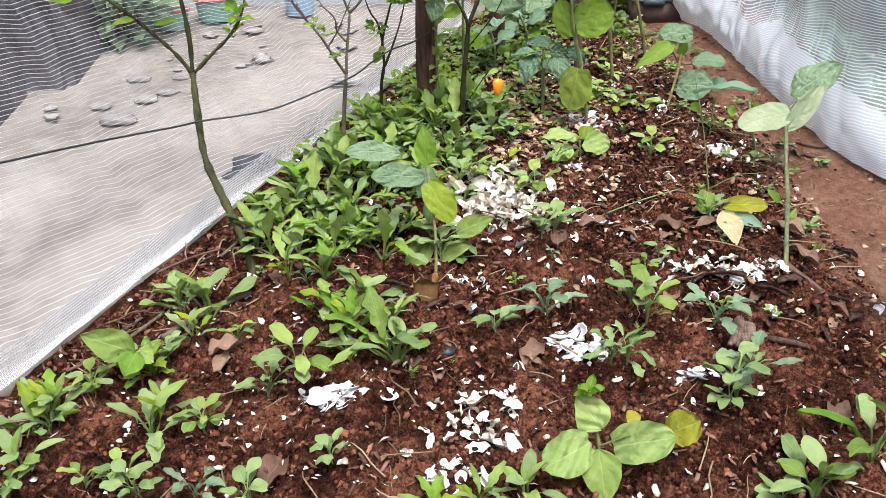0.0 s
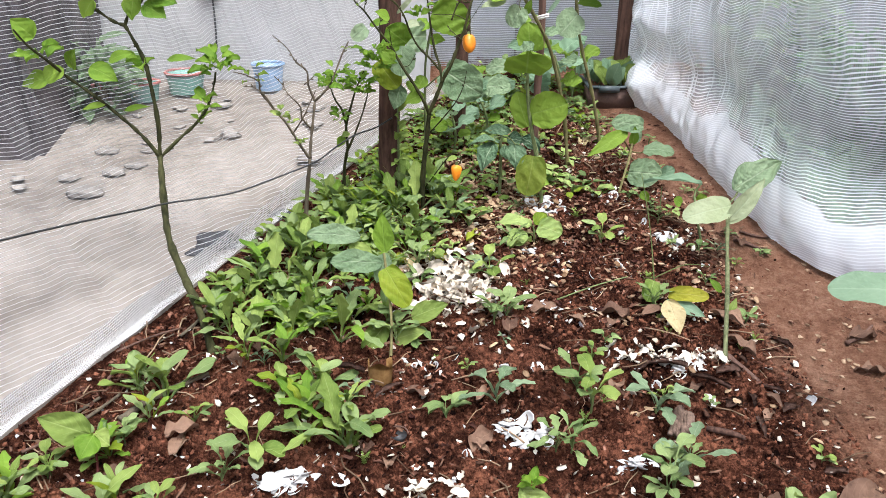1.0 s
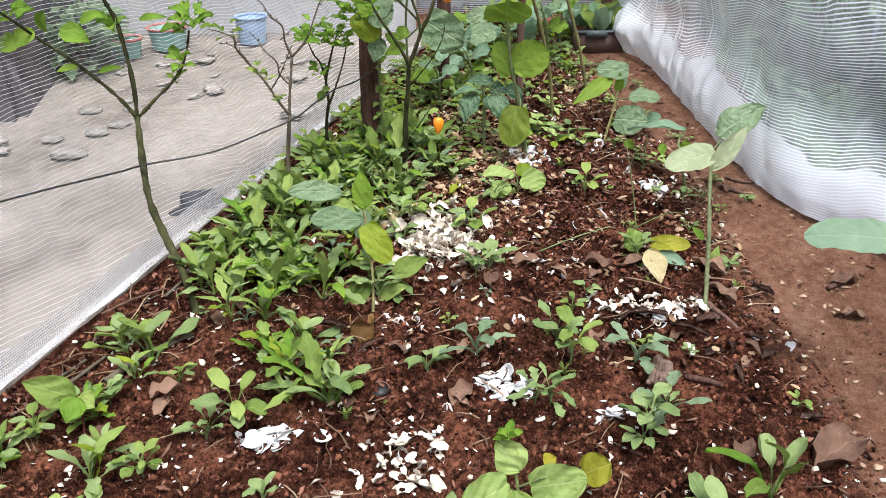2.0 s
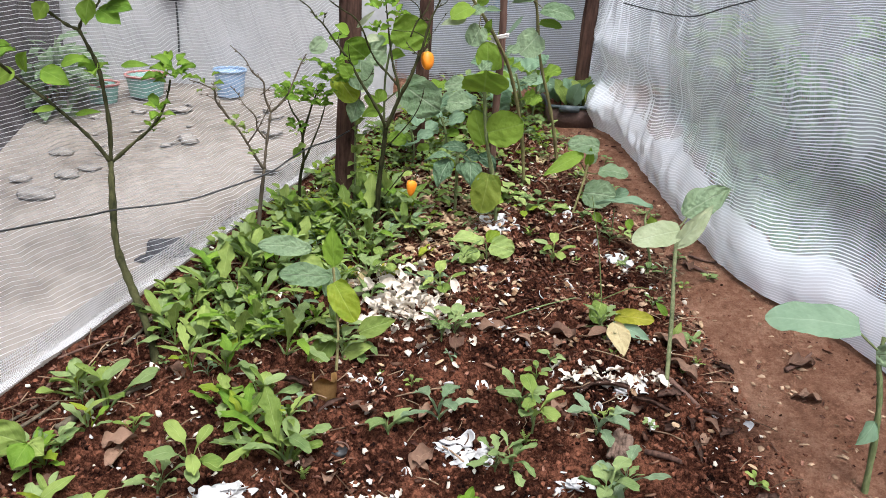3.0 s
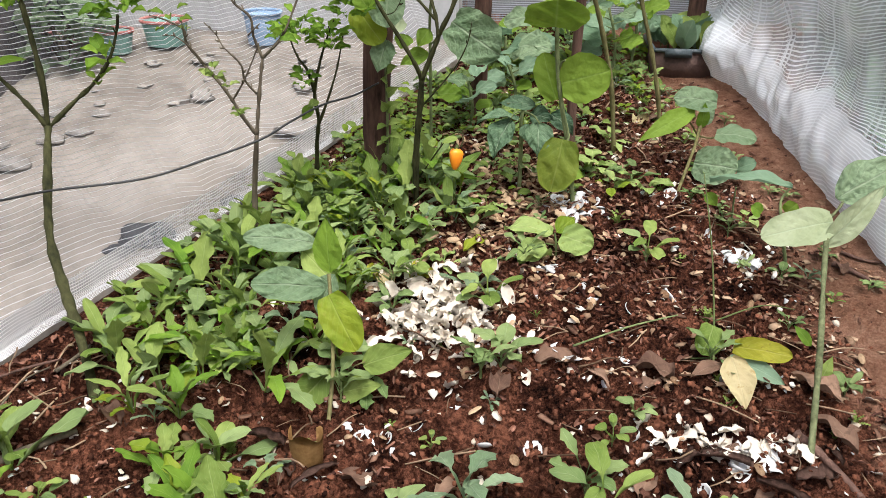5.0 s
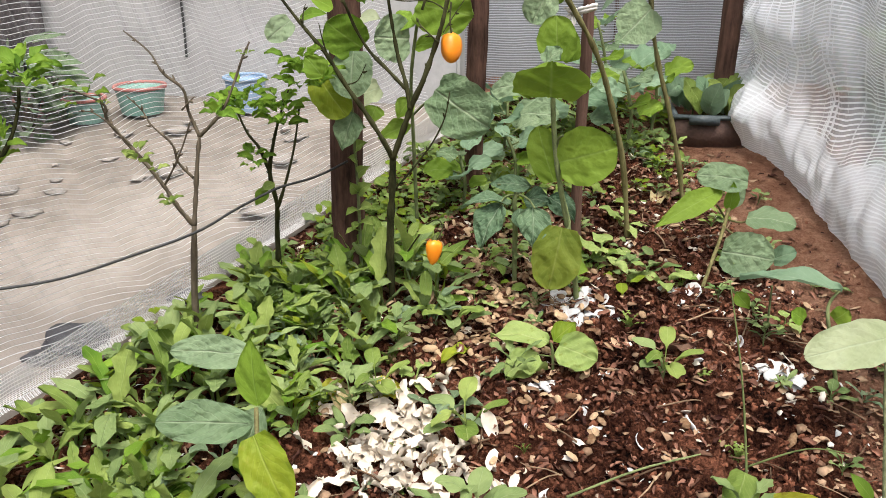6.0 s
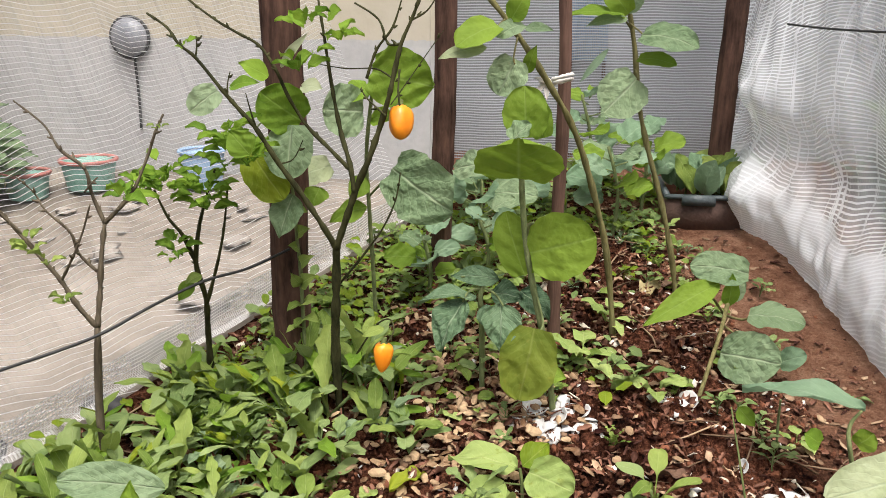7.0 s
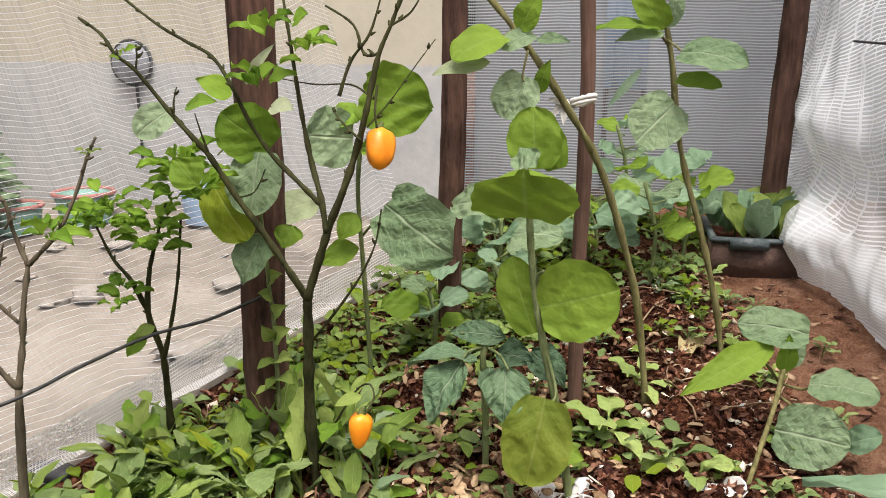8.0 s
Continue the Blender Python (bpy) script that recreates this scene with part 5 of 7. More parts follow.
plant(
    "pale_seedling", "low seedling with three broad pale yellow-green leaves", "plant", (0.266, 2.285, 0.457),
    [([(0.266, 2.285, 0.457), (0.262, 2.290, 0.485), (0.258, 2.295, 0.505)], 0.004, 0.003), ([(0.262, 2.290, 0.485), (0.285, 2.285, 0.505)], 0.0022, 0.0016), ([(0.262, 2.290, 0.480), (0.235, 2.275, 0.490)], 0.0022, 0.0016)],
    [(*[(0.255, 2.296, 0.505), (0.150, 2.300, 0.508)], 0.058, LEAF_SPOTTED, UP, "ovate", 0.14, 0.2, 0.08), (*[(0.272, 2.285, 0.506), (0.338, 2.262, 0.492)], 0.064, LEAF_SPOTTED, UPCAM, "round", 0.10, 0.15, 0.06),
     (*[(0.238, 2.275, 0.490), (0.182, 2.236, 0.468)], 0.050, LEAF_SPOTTED, UPCAM, "oval", 0.10, 0.2, 0.06), (*[(0.262, 2.296, 0.508), (0.300, 2.330, 0.530)], 0.040, LEAF_YELLOWGREEN, UPCAM, "ovate", 0.1, 0.2, 0.05)],
    STEM_GREEN)


# ---- weeds and seedlings ----
def rosette(name, label, category, count, length, width, rise, shape, mat, seed, stalk=0.0, stem=0.0, group=""):
    """A low weed: blades round a crown, some on stalks."""
    rng = random.Random(seed)
    ob = thing(name, (0, 0, 0), label, category, group)
    if stem:
        bm = bmesh.new()
        tube(bm, [(0, 0, -0.01), (0.003, 0.002, stem * 0.5), (0.0, 0.004, stem)], 0.0022, 0.0015, 6, 0.1)
        part("stem", bm, STEM_GREEN, ob)
    for k in range(count):
        az = 2.4 * k + rng.uniform(-0.4, 0.4)
        el = radians(rng.uniform(*rise))
        L = length * rng.uniform(0.65, 1.15)
        d = Vector((math.cos(az) * math.cos(el), math.sin(az) * math.cos(el), math.sin(el)))
        a = Vector((0, 0, stem * (0.3 + 0.7 * k / count) if stem else 0.0))
        foot = stalk * rng.uniform(0.7, 1.2)
        b = a + d * foot + Vector((d.x, d.y, d.z * 0.6)).normalized() * L
        bm = bmesh.new()
        leaf(bm, a, b, width * rng.uniform(0.62, 1.15), (-d.x * 0.8, -d.y * 0.8, 1), shape, rng.uniform(0.10, 0.34), rng.uniform(0.05, 0.40), 0.10, 16, 4, seed * 31 + k, foot / (foot + L))
        tone = rng.random()
        part("leaf", bm, mat if mat is not LEAF_WEED or tone < 0.48 else (LEAF_SAGE if tone < 0.84 else LEAF_LIME if tone < 0.94 else LEAF_YELLOWGREEN), ob)
    return ob


def feathery(name, label, seed):
    """A small herb with fine divided leaves."""
    rng = random.Random(seed)
    ob = thing(name, (0, 0, 0), label, "herb", "feathery herbs")
    for k in range(7):
        az, el = 2.4 * k, radians(rng.uniform(25, 75))
        d = Vector((math.cos(az) * math.cos(el), math.sin(az) * math.cos(el), math.sin(el)))
        L = rng.uniform(0.03, 0.06)
        bm = bmesh.new()
        leaf(bm, (0, 0, 0), d * L, 0.026, (-d.x, -d.y, 1), "fern", 0.15, 0.1, 0.0, 22, 2, k)
        part("frond", bm, LEAF_WEED, ob)
    return ob


KINDS = {
    "a": [rosette("leafy_weed", "bright green weed with long spoon-shaped leaves", "weed", n, L, w, (24, 80), sh, LEAF_WEED, sd, st, 0.0, "leafy weeds along the net")
          for n, L, w, sh, sd, st in ((8, 0.074, 0.034, "spoon", 1, 0.050), (10, 0.074, 0.029, "mustard", 2, 0.036), (7, 0.088, 0.034, "spoon", 3, 0.058), (10, 0.060, 0.026, "mustard", 4, 0.032), (8, 0.090, 0.033, "mustard", 5, 0.040), (10, 0.044, 0.028, "oval", 6, 0.046), (7, 0.104, 0.034, "mustard", 7, 0.050), (9, 0.066, 0.022, "lobed", 8, 0.036))],
    "b": [rosette("broadleaf_seedling", "small seedling with oval green leaves on stalks", "seedling", n, L, w, (6, 52), sh, m, sd, 0.028, st, "broadleaf seedlings in the bed")
          for n, L, w, sh, m, sd, st in ((6, 0.044, 0.027, "oval", LEAF_SAGE, 11, 0.02), (7, 0.040, 0.026, "oval", LEAF_SAGE, 12, 0.05), (5, 0.046, 0.026, "mustard", LEAF_BLUE, 13, 0.015), (6, 0.046, 0.027, "spoon", LEAF_WEED, 14, 0.035), (7, 0.036, 0.018, "mustard", LEAF_SAGE, 15, 0.03))],
    "s": [rosette("pale_rosette", "pale yellow-green wilting rosette on the mulch", "seedling", n, L, w, (8, 40), "oval", LEAF_SPOTTED if sd == 31 else LEAF_SAGE, sd, 0.026, 0.01, "pale rosettes on the mulch")
          for n, L, w, sd in ((5, 0.060, 0.040, 31), (6, 0.050, 0.032, 32))],
    "f": [feathery("feathery_herb", "tiny herb with feathery green fronds", 41)],
}
ZERO = {}


def put_weed(kind, x, y, size, rng):
    """The first of a kind moves into place, the rest are copies."""
    kin = KINDS[kind]
    src = kin[rng.randrange(len(kin))]
    m = Matrix.LocRotScale((x, y, ground_z(x, y) - 0.003), Euler((rng.uniform(-0.15, 0.15), rng.uniform(-0.15, 0.15), rng.uniform(0, 6.28))), (size,) * 3)
    if src.name not in ZERO:
        ZERO[src.name] = m
        return
    ob = copy_thing(src, m)
    ob.matrix_basis = m


WEEDS_A = [(-0.682, 1.663), (-0.681, 1.471), (-0.611, 1.637), (-0.511, 1.843), (-0.452, 1.752), (-0.443, 1.921), (-0.354, 1.641), (-0.294, 1.572), (-0.373, 1.753), (-0.207, 1.509), (-0.202, 1.574), (-0.281, 1.660), (-0.249, 1.836), (-0.556, 1.885), (-0.509, 1.966), (-0.454, 2.064), (-0.387, 2.117), (-0.328, 2.016), (-0.231, 1.924), (-0.192, 1.971), (-0.317, 2.171), (-0.263, 2.257), (-0.206, 2.348), (-0.337, 1.922), (-0.143, 2.413), (-0.076, 2.447), (-0.166, 2.512), (-0.245, 2.411), (-0.034, 2.515), (0.027, 2.482), (-0.107, 2.584), (-0.305, 2.346), (-0.432, 1.823), (-0.359, 1.834)]
WEEDS_B = [(-0.434, 1.408), (-0.383, 1.438), (0.012, 1.594), (0.125, 1.630), (0.307, 1.677), (0.327, 1.598), (0.242, 1.491), (0.270, 1.484), (0.460, 1.391), (0.511, 1.464), (0.130, 1.885), (0.161, 1.930), (0.453, 2.285), (0.542, 1.983), (0.096, 2.138), (0.133, 2.113), (-0.066, 2.135), (-0.029, 2.177), (0.195, 2.251), (-0.023, 2.321), (0.480, 1.617), (0.077, 2.369), (0.035, 2.384), (-0.112, 1.828), (-0.072, 1.871)]
WEEDS_LOW = [(-0.029, 1.146), (0.053, 1.163), (-0.101, 1.146), (0.539, 1.176), (0.654, 1.234), (-0.822, 1.304), (-0.785, 1.409), (-0.534, 1.310), (-0.286, 1.239), (-0.522, 1.185), (-0.609, 1.162), (-0.416, 1.156), (0.445, 1.370), (0.510, 1.457), (0.476, 1.154), (-0.844, 1.172), (-0.193, 1.500), (-0.286, 1.500)]
WEEDS_S = [(0.026, 2.233), (0.243, 2.576), (0.350, 2.644), (0.104, 2.474), (0.445, 2.598), (0.479, 2.566), (-0.037, 2.188), (0.398, 2.772)]
rng_w = random.Random(77)
for x, y in WEEDS_A:
    put_weed("a", x, y, rng_w.uniform(0.85, 1.2), rng_w)
for x, y in WEEDS_B:
    put_weed("b", x, y, rng_w.uniform(1.05, 1.5), rng_w)
for k, (x, y) in enumerate(WEEDS_LOW):
    put_weed("a" if k in (0, 1, 2, 3, 4, 16, 17) else "b", x, y, rng_w.uniform(0.75, 1.05), rng_w)
WEEDS_NEAR = [(-0.838, 1.345), (-0.785, 1.424), (-0.632, 1.297), (-0.662, 1.640), (-0.625, 1.569), (-0.650, 1.208), (-0.631, 1.365), (-0.537, 1.324), (-0.862, 1.310), (-0.722, 1.196), (-0.850, 1.233), (-0.660, 1.502), (-0.708, 1.470), (-0.534, 1.568)]
for k, (x, y) in enumerate(WEEDS_NEAR):
    put_weed("abab"[k % 4], x, y, rng_w.uniform(0.6, 0.95), rng_w)
for x, y in WEEDS_S:
    put_weed("s", x, y, rng_w.uniform(0.65, 1.0), rng_w)
# the thick band along the net
made = 0
while made < 135:
    y = rng_w.uniform(1.72, 2.65)
    x = net_x(y) + abs(rng_w.gauss(0, 0.24)) + 0.06
    if x < min(0.03, -0.12 + 0.35 * (y - 1.9)) and not (y < 2.0 and x < -0.42) and not (y < 1.85 and x > -0.45):
        put_weed("a" if rng_w.random() < 0.62 else "b", x, y, rng_w.uniform(0.5, 0.95), rng_w)
        made += 1
for k in range(110):
    y = rng_w.uniform(1.35, 3.2)
    x = rng_w.uniform(max(net_x(y) + 0.05, -0.6), bed_x(y) - 0.02)
    put_weed(rng_w.choice("bbff"), x, y, rng_w.uniform(0.35, 0.75), rng_w)
for k in range(26):
    y = rng_w.uniform(2.15, 3.2)
    x = bed_x(y) + rng_w.uniform(-0.12, 0.16)
    put_weed("bbs"[k % 3], x, y, rng_w.uniform(0.35, 0.65), rng_w)
for name, m in ZERO.items():
    bpy.data.objects[name].matrix_basis = m


# ---- low creeping cover, too many to count ----
def groundcover(mat, count, seed, label):
    """Tufts of small stalked leaves joined into one sheet of growth."""
    rng = random.Random(seed)
    bm = bmesh.new()
    made = 0
    while made < count:
        y = 2.25 + 1.35 * rng.random() ** 0.85
        x = net_x(y) + 0.02 + abs(rng.gauss(0, 0.34))
        rim = bed_x(y) + 0.12
        if x > rim or (y < 2.5 and x > net_x(y) + 0.22) or lump(x, y, 7, 11) < -0.28 + 0.25 * (x > 0.25):
            continue
        made += 1
        size = rng.uniform(0.55, 1.15)
        root = Vector((x, y, ground_z(x, y)))
        for k in range(rng.randrange(4, 9)):
            az, el = 2.4 * k + rng.uniform(-0.5, 0.5), radians(rng.uniform(15, 75))
            d = Vector((math.cos(az) * math.cos(el), math.sin(az) * math.cos(el), math.sin(el)))
            tip = root + d * size * rng.uniform(0.015, 0.05)
            L = size * rng.uniform(0.018, 0.034)
            out = Vector((d.x, d.y, rng.uniform(-0.25, 0.35))).normalized()
            leaf(bm, root, tip, 0.0022, (0, -0.5, 1), "oval", 0.1, 0.0, 0.0, 1, 1, k)
            leaf(bm, tip, tip + out * L, L * rng.uniform(0.55, 0.8), (-out.x * 0.4, -0.3, 1), "oval", rng.uniform(0.0, 0.3), 0.3, 0.08, 5, 2, k + made)
    ob = mesh_object("groundcover", bm, mat)
    tagged(ob, label, "groundcover", kind="stuff")


groundcover(LEAF_WEED, 210, 61, "low green creeping weeds over the mulch")
groundcover(LEAF_SAGE, 150, 62, "low grey-green creeping weeds over the mulch")
groundcover(LEAF_YELLOWGREEN, 90, 63, "yellowish creeping weeds over the mulch")
groundcover(LEAF_SPOTTED, 45, 64, "pale wilting creeping weeds over the mulch")


# ---- shells, hulls, litter on the soil ----
def shell_mesh(seed, size=0.022, rough=0.45):
    """A piece of broken eggshell: a jagged bowl with thickness."""
    rng = random.Random(seed)
    bm = bmesh.new()
    n, rings = 12, 4
    ph = rng.uniform(0, 6.28)
    top = [radians(52 + 18 * math.sin(2 * math.pi * k / n + ph) + 9 * math.sin(4 * math.pi * k / n + 2 * ph) + rng.uniform(-9, 9)) for k in range(n)]
    cap, rows = [], []
    for sgn in (1.0, 0.93):
        c = bm.verts.new((0, 0, -size * sgn))
        grid = [[bm.verts.new((size * sgn * math.sin(top[k] * j / rings) * math.cos(6.283 * k / n), size * sgn * 0.9 * math.sin(top[k] * j / rings) * math.sin(6.283 * k / n), -size * sgn * math.cos(top[k] * j / rings))) for k in range(n)] for j in range(1, rings + 1)]
        for k in range(n):
            bm.faces.new((c, grid[0][k], grid[0][(k + 1) % n]))
            for a, b in zip(grid, grid[1:]):
                bm.faces.new((a[k], b[k], b[(k + 1) % n], a[(k + 1) % n]))
        rows.append(grid)
    for k in range(n):
        bm.faces.new((rows[0][-1][k], rows[0][-1][(k + 1) % n], rows[1][-1][(k + 1) % n], rows[1][-1][k]))
    bmesh.ops.recalc_face_normals(bm, faces=bm.faces[:])
    bmesh.ops.translate(bm, vec=(0, 0, size * 0.8), verts=bm.verts[:])
    me = bpy.data.meshes.new("eggshell_piece")
    bm.to_mesh(me)
    bm.free()
    for f in me.polygons:
        f.use_smooth = True
    me.materials.append(SHELL_WHITE)
    return me


SHELLS = [shell_mesh(k, 0.028) for k in range(8)]


def shell_heap(x, y, radius, count, label, seed):
    rng = random.Random(seed)
    ob = thing("eggshell_heap", (x, y, ground_z(x, y)), label, "eggshells")
    for k in range(count):
        r, a = radius * math.sqrt(rng.random()), rng.uniform(0, 6.28)
        o = new("eggshell_piece", SHELLS[rng.randrange(8)])
        o.parent = ob
        px, py = 1.15 * r * math.cos(a), r * math.sin(a) * 0.55
        o.matrix_basis = Matrix.LocRotScale((px, py, ground_z(x + px, y + py) - ob.location.z + 0.012 * (1 - r / radius) * rng.random() - 0.002), Euler((rng.uniform(-0.6, 0.6) + (3.14 if rng.random() < 0.7 else 0), rng.uniform(-0.6, 0.6), a)), (rng.uniform(0.5, 1.1), rng.uniform(0.5, 1.1), rng.uniform(0.3, 0.7)))


HEAPS = [(0.174, 1.538), (-0.313, 1.395), (0.404, 1.448), (0.578, 1.767), (-0.068, 1.767), (0.304, 2.471), (0.662, 2.325), (0.265, 1.978), (0.515, 2.543), (0.252, 2.252)]
HEAP_R = [(0.056, 40), (0.050, 38), (0.030, 14), (0.055, 26), (0.03, 4), (0.060, 36), (0.042, 16), (0.03, 7), (0.03, 7), (0.026, 5)]
for k, ((x, y), (r, n)) in enumerate(zip(HEAPS, HEAP_R)):
    shell_heap(x, y, r, n, "heap of crushed white eggshells on the soil", 100 + k)
shell_heap(*[(-0.063, 1.221)][0], 0.055, 14, "broken white eggshells beside pale peelings", 130)
SINGLES = [(0.047, 1.470), (0.602, 1.642), (0.535, 1.641), (0.517, 2.325), (0.421, 1.785), (0.393, 1.774), (0.490, 1.699), (-0.015, 1.752), (0.032, 1.785), (0.352, 2.283), (0.765, 1.688), (0.841, 1.667), (-0.202, 1.404), (0.024, 1.402), (-0.037, 1.371), (0.388, 1.973), (0.411, 2.130), (0.343, 2.143), (0.351, 1.911), (0.315, 2.169), (0.564, 1.948), (-0.527, 1.463), (0.598, 2.379), (0.495, 2.172), (0.461, 1.746), (-0.117, 1.937), (0.223, 1.752), (0.144, 1.751)]
rng_s = random.Random(5)
for x, y in SINGLES:
    o = new("eggshell_piece", SHELLS[rng_s.randrange(8)])
    sc = rng_s.uniform(0.5, 0.95)
    o.matrix_basis = Matrix.LocRotScale((x, y, ground_z(x, y) + 0.002), Euler((rng_s.uniform(-0.9, 0.9), rng_s.uniform(-0.9, 0.9), rng_s.uniform(0, 6))), (sc, sc * 0.9, sc * 0.7))
    tagged(o, "single broken piece of white eggshell on soil", "eggshell", "scattered eggshell pieces")


def scatter_mesh(name, label, category, mat, shapes, places, seed, flat=False):
    """Many small pieces joined as one: shapes are (verts, faces); places are x, y, size, tilt, lift."""
    rng = random.Random(seed)
    verts, faces = [], []
    for x, y, size, tilt, lift in places:
        sv, sf = shapes[rng.randrange(len(shapes))]
        m = Matrix.LocRotScale((x, y, ground_z(x, y) + lift), Euler((rng.uniform(-tilt, tilt), rng.uniform(-tilt, tilt), rng.uniform(0, 6.283))), (size * rng.uniform(0.8, 1.2), size * rng.uniform(0.7, 1.2), size))
        base = len(verts)
        verts += [tuple(m @ Vector(v)) for v in sv]
        faces += [tuple(i + base for i in f) for f in sf]
    me = bpy.data.meshes.new(name)
    me.from_pydata(verts, [], faces)
    me.validate()
    for f in me.polygons:
        f.use_smooth = not flat
    me.materials.append(mat)
    return tagged(new(name, me), label, category, kind="stuff")


def shape_of(bm):
    bm.verts.index_update()
    out = ([tuple(v.co) for v in bm.verts], [tuple(v.index for v in f.verts) for f in bm.faces])
    bm.free()
    return out


def clod_shape(seed):
    bm = bmesh.new()
    bmesh.ops.create_icosphere(bm, subdivisions=2, radius=1.0)
    for v in bm.verts:
        v.co *= 1 + 0.35 * noise.noise(v.co * 4.3 + Vector((0, seed * 3.3, 0))) + 0.7 * noise.noise(v.co * 1.7 + Vector((seed * 5.1, 0, 0)))
        v.co.z *= 0.75
    return shape_of(bm)


def curl_shape(seed, curl=0.5, slim=0.5):
    bm = bmesh.new()
    leaf(bm, (-1, 0, 0), (1, 0, 0), 2 * slim, (0, 0, 1), ("round", "oval", "lobed")[seed % 3], 0.1 * curl, curl, 0.16, 6, 4, seed)
    return shape_of(bm)


def hull_shape(seed):
    """Half a peanut hull: a waisted trough."""
    bm = bmesh.new()
    rows = []
    for i in range(7):
        t = i / 6
        r = (0.50 - 0.07 * math.cos(4 * math.pi * t + 0.6 * seed)) * math.sin(math.pi * (0.02 + 0.96 * t)) ** 0.5
        rows.append([bm.verts.new((1.6 * t - 0.8, r * math.cos(math.pi * j / 6), 0.62 * r * math.sin(math.pi * j / 6))) for j in range(7)])
    for a, b in zip(rows, rows[1:]):
        for j in range(6):
            bm.faces.new((a[j], a[j + 1], b[j + 1], b[j]))
    return shape_of(bm)


def chip_shape(seed):
    bm = bmesh.new()
    bmesh.ops.create_cube(bm, size=1.0)
    rng = random.Random(seed)
    for v in bm.verts:
        v.co = Vector((v.co.x * 2.0 + rng.uniform(-0.7, 0.7), v.co.y * 0.6 + rng.uniform(-0.28, 0.28), v.co.z * 0.22 + rng.uniform(-0.12, 0.12)))
    return shape_of(bm)


def flake_shape(seed):
    """A torn scrap: an uneven outline round a raised middle, bent across."""
    rng = random.Random(seed + 300)
    n = rng.randrange(5, 9)
    bend = rng.uniform(-0.5, 0.5)
    rim = []
    for k in range(n):
        a, r = 6.283 * (k + rng.uniform(-0.3, 0.3)) / n, rng.uniform(0.45, 1.15)
        x, y = r * math.cos(a), 0.75 * r * math.sin(a)
        rim.append((x, y, bend * x * x + rng.uniform(-0.08, 0.08)))
    low = [(x * 0.97, y * 0.97, z - 0.06) for x, y, z in rim]
    verts = rim + low + [(0, 0, 0.12), (0, 0, 0.05)]
    faces = [(k, (k + 1) % n, 2 * n) for k in range(n)] + [(n + (k + 1) % n, n + k, 2 * n + 1) for k in range(n)] + [(k, n + k, n + (k + 1) % n, (k + 1) % n) for k in range(n)]
    return verts, faces


def spots(n, seed, y0, y1, size, tilt, lift, where=None):
    rng = random.Random(seed)
    out = []
    while len(out) < n:
        y = y0 + (y1 - y0) * rng.random() ** 1.15
        x = rng.uniform(net_x(y) + 0.01, bed_x(y) + 0.05)
        if where and rng.random() > where(x, y):
            continue
        out.append((x, y, rng.uniform(*size), tilt, rng.uniform(*lift)))
    return out


def near(cx, cy, rx, ry):
    return lambda x, y: math.exp(-((x - cx) / rx) ** 2 - ((y - cy) / ry) ** 2)


CLODS = [clod_shape(k) for k in range(6)]
scatter_mesh("soil_clods", "loose crumbs and clods of dark red soil", "soil", CLOD, CLODS, spots(11000, 1, 1.05, 3.3, (0.0020, 0.0060), 3.0, (-0.001, 0.003)), 1)
scatter_mesh("soil_clods", "bigger lumps of dark red soil", "soil", CLOD, CLODS, spots(3000, 2, 1.05, 2.6, (0.003, 0.0075), 3.0, (-0.004, 0.002)), 2)
scatter_mesh("leaf_litter", "dry curled brown leaves lying on the bed", "leaf litter", LITTER, [curl_shape(k, 0.3 + 0.12 * k, 0.22 + 0.06 * k) for k in range(7)],
             spots(7500, 3, 1.1, 3.5, (0.003, 0.013), 0.6, (0.000, 0.007), lambda x, y: 0.08 + 0.92 * near(0.25, 2.6, 0.42, 0.5)(x, y) + 0.5 * (x < net_x(y) + 0.12)), 3)
scatter_mesh("peanut_hulls", "broken tan peanut hulls strewn over the mulch", "peanut hulls", PEANUT, [hull_shape(k) for k in range(3)],
             spots(850, 4, 1.5, 3.3, (0.008, 0.0165), 0.6, (0.004, 0.012), lambda x, y: near(0.15, 2.5, 0.18, 0.30)(x, y) + 0.012), 4)


def peel_meshes(count):
    out = []
    for k in range(count):
        sv, sf = curl_shape(k + 20, 0.25 + 0.12 * (k % 5), 0.45 + 0.05 * (k % 3))
        me = bpy.data.meshes.new("peel")
        me.from_pydata(sv, [], sf)
        for f in me.polygons:
            f.use_smooth = True
        me.materials.append(PAPER)
        out.append(me)
    return out


PEELS = peel_meshes(9)


def peel_heap(label, places, seed):
    """A heap of dry peelings, each piece its own."""
    rng = random.Random(seed)
    x0, y0 = places[0][0], places[0][1]
    ob = thing("peel_heap", (x0, y0, ground_z(x0, y0)), label, "peelings")
    for x, y, size, tilt, lift in places:
        o = new("peel", PEELS[rng.randrange(9)])
        o.parent = ob
        o.matrix_basis = Matrix.LocRotScale((x - x0, y - y0, ground_z(x, y) + lift - ob.location.z), Euler((rng.uniform(-tilt, tilt), rng.uniform(-tilt, tilt), rng.uniform(0, 6.283))), (size, size * rng.uniform(0.7, 1.2), size))


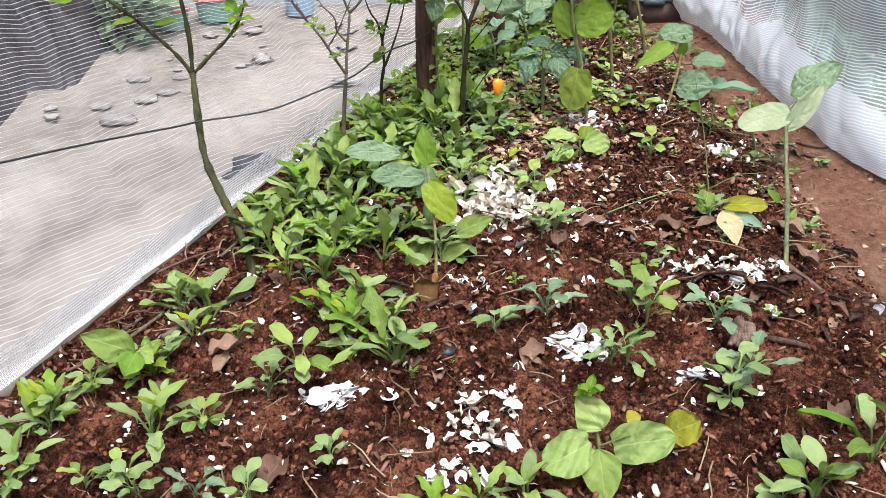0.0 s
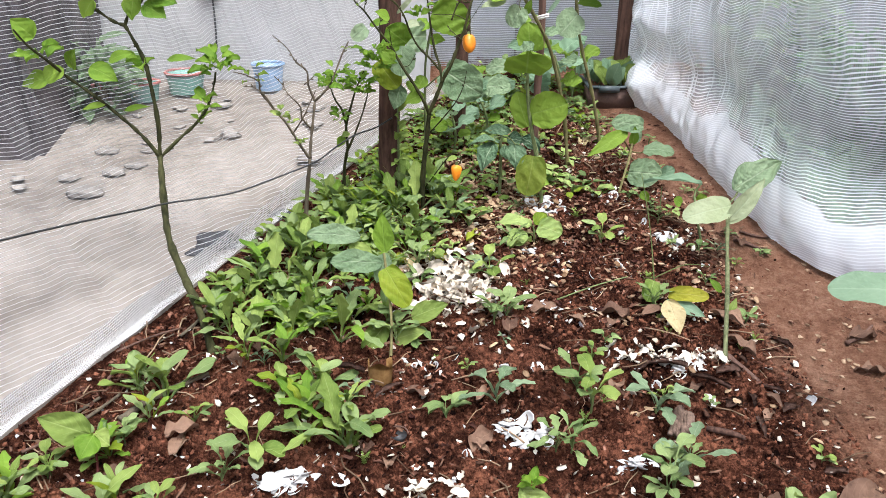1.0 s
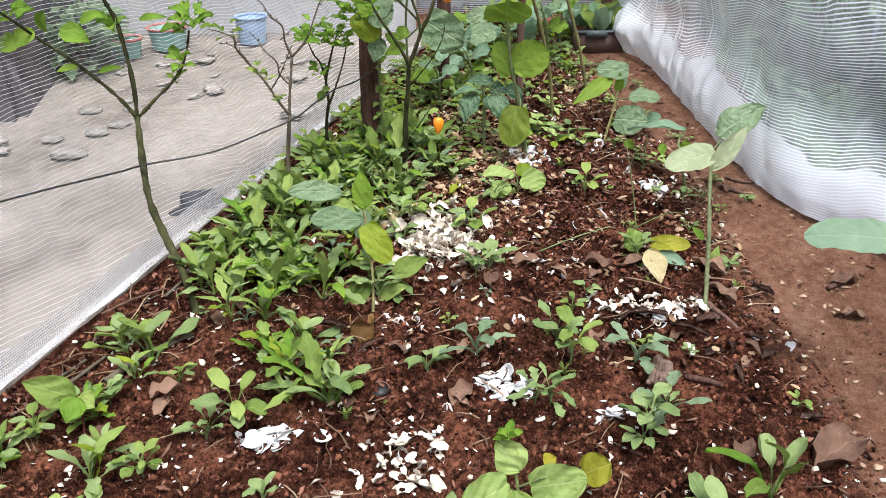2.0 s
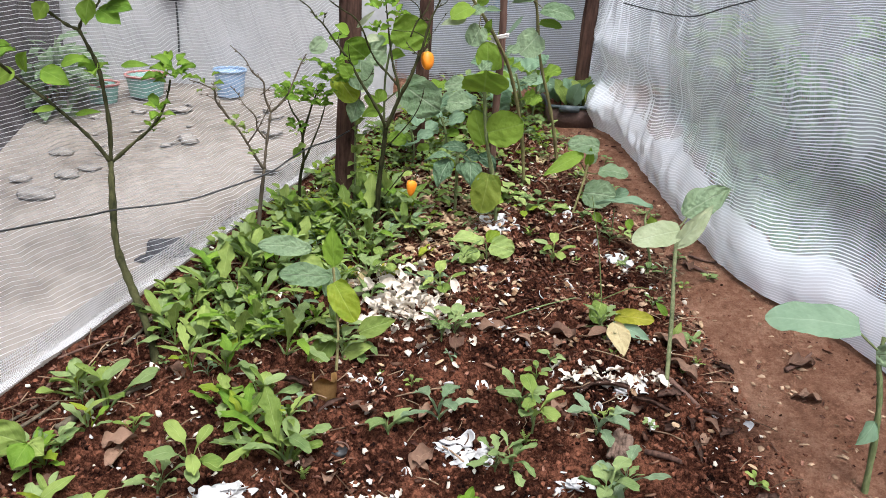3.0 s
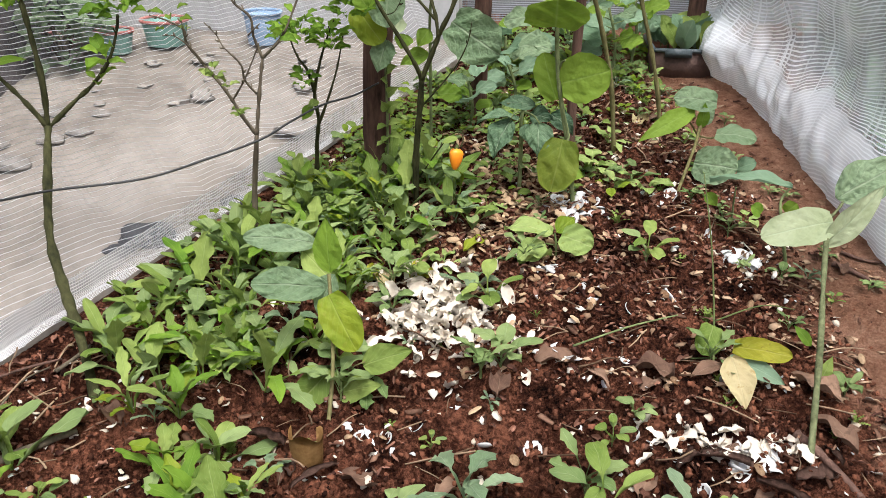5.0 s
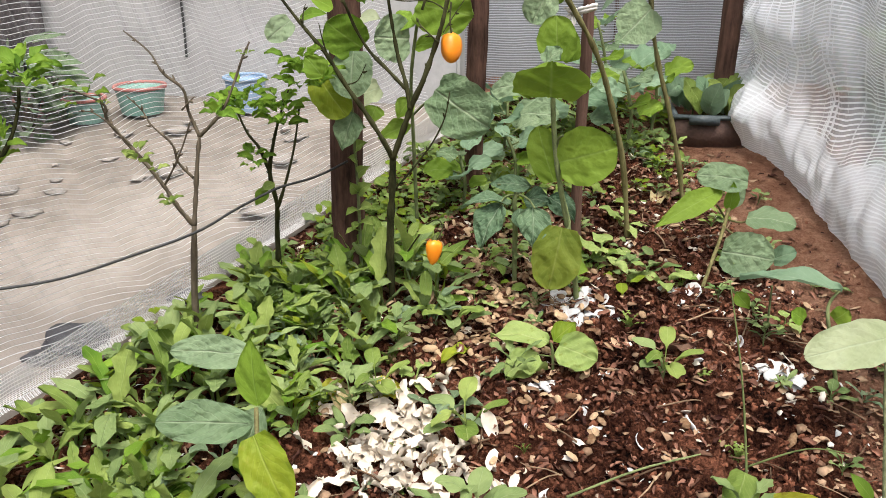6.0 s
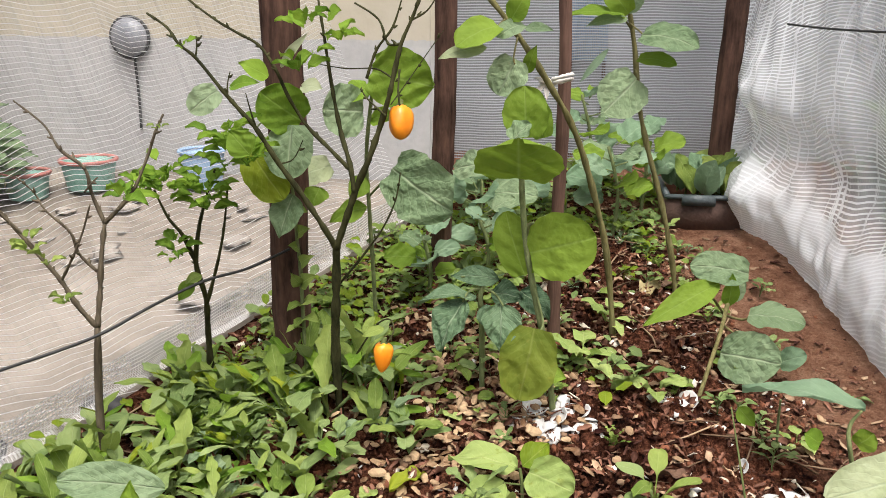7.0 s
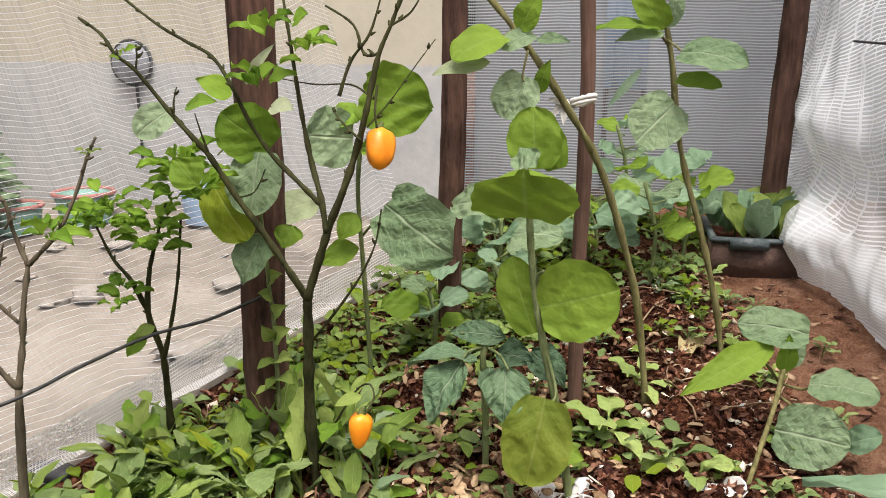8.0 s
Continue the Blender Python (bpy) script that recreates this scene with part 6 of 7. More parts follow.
peel_heap("crumpled pale peelings heaped on the bed", spots(210, 5, 1.8, 2.4, (0.010, 0.027), 1.0, (0.004, 0.026), near(0.03, 2.05, 0.10, 0.11)), 5)
peel_heap("crumpled pale grey peelings at a seedling's foot", spots(70, 16, 1.62, 1.95, (0.008, 0.022), 0.6, (0.002, 0.012), near(0.545, 1.785, 0.085, 0.022)), 16)
peel_heap("pale peelings strewn beside the front eggshells", spots(40, 6, 1.1, 1.5, (0.012, 0.026), 1.0, (0.004, 0.02), near(-0.02, 1.33, 0.07, 0.06)), 6)
scatter_mesh("onion_peel", "pale dry peelings scattered about", "peelings", PAPER, [flake_shape(k) for k in range(8)],
             spots(700, 7, 1.15, 3.2, (0.005, 0.014), 0.8, (0.003, 0.008)), 7)
scatter_mesh("shell_crumbs", "small white eggshell crumbs over the soil", "eggshells", SHELL_WHITE, [flake_shape(k + 20) for k in range(8)],
             spots(650, 8, 1.1, 3.2, (0.003, 0.008), 0.8, (0.003, 0.007)), 8)
scatter_mesh("bark_chips", "splintered brown bark chips and twigs", "bark chips", CHIP, [chip_shape(k) for k in range(5)],
             spots(650, 9, 1.1, 3.4, (0.004, 0.012), 0.5, (0.002, 0.008)), 9)


def straw_shape(seed):
    """A bent dry stalk with four sides."""
    rng = random.Random(seed + 500)
    bm = bmesh.new()
    tube(bm, [(-1, 0, 0), (-0.3, rng.uniform(-0.12, 0.12), 0.06), (0.4, rng.uniform(-0.15, 0.15), 0.08), (1, rng.uniform(-0.25, 0.25), 0.0)], 0.035, 0.022, 4, 0.3, 2, seed)
    return shape_of(bm)


scatter_mesh("dry_stalks", "thin dry brown stalks strewn over the bed", "stalks", grainy("dry_stalk", (0.07, 0.04, 0.024), (0.33, 0.23, 0.145), 40, 0.9, 0.002, island=True), [straw_shape(k) for k in range(6)],
             spots(520, 13, 1.1, 3.2, (0.018, 0.06), 0.25, (0.004, 0.012), lambda x, y: 0.25 + 0.75 * (x < net_x(y) + 0.22)), 13)


def path_bits(seed, n):
    rng = random.Random(seed)
    out = []
    while len(out) < n:
        y = rng.uniform(1.2, 3.3)
        x = rng.uniform(bed_x(y), 1.35)
        out.append((x, y, rng.uniform(0.004, 0.014), 0.4, 0.003))
    return out


scatter_mesh("leaf_litter", "few dry leaf scraps on the trodden path", "leaf litter", LITTER, [curl_shape(k + 60, 0.6, 0.35) for k in range(5)], path_bits(10, 220) + [(x, y, z, 0.4, 0.004) for x, y, z, _, _ in path_bits(12, 900) if 2.3 < y < 3.25 and x < 0.86], 10)
DRY_TAN = grainy("tan_dry_scrap", (0.13, 0.072, 0.042), (0.46, 0.32, 0.205), 45, 0.9, 0.003, island=True)
scatter_mesh("leaf_litter", "flat tan scraps of dry leaf trodden into the path", "leaf litter", DRY_TAN, [flake_shape(k + 40) for k in range(10)],
             [(x, y, s * 1.15, 0.25, 0.002) for x, y, s, _, _ in path_bits(14, 420) if x < 0.98 + 0.3 * (2.4 - y)], 14)
scatter_mesh("leaf_litter", "pale tan scraps of dry leaf over the mulch", "leaf litter", DRY_TAN, [flake_shape(k + 52) for k in range(10)] + [curl_shape(k + 70, 0.5, 0.4) for k in range(4)],
             spots(1100, 15, 1.9, 3.4, (0.005, 0.016), 0.5, (0.002, 0.009), lambda x, y: min(1.0, 0.35 + x + 0.3 * (y - 2.0))), 15)
scatter_mesh("soil_clods", "small soil crumbs on the trodden path", "soil", CLOD, CLODS, [(x, y, s * 0.35, 3.0, 0.0) for x, y, s, _, _ in path_bits(11, 260)], 11)


def dead_leaf(x, y, L, w, turn, mat, label, seed):
    bm = bmesh.new()
    leaf(bm, (-L / 2, 0, 0), (L / 2, 0, 0), w, (0, 0, 1), "ovate", 0.20, 0.45, 0.16, 14, 6, seed)
    ob = mesh_object("fallen_leaf", bm, mat)
    ob.matrix_basis = Matrix.LocRotScale((x, y, ground_z(x, y) + 0.006), Euler((0.1, 0.15 * math.sin(seed), turn)), None)
    tagged(ob, label, "fallen leaf", "fallen leaves")


FALLEN = [(-0.642, 1.405), (-0.540, 1.488), (0.860, 1.410), (0.754, 1.841), (0.338, 1.922), (0.431, 1.923), (0.163, 1.853), (-0.052, 1.672), (0.719, 1.603), (0.083, 1.489), (-0.019, 2.084), (0.867, 2.322), (1.016, 1.764)]
rng_f = random.Random(21)
for k in range(26):
    y = rng_f.uniform(1.45, 3.0)
    FALLEN.append((rng_f.uniform(net_x(y) + 0.25, bed_x(y) + 0.02), y))
for k, (x, y) in enumerate(FALLEN):
    dead_leaf(x, y, (0.062 if k < 13 else 0.048) + 0.022 * math.sin(k * 2.1), 0.028 + 0.01 * math.cos(k), k * 1.3, LEAF_DEAD, "dry brown fallen leaf lying on the soil", k)
dead_leaf(0.836, 1.362, 0.15, 0.085, 0.5, LEAF_DEAD, "large pale brown dry leaf at the path's edge", 50)
dead_leaf(0.635, 1.351, 0.085, 0.045, 1.4, LEAF_DEAD, "curled dark brown leaf on the soil", 51)
dead_leaf(1.049, 1.893, 0.085, 0.04, 0.3, LEAF_DEAD, "dry curled leaf under the path seedling", 52)
dead_leaf(1.004, 1.764, 0.055, 0.022, 2.9, LEAF_DEAD, "thin dry leaf on the path", 53)
dead_leaf(0.717, 1.826, 0.10, 0.035, 2.2, LEAF_DEAD, "long dry brown leaf beside the tall seedling", 54)
dead_leaf(0.088, 1.509, 0.08, 0.045, 0.9, LEAF_DEAD, "dark purplish dry leaf lying among shells", 55)
dead_leaf(-0.541, 1.512, 0.07, 0.045, 0.4, LEAF_DEAD, "purplish dry leaf beside the weeds", 56)
dead_leaf(0.436, 1.960, 0.085, 0.055, 2.7, LEAF_DEAD, "broad dry brown leaf in the middle of the bed", 57)
dead_leaf(0.262, 1.954, 0.075, 0.045, 0.2, LEAF_DEAD, "torn dry brown leaf in the middle of the bed", 58)
dead_leaf(0.714, 1.928, 0.10, 0.05, 2.3, LEAF_DEAD, "dry brown leaf beside the tall seedling's foot", 59)
dead_leaf(-0.123, 2.174, 0.07, 0.05, 1.2, LEAF_YELLOW, "yellowed leaf hanging among the weeds", 60)
dead_leaf(0.498, 2.920, 0.055, 0.045, 0.7, LEAF_WITHERED, "pale round fallen leaf on the mulch", 61)
dead_leaf(*[(-0.392, 1.233)][0], 0.11, 0.05, 1.35, LEAF_DEAD, "large pinkish-brown dry leaf standing in the soil", 40)
dead_leaf(*[(-0.011, 2.191)][0], 0.08, 0.05, 1.0, LEAF_YELLOW, "yellowed fallen leaf among the weeds", 41)
dead_leaf(*[(-0.096, 2.169)][0], 0.08, 0.05, 2.0, LEAF_WITHERED, "withered cream leaf among the weeds", 42)
dead_leaf(*[(0.219, 2.256)][0], 0.08, 0.055, 0.4, LEAF_SPOTTED, "pale green fallen leaf on the soil", 43)
dead_leaf(*[(0.091, 2.286)][0], 0.07, 0.03, 0.8, LEAF_YELLOWGREEN, "yellow-green fallen leaf on the soil", 44)


def stick(pts, r, label, mat=None, name="stick"):
    o = Vector(pts[0])
    ob = thing(name, o, label, "stick", "sticks on the bed")
    bm = bmesh.new()
    tube(bm, local(pts, o), r, r * 0.6, 7, 0.25)
    part("wood", bm, mat or STEM_BARE, ob)


def on_ground(flat, lift=0.006):
    return [(x, y, ground_z(x, y) + lift) for x, y in flat]


stick(on_ground([(-0.684, 1.550), (-0.638, 1.619), (-0.579, 1.683), (-0.535, 1.712)], 0.012), 0.009, "thick brown stick half buried beside the weeds")
stick(on_ground([(0.855, 2.337), (0.896, 2.308), (0.931, 2.264)]), 0.006, "short dry brown stick on the path", STAKE_WOOD)
stick(on_ground([(0.885, 2.384), (0.928, 2.360), (0.978, 2.349)]), 0.004, "thin dry twig on the path", STAKE_WOOD)
stick(on_ground([(0.571, 1.559), (0.637, 1.536), (0.696, 1.497)]), 0.007, "dark broken stick on the soil", POST_WOOD)
stick(on_ground([(0.661, 1.829), (0.695, 1.779), (0.731, 1.702)]), 0.009, "flat strip of bark near the seedling", STAKE_WOOD)
stick(on_ground([(0.998, 1.866), (1.053, 1.900), (1.089, 1.934)], 0.01), 0.006, "dry curled twig on the path", STAKE_WOOD)
stick(on_ground([(0.293, 1.967), (0.398, 2.041), (0.494, 2.080)], 0.03), 0.0022, "thin arching dry stalk over the soil", STEM_PALE)

for k in range(16):
    y = 1.50 + 0.055 * k + 0.03 * math.sin(k * 2.7)
    x = net_x(y) + 0.05 + 0.035 * (1 + math.sin(k * 1.9))
    turn = 0.9 + 0.9 * math.sin(k * 3.1)
    L = 0.05 + 0.03 * math.sin(k * 1.3)
    stick(on_ground([(x - L * math.cos(turn), y - L * math.sin(turn)), (x, y), (x + L * math.cos(turn), y + L * math.sin(turn))], 0.010), 0.0035 + 0.0015 * math.sin(k), "dry brown stalk lying along the net's foot", STEM_BARE if k % 3 else STAKE_WOOD, "dry_stalk")


def bark_piece(x, y, L, w, turn, tilt, seed):
    """A curved plate of bark with thickness."""
    bm = bmesh.new()
    leaf(bm, (-L / 2, 0, 0), (L / 2, 0, 0), w, (0, 0, 1), "lobed", 0.08, 0.5, 0.06, 12, 6, seed)
    bmesh.ops.solidify(bm, geom=bm.faces[:], thickness=0.004)
    ob = mesh_object("bark_piece", bm, POST_WOOD if seed % 2 else STAKE_WOOD)
    ob.matrix_basis = Matrix.LocRotScale((x, y, ground_z(x, y) + 0.008), Euler((tilt, 0.1, turn)), None)
    tagged(ob, "dark curved piece of bark lying on the soil", "bark", "bark pieces on the bed")


for k, (x, y) in enumerate([(0.666, 1.724), (0.700, 1.665), (0.751, 1.684), (0.652, 1.628), (0.695, 1.586), (0.609, 1.682), (0.778, 1.630), (0.708, 1.779), (0.527, 1.747), (0.482, 1.756), (-0.161, 1.671), (-0.209, 1.707), (-0.115, 1.653), (0.837, 1.864), (0.803, 1.438)]):
    bark_piece(x, y, 0.072 + 0.024 * math.sin(k * 1.7), 0.030 + 0.010 * math.cos(k * 2.3), 0.3 + 1.1 * k, 0.3 * math.sin(k), k)


def log_chunk():
    """A split, furrowed piece of wood."""
    x, y = [(0.523, 1.572)][0]
    ob = thing("wood_chunk", (x, y, ground_z(x, y)), "weathered grey-brown split wood chunk on the soil", "wood")
    wood = bark_material("grey_split_wood", (0.035, 0.022, 0.016), (0.24, 0.165, 0.125), 8)
    for k in range(9):
        u = (k - 4) * 0.0055
        bm = bmesh.new()
        tube(bm, [(u * 1.2 - 0.012, -0.045, 0.012 + 0.004 * math.sin(k * 2)), (u * 0.9, 0.0, 0.016 + 0.004 * math.cos(k)), (u * 0.9 + 0.016, 0.045, 0.022 + 0.003 * math.sin(k))], 0.0055, 0.005, 6, 0.2)
        part("splinter", bm, wood, ob)


log_chunk()


def sheath():
    """The brown curled husk round the middle seedling's foot."""
    x, y = [(-0.139, 1.699)][0]
    ob = thing("brown_husk", (x, y, ground_z(x, y)), "curled brown husk standing round a seedling's foot", "husk")
    bm = bmesh.new()
    rings = []
    for i in range(5):
        z = 0.062 * i / 4
        rings.append([bm.verts.new((0.026 * (1 + 0.1 * i / 4) * math.cos(a), 0.02 * math.sin(a), z - 0.006 + 0.008 * math.sin(3 * a) * (i == 4))) for a in (math.pi * (0.85 + 1.5 * k / 14) for k in range(15))])
    for a, b in zip(rings, rings[1:]):
        for k in range(14):
            bm.faces.new((a[k], a[k + 1], b[k + 1], b[k]))
    bmesh.ops.solidify(bm, geom=bm.faces[:], thickness=0.003)
    part("husk_wall", bm, grainy("tan_husk", (0.22, 0.12, 0.04), (0.46, 0.28, 0.11), 40), ob)


sheath()


def ring_pot():
    x, y = [(-0.090, 1.534)][0]
    ob = thing("buried_cup", (x, y, ground_z(x, y)), "dark rim of a cup buried in the soil", "cup")
    bm = bmesh.new()
    pts = [(0.021 * math.cos(a), 0.018 * math.sin(a), 0.008 + 0.006 * math.sin(a)) for a in (6.283 * k / 24 for k in range(17))]
    tube(bm, pts, 0.0016, 0.0012, 6, 0.2, 1)
    part("rim", bm, STAKE_WOOD, ob)
    # A solid black plug stands in for the shaded hollow within the rim.
    bm = bmesh.new()
    bmesh.ops.create_cone(bm, cap_ends=True, segments=20, radius1=0.015, radius2=0.019, depth=0.012)
    part("cup", bm, BLACK, ob)


ring_pot()


# ---- cable, wire, tie ----
def cable(name, pts, r, label, category, mat=None):
    o = Vector(pts[0])
    ob = thing(name, o, label, category)
    bm = bmesh.new()
    tube(bm, local(pts, o), r, r, 7, 0.0, 8)
    part("line", bm, mat or BLACK, ob)


cable("black_hose", [(-1.184, 0.992, 0.827), (-1.074, 1.212, 0.773), (-0.956, 1.448, 0.738), (-0.851, 1.659, 0.711), (-0.790, 1.781, 0.694), (-0.720, 1.921, 0.672), (-0.681, 1.999, 0.662)] + [(-0.550, 2.100, 0.656), (-0.429, 2.152, 0.688), (-0.339, 2.205, 0.715), (-0.297, 2.289, 0.732), (-0.252, 2.373, 0.745), (-0.201, 2.436, 0.750), (-0.156, 2.510, 0.763)], 0.0024, "thin black cable strung along the net to the post", "cable")
cable("guy_wire", [(0.742, 3.045, 1.131), (0.806, 2.888, 1.125), (0.870, 2.677, 1.131), (0.930, 2.520, 1.180), (0.978, 2.362, 1.224), (0.995, 2.257, 1.261), (1.017, 2.205, 1.305)], 0.0022, "dark wire hanging along the loose net", "wire")


def rag():
    """Two wraps round the stake, a knot, and two frayed tails."""
    c = Vector((0.273, 2.625, 1.044))
    ob = thing("cloth_tie", c, "knotted strip of white rag tying stem to stake", "tie")
    for k in range(2):
        bm = bmesh.new()
        ring = [(0.021 + 0.016 * math.cos(a), 0.012 + 0.016 * math.sin(a), 0.006 * k + 0.005 * math.cos(a + 0.5)) for a in (6.283 * j / 14 for j in range(15))]
        tube(bm, ring, 0.0034, 0.003, 6, 0.4, 2, k)
        part("wrap", bm, RAG, ob)
    bm = bmesh.new()
    bmesh.ops.create_icosphere(bm, subdivisions=2, radius=0.008)
    for v in bm.verts:
        v.co = Vector((v.co.x * 1.3 - 0.006, v.co.y - 0.012, v.co.z * 0.9)) * (1 + 0.35 * noise.noise(v.co * 160))
    part("knot", bm, RAG, ob)
    for k, (to, turn) in enumerate((((-0.030, -0.018, -0.024), 0.4), ((-0.026, -0.022, 0.006), 1.0), ((-0.004, -0.020, -0.030), 0.2))):
        bm = bmesh.new()
        leaf(bm, (-0.006, -0.014, 0.0), to, 0.009, (turn, -1, 0.3), "lance", 0.2, 0.3, 0.12, 8, 4, k)
        part("tail", bm, RAG, ob)


rag()


# ---- seed tray at the far end ----
def tray():
    x0, x1, y0, y1 = 0.556, 0.752, 3.265, 3.50
    z0 = min(ground_z(x0, y0), ground_z(x1, y0)) - 0.004
    ob = thing("seed_tray", (x0, y0, z0), "dusty brown planting box with a dark rim", "planter")
    h = 0.078
    for name, a in (("front", (0, 0, 0, x1 - x0, 0.006, h)), ("back", (0, y1 - y0, 0.0, x1 - x0, y1 - y0 + 0.006, h)), ("side", (0.0, 0.0065, 0.0, 0.006, y1 - y0 - 0.0005, h)), ("side", (x1 - x0 - 0.006, 0.0065, 0.0, x1 - x0, y1 - y0 - 0.0005, h))):
        part(name, box(bmesh.new(), *a, 0.0015), TRAY_SIDE, ob)
    for name, a in (("rim", (-0.006, -0.006, h + 0.001, x1 - x0 + 0.006, 0.01, h + 0.012)), ("rim", (-0.006, 0.0105, h + 0.001, 0.009, y1 - y0, h + 0.012)), ("rim", (x1 - x0 - 0.009, 0.0105, h + 0.001, x1 - x0 + 0.006, y1 - y0, h + 0.012)), ("lip", (0.035, -0.014, h - 0.012, 0.115, -0.0065, h + 0.013))):
        part(name, box(bmesh.new(), *a, 0.002), TRAY_RIM, ob)
    part("soil", box(bmesh.new(), 0.0065, 0.0065, 0.01, x1 - x0 - 0.0065, y1 - y0 - 0.001, h - 0.012, 0.001), CLOD, ob)
    rng = random.Random(9)
    for k in range(13):
        x, y = rng.uniform(x0 + 0.03, x1 - 0.03), rng.uniform(y0 + 0.05, y1 - 0.04)
        c = Vector((x, y, z0 + h - 0.02))
        blades = []
        for j in range(6):
            az = 2.4 * j + rng.random()
            d = Vector((math.cos(az) * 0.6, math.sin(az) * 0.6, 1.0)).normalized()
            L = rng.uniform(0.06, 0.115)
            blades.append((c + d * 0.03, c + d * (0.03 + L), L * 0.62, LEAF_WEED if (j + k) % 3 == 0 else LEAF_PALE_GREEN, (-d.x, -0.8, 0.6), "oval", 0.12, 0.1, 0.04))
        ob2 = thing("tray_seedling", c, "leafy green seedling growing in the planting box", "seedling", "seedlings in the box")
        bm = bmesh.new()
        tube(bm, [(0, 0, -0.01), (0, 0, 0.02), (0.002, 0, 0.05)], 0.003, 0.002, 6)
        part("stem", bm, STEM_GREEN, ob2)
        for j, (a, b, w, mat, fc, sh, sg, cp, wv) in enumerate(blades):
            bm = bmesh.new()
            leaf(bm, a - c, b - c, w, fc, sh, sg, cp, wv, 8, 5, k * 9 + j)
            part("leaf", bm, mat, ob2)


tray()


# ---- collards along the far net ----
def far_collard(x, y, tall, seed, size=1.0):
    rng = random.Random(seed)
    f = Vector((x, y, ground_z(x, y)))
    pts = [f, f + Vector((0.01, 0, tall * 0.5)), f + Vector((rng.uniform(-0.02, 0.02), 0, tall))]
    rows = []
    for k in range(9):
        az = 2.4 * k + rng.random()
        z = tall * (0.45 + 0.55 * k / 8)
        d = Vector((math.cos(az), math.sin(az) * 0.8, rng.uniform(0.0, 0.7))).normalized()
        a = f + Vector((0, 0, z)) + d * 0.035 * size
        L = rng.uniform(0.07, 0.12) * size
        rows.append((a, a + Vector((d.x, d.y, d.z * 0.6)) * L, L * rng.uniform(0.6, 0.8), rng.choice((LEAF_BLUE, LEAF_PALE_GREEN, LEAF_COLLARD, LEAF_PALE_GREEN)), (-d.x * 0.5, -0.7, 0.8), "round", 0.12, 0.15, 0.06))
    stems = [(pts, 0.006, 0.005)] + [([f + Vector((0, 0, r[0].z - f.z - 0.01)), r[0]], 0.0025, 0.002) for r in rows]
    plant("collard_plant", "blue-green collard growing along the far net", "plant", f, stems, rows, STEM_PALE, "collards along the far net")


for k, (x, y, tall, size) in enumerate(((0.42, 3.15, 0.22, 0.9), (0.30, 3.25, 0.16, 0.9), (0.10, 3.15, 0.14, 1.0), (0.14, 2.92, 0.15, 0.6), (0.03, 2.82, 0.14, 0.6), (0.50, 3.35, 0.20, 0.85), (0.36, 3.45, 0.25, 0.9))):
    far_collard(x, y, tall, 200 + k, size)


# ---- across the yard ----
def rubble():
    rng = random.Random(4)
    shapes = [clod_shape(k + 30) for k in range(6)]
    for k in range(52):
        x = rng.uniform(-2.2, -0.35)
        y = rng.uniform(2.75, 3.3) if x > -1.1 else rng.uniform(2.55, 3.2)
        if x > net_x(y) - 0.12 or (x < -1.15 and y > 2.7) or (x < -1.38 and y > 2.4):
            continue
        sz = rng.uniform(0.008, 0.022) if rng.random() < 0.88 else rng.uniform(0.025, 0.042)
        sv, sf = shapes[k % 6]
        me = bpy.data.meshes.new("rubble_stone")
        me.from_pydata([(a * sz * 1.4, b * sz, c * sz * 0.5) for a, b, c in sv], [], sf)
        for f in me.polygons:
            f.use_smooth = True
        me.materials.append(STONE)
        ob = new("rubble_stone", me)
        ob.matrix_basis = Matrix.LocRotScale((x, y, SLOPE * y - 0.01 + sz * 0.3), Euler((0, 0, rng.uniform(0, 6))), None)
        tagged(ob, "broken grey rubble stone on the yard", "stone", "rubble beside the wall")


rubble()


def tub(name, x, y, r, h, mat, label, rim_mat=None):
    z = SLOPE * y - 0.012
    ob = thing(name, (x, y, z), label, "container")
    bm = bmesh.new()
    rings = [[bm.verts.new((rr * math.cos(6.283 * k / 20), rr * math.sin(6.283 * k / 20), zz)) for k in range(20)] for rr, zz in ((r * 0.82, 0.0), (r * 0.9, h * 0.5), (r, h), (r * 0.94, h), (r * 0.8, 0.01))]
    for a, b in zip(rings, rings[1:]):
        for k in range(20):
            bm.faces.new((a[k], a[(k + 1) % 20], b[(k + 1) % 20], b[k]))
    bm.faces.new(rings[-1])
    part("body", bm, mat, ob)
    bm = bmesh.new()
    tube(bm, [(r * math.cos(6.283 * k / 24), r * math.sin(6.283 * k / 24), h) for k in range(25)], 0.006, 0.006, 6, 0.0, 1)
    part("rim", bm, rim_mat or mat, ob)


tub("plastic_tub", -1.02, 3.36, 0.075, 0.08, GREENP, "sea-green plastic tub on the yard", REDP)
tub("plastic_tub", -1.16, 3.28, 0.06, 0.07, GREENP, "sea-green plastic tub with a red rim", REDP)
tub("plastic_tub", -0.70, 3.40, 0.062, 0.10, BLUE, "faded blue plastic tub beside the wall")
tub("plastic_tub", -1.38, 3.30, 0.07, 0.06, REDP, "dull red plastic basin on the yard")


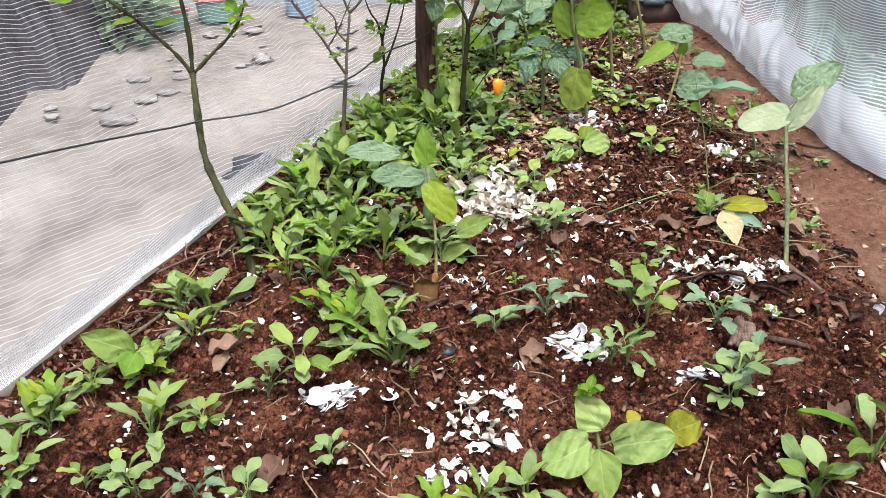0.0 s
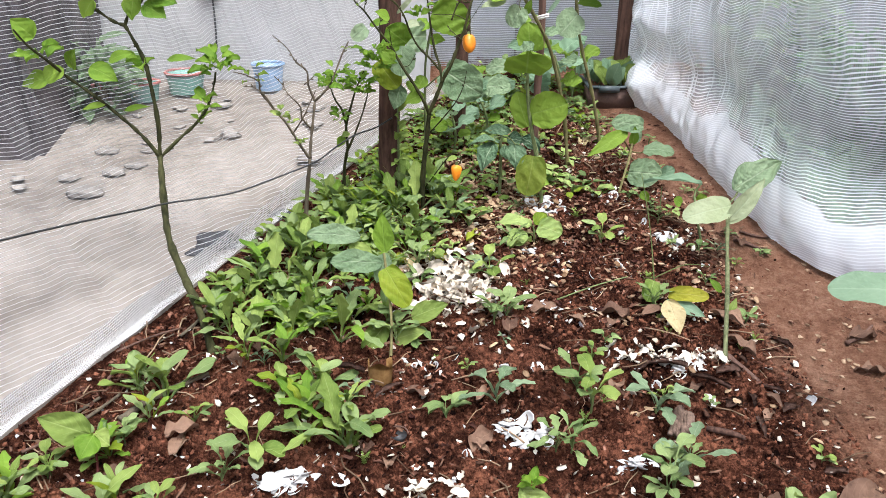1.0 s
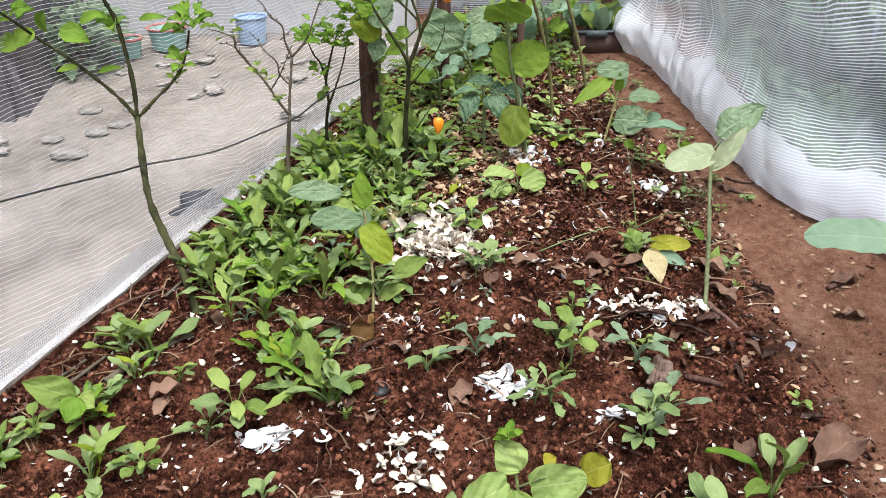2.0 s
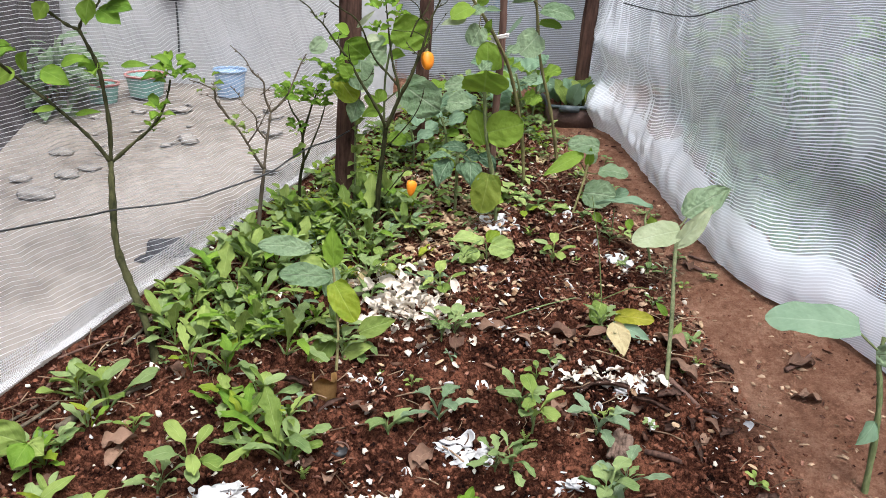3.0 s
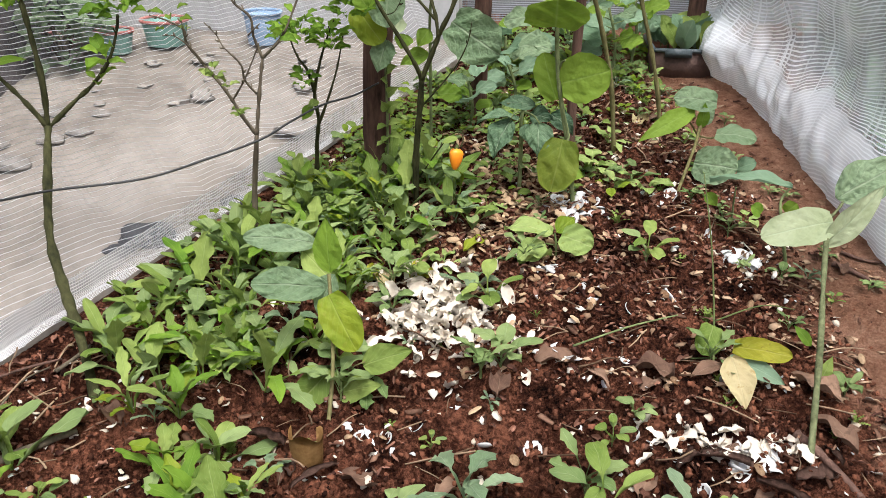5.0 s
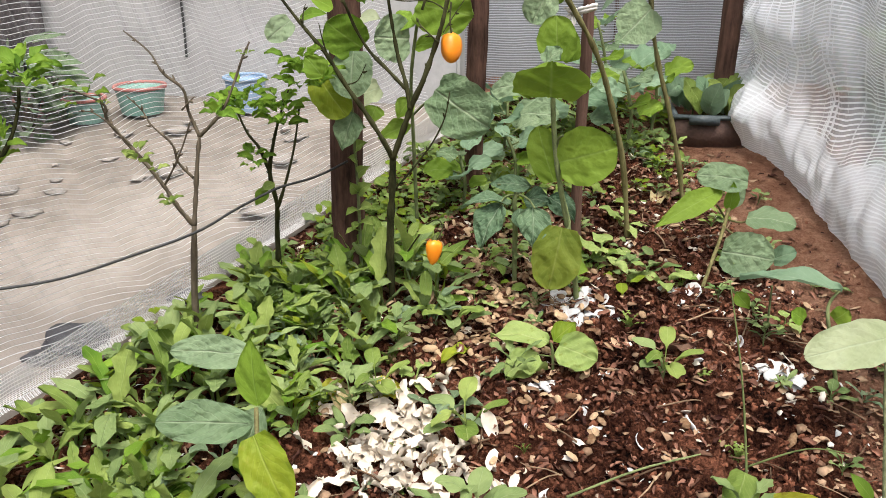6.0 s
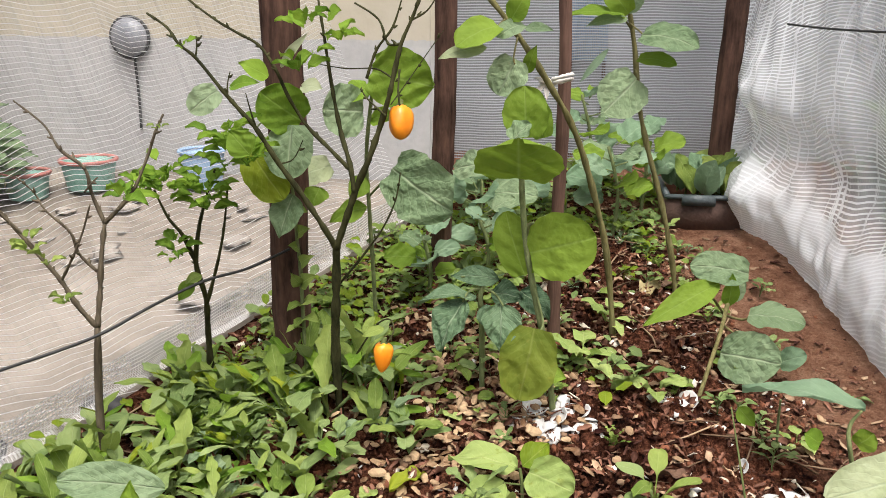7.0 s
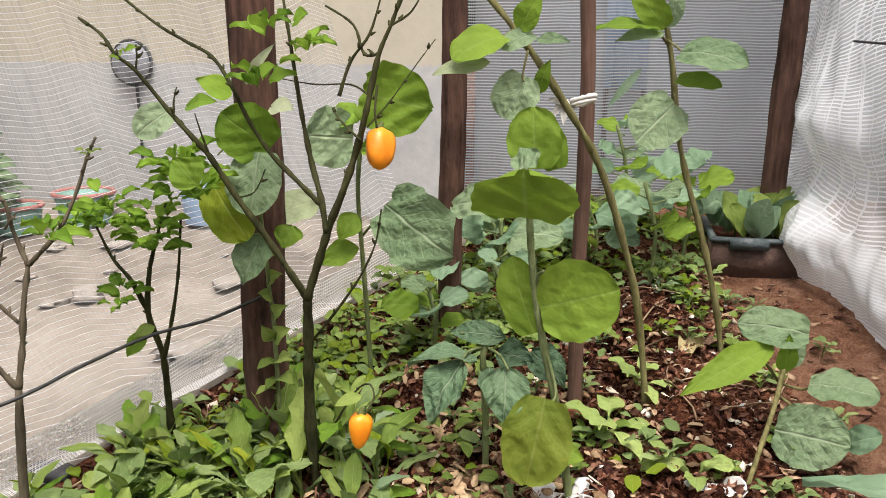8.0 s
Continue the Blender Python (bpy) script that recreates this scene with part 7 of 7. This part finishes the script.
def lamp_disc():
    """The round grey dish on the wall."""
    c = Vector((-0.93, 3.465, 1.07))
    c.y = 3.495
    ob = thing("wall_dish", c, "round grey dish fixed on the cream wall", "dish")
    bm = bmesh.new()
    rings = [[bm.verts.new((0.055 * math.cos(b) * math.cos(6.283 * k / 24), -0.006 - 0.034 * math.sin(b), 0.055 * math.cos(b) * math.sin(6.283 * k / 24))) for k in range(24)] for b in (radians(d) for d in (0, 18, 36, 54, 70, 84))]
    for a, b in zip(rings, rings[1:]):
        for k in range(24):
            bm.faces.new((a[k], a[(k + 1) % 24], b[(k + 1) % 24], b[k]))
    bm.faces.new(rings[-1])
    part("dish", bm, DISH_GREY, ob)
    bm = bmesh.new()
    tube(bm, [(0.057 * math.cos(6.283 * k / 24), -0.005, 0.057 * math.sin(6.283 * k / 24)) for k in range(25)], 0.005, 0.005, 6, 0.0, 1)
    part("rim", bm, BLACK, ob, "thin black rim")
    bm = bmesh.new()
    tube(bm, [(0.01, -0.006, -0.06), (0.012, -0.006, -0.16), (0.01, -0.006, -0.26)], 0.004, 0.004, 6)
    part("arm", bm, BLACK, ob, "thin black arm hanging below")


lamp_disc()


def shrub_mass(x, y, r, h, count, seed, mat, label):
    """A leafy shrub beyond the net: limbs and many separate leaves."""
    rng = random.Random(seed)
    f = Vector((x, y, SLOPE * y - 0.02))
    ob = thing("yard_shrub", f, label, "shrub", "shrubs beyond the net")
    for k in range(6):
        az = 6.283 * k / 6 + rng.random()
        bm = bmesh.new()
        tube(bm, [(0, 0, 0), (0.3 * r * math.cos(az), 0.3 * r * math.sin(az), h * 0.45), (0.75 * r * math.cos(az), 0.75 * r * math.sin(az), h * rng.uniform(0.7, 0.95))], 0.012, 0.003, 6, 0.2)
        part("limb", bm, STEM_BARE, ob)
    bm = bmesh.new()
    for k in range(count):
        az, rr, z = rng.uniform(0, 6.283), r * math.sqrt(rng.random()), h * rng.uniform(0.1, 1.05)
        rr *= 1.0 - 0.5 * abs(z / h - 0.55)
        a = Vector((rr * math.cos(az), rr * math.sin(az), z + 0.08 * noise.noise(Vector((rr * 9, az * 3, seed)))))
        d = Vector((math.cos(az + rng.uniform(-1, 1)), math.sin(az + rng.uniform(-1, 1)), rng.uniform(-0.5, 0.6))).normalized()
        L = rng.uniform(0.05, 0.10)
        leaf(bm, a, a + d * L, L * 0.55, (rng.uniform(-0.5, 0.5), -0.4, 1), "ovate", 0.1, 0.2, 0.03, 3, 2, k)
    part("crown", bm, mat, ob)


def verge(count, seed):
    """Low leafy growth covering the ground beyond the loose net."""
    rng = random.Random(seed)
    bm = bmesh.new()
    for k in range(count):
        y = rng.uniform(0.7, 3.6)
        x = rng.uniform(1.08 if y > 2.3 else 1.5, 2.25)
        root = Vector((x, y, ground_z(x, y)))
        az, el = rng.uniform(0, 6.283), radians(rng.uniform(20, 80))
        d = Vector((math.cos(az) * math.cos(el), math.sin(az) * math.cos(el), math.sin(el)))
        L = rng.uniform(0.06, 0.16)
        leaf(bm, root, root + d * L, L * rng.uniform(0.25, 0.5), (-d.x, -0.4, 0.8), "ovate", 0.2, 0.2, 0.05, 4, 2, k)
    tagged(mesh_object("undergrowth", bm, LEAF_PALE_GREEN), "low sea-green undergrowth beyond the loose net", "undergrowth", kind="stuff")


verge(3600, 71)
shrub_mass(1.62, 2.35, 0.30, 0.55, 420, 1, SHRUB, "dense green shrub growing behind the loose net")
shrub_mass(1.75, 1.75, 0.28, 0.50, 380, 2, SHRUB, "leafy green shrub behind the loose net")
shrub_mass(1.45, 2.95, 0.22, 0.35, 260, 3, SHRUB, "small green shrub behind the loose net")
shrub_mass(-1.30, 3.20, 0.14, 0.22, 200, 4, LEAF_BLUE, "grey-green shrub across the yard")
tub("plastic_tub", 1.55, 2.05, 0.14, 0.26, BLUE, "faded blue plastic barrel behind the loose net")


def leaning_sheet():
    """A thin ribbed plastic sheet standing against the back wall."""
    ob = thing("plastic_sheet", (0.30, 3.715, ground_z(0.30, 3.715)), "faded blue plastic sheet standing behind the far net", "sheet")
    bm = bmesh.new()
    for k in range(5):
        box(bm, 0.022 * k, 0.004 * (k % 2), 0.28, 0.022 * k + 0.0222, 0.004 * (k % 2) + 0.008, 0.78, 0.001)
    part("panel", bm, BLUE, ob)
    for x in (0.0, 0.098):
        part("upright", box(bmesh.new(), x, 0.0125, -0.004, x + 0.012, 0.0205, 0.79, 0.001), STAKE_WOOD, ob)


leaning_sheet()
shrub_mass(1.95, 2.6, 0.30, 0.62, 380, 5, SHRUB, "broad green shrub well behind the loose net")
shrub_mass(1.55, 1.35, 0.26, 0.45, 320, 6, SHRUB, "low green shrub behind the loose net")
shrub_mass(1.30, 3.35, 0.22, 0.40, 260, 7, LEAF_BLUE, "grey-green shrub behind the loose net")
shrub_mass(1.85, 2.05, 0.32, 0.75, 520, 8, SHRUB, "tall green shrub leaning on the far side of the net")
shrub_mass(1.70, 2.75, 0.28, 0.60, 420, 9, LEAF_BLUE, "tall grey-green shrub behind the loose net")


def yard_stone(x, y, r, seed, mat, label, group):
    bm = bmesh.new()
    bmesh.ops.create_icosphere(bm, subdivisions=3, radius=1.0)
    for v in bm.verts:
        v.co *= 1 + 0.3 * noise.noise(v.co * 1.4 + Vector((seed, 0, 0)))
        v.co = Vector((v.co.x * r * 1.3, v.co.y * r, max(v.co.z, -0.3) * r * 0.45))
    ob = mesh_object("yard_stone", bm, mat)
    ob.location = (x, y, SLOPE * y - 0.01)
    tagged(ob, label, "stone", group)


DARK_STONE = grainy("dark_wet_stone", (0.03, 0.03, 0.032), (0.10, 0.10, 0.105), 25)
PALE_STONE = grainy("pale_broken_stone", (0.15, 0.135, 0.118), (0.33, 0.305, 0.272), 30)
for k, (x, y) in enumerate([(-0.618, 2.259), (-0.462, 2.413), (-0.661, 2.201)]):
    yard_stone(x - 0.03, y + 0.03, (0.055, 0.03, 0.025)[k], 3.0 + k, DARK_STONE, "flat dark grey stone lying on the yard", "stones just outside the net")
for k, (x, y) in enumerate([(-1.132, 2.563), (-1.087, 2.695), (-1.159, 2.848), (-1.028, 2.744), (-1.014, 2.852), (-1.220, 2.654)]):
    yard_stone(x, y, (0.045, 0.030, 0.034, 0.026, 0.022, 0.028)[k], 7.0 + k, PALE_STONE, "pale broken stone block lying on the yard", "pale stones across the yard")
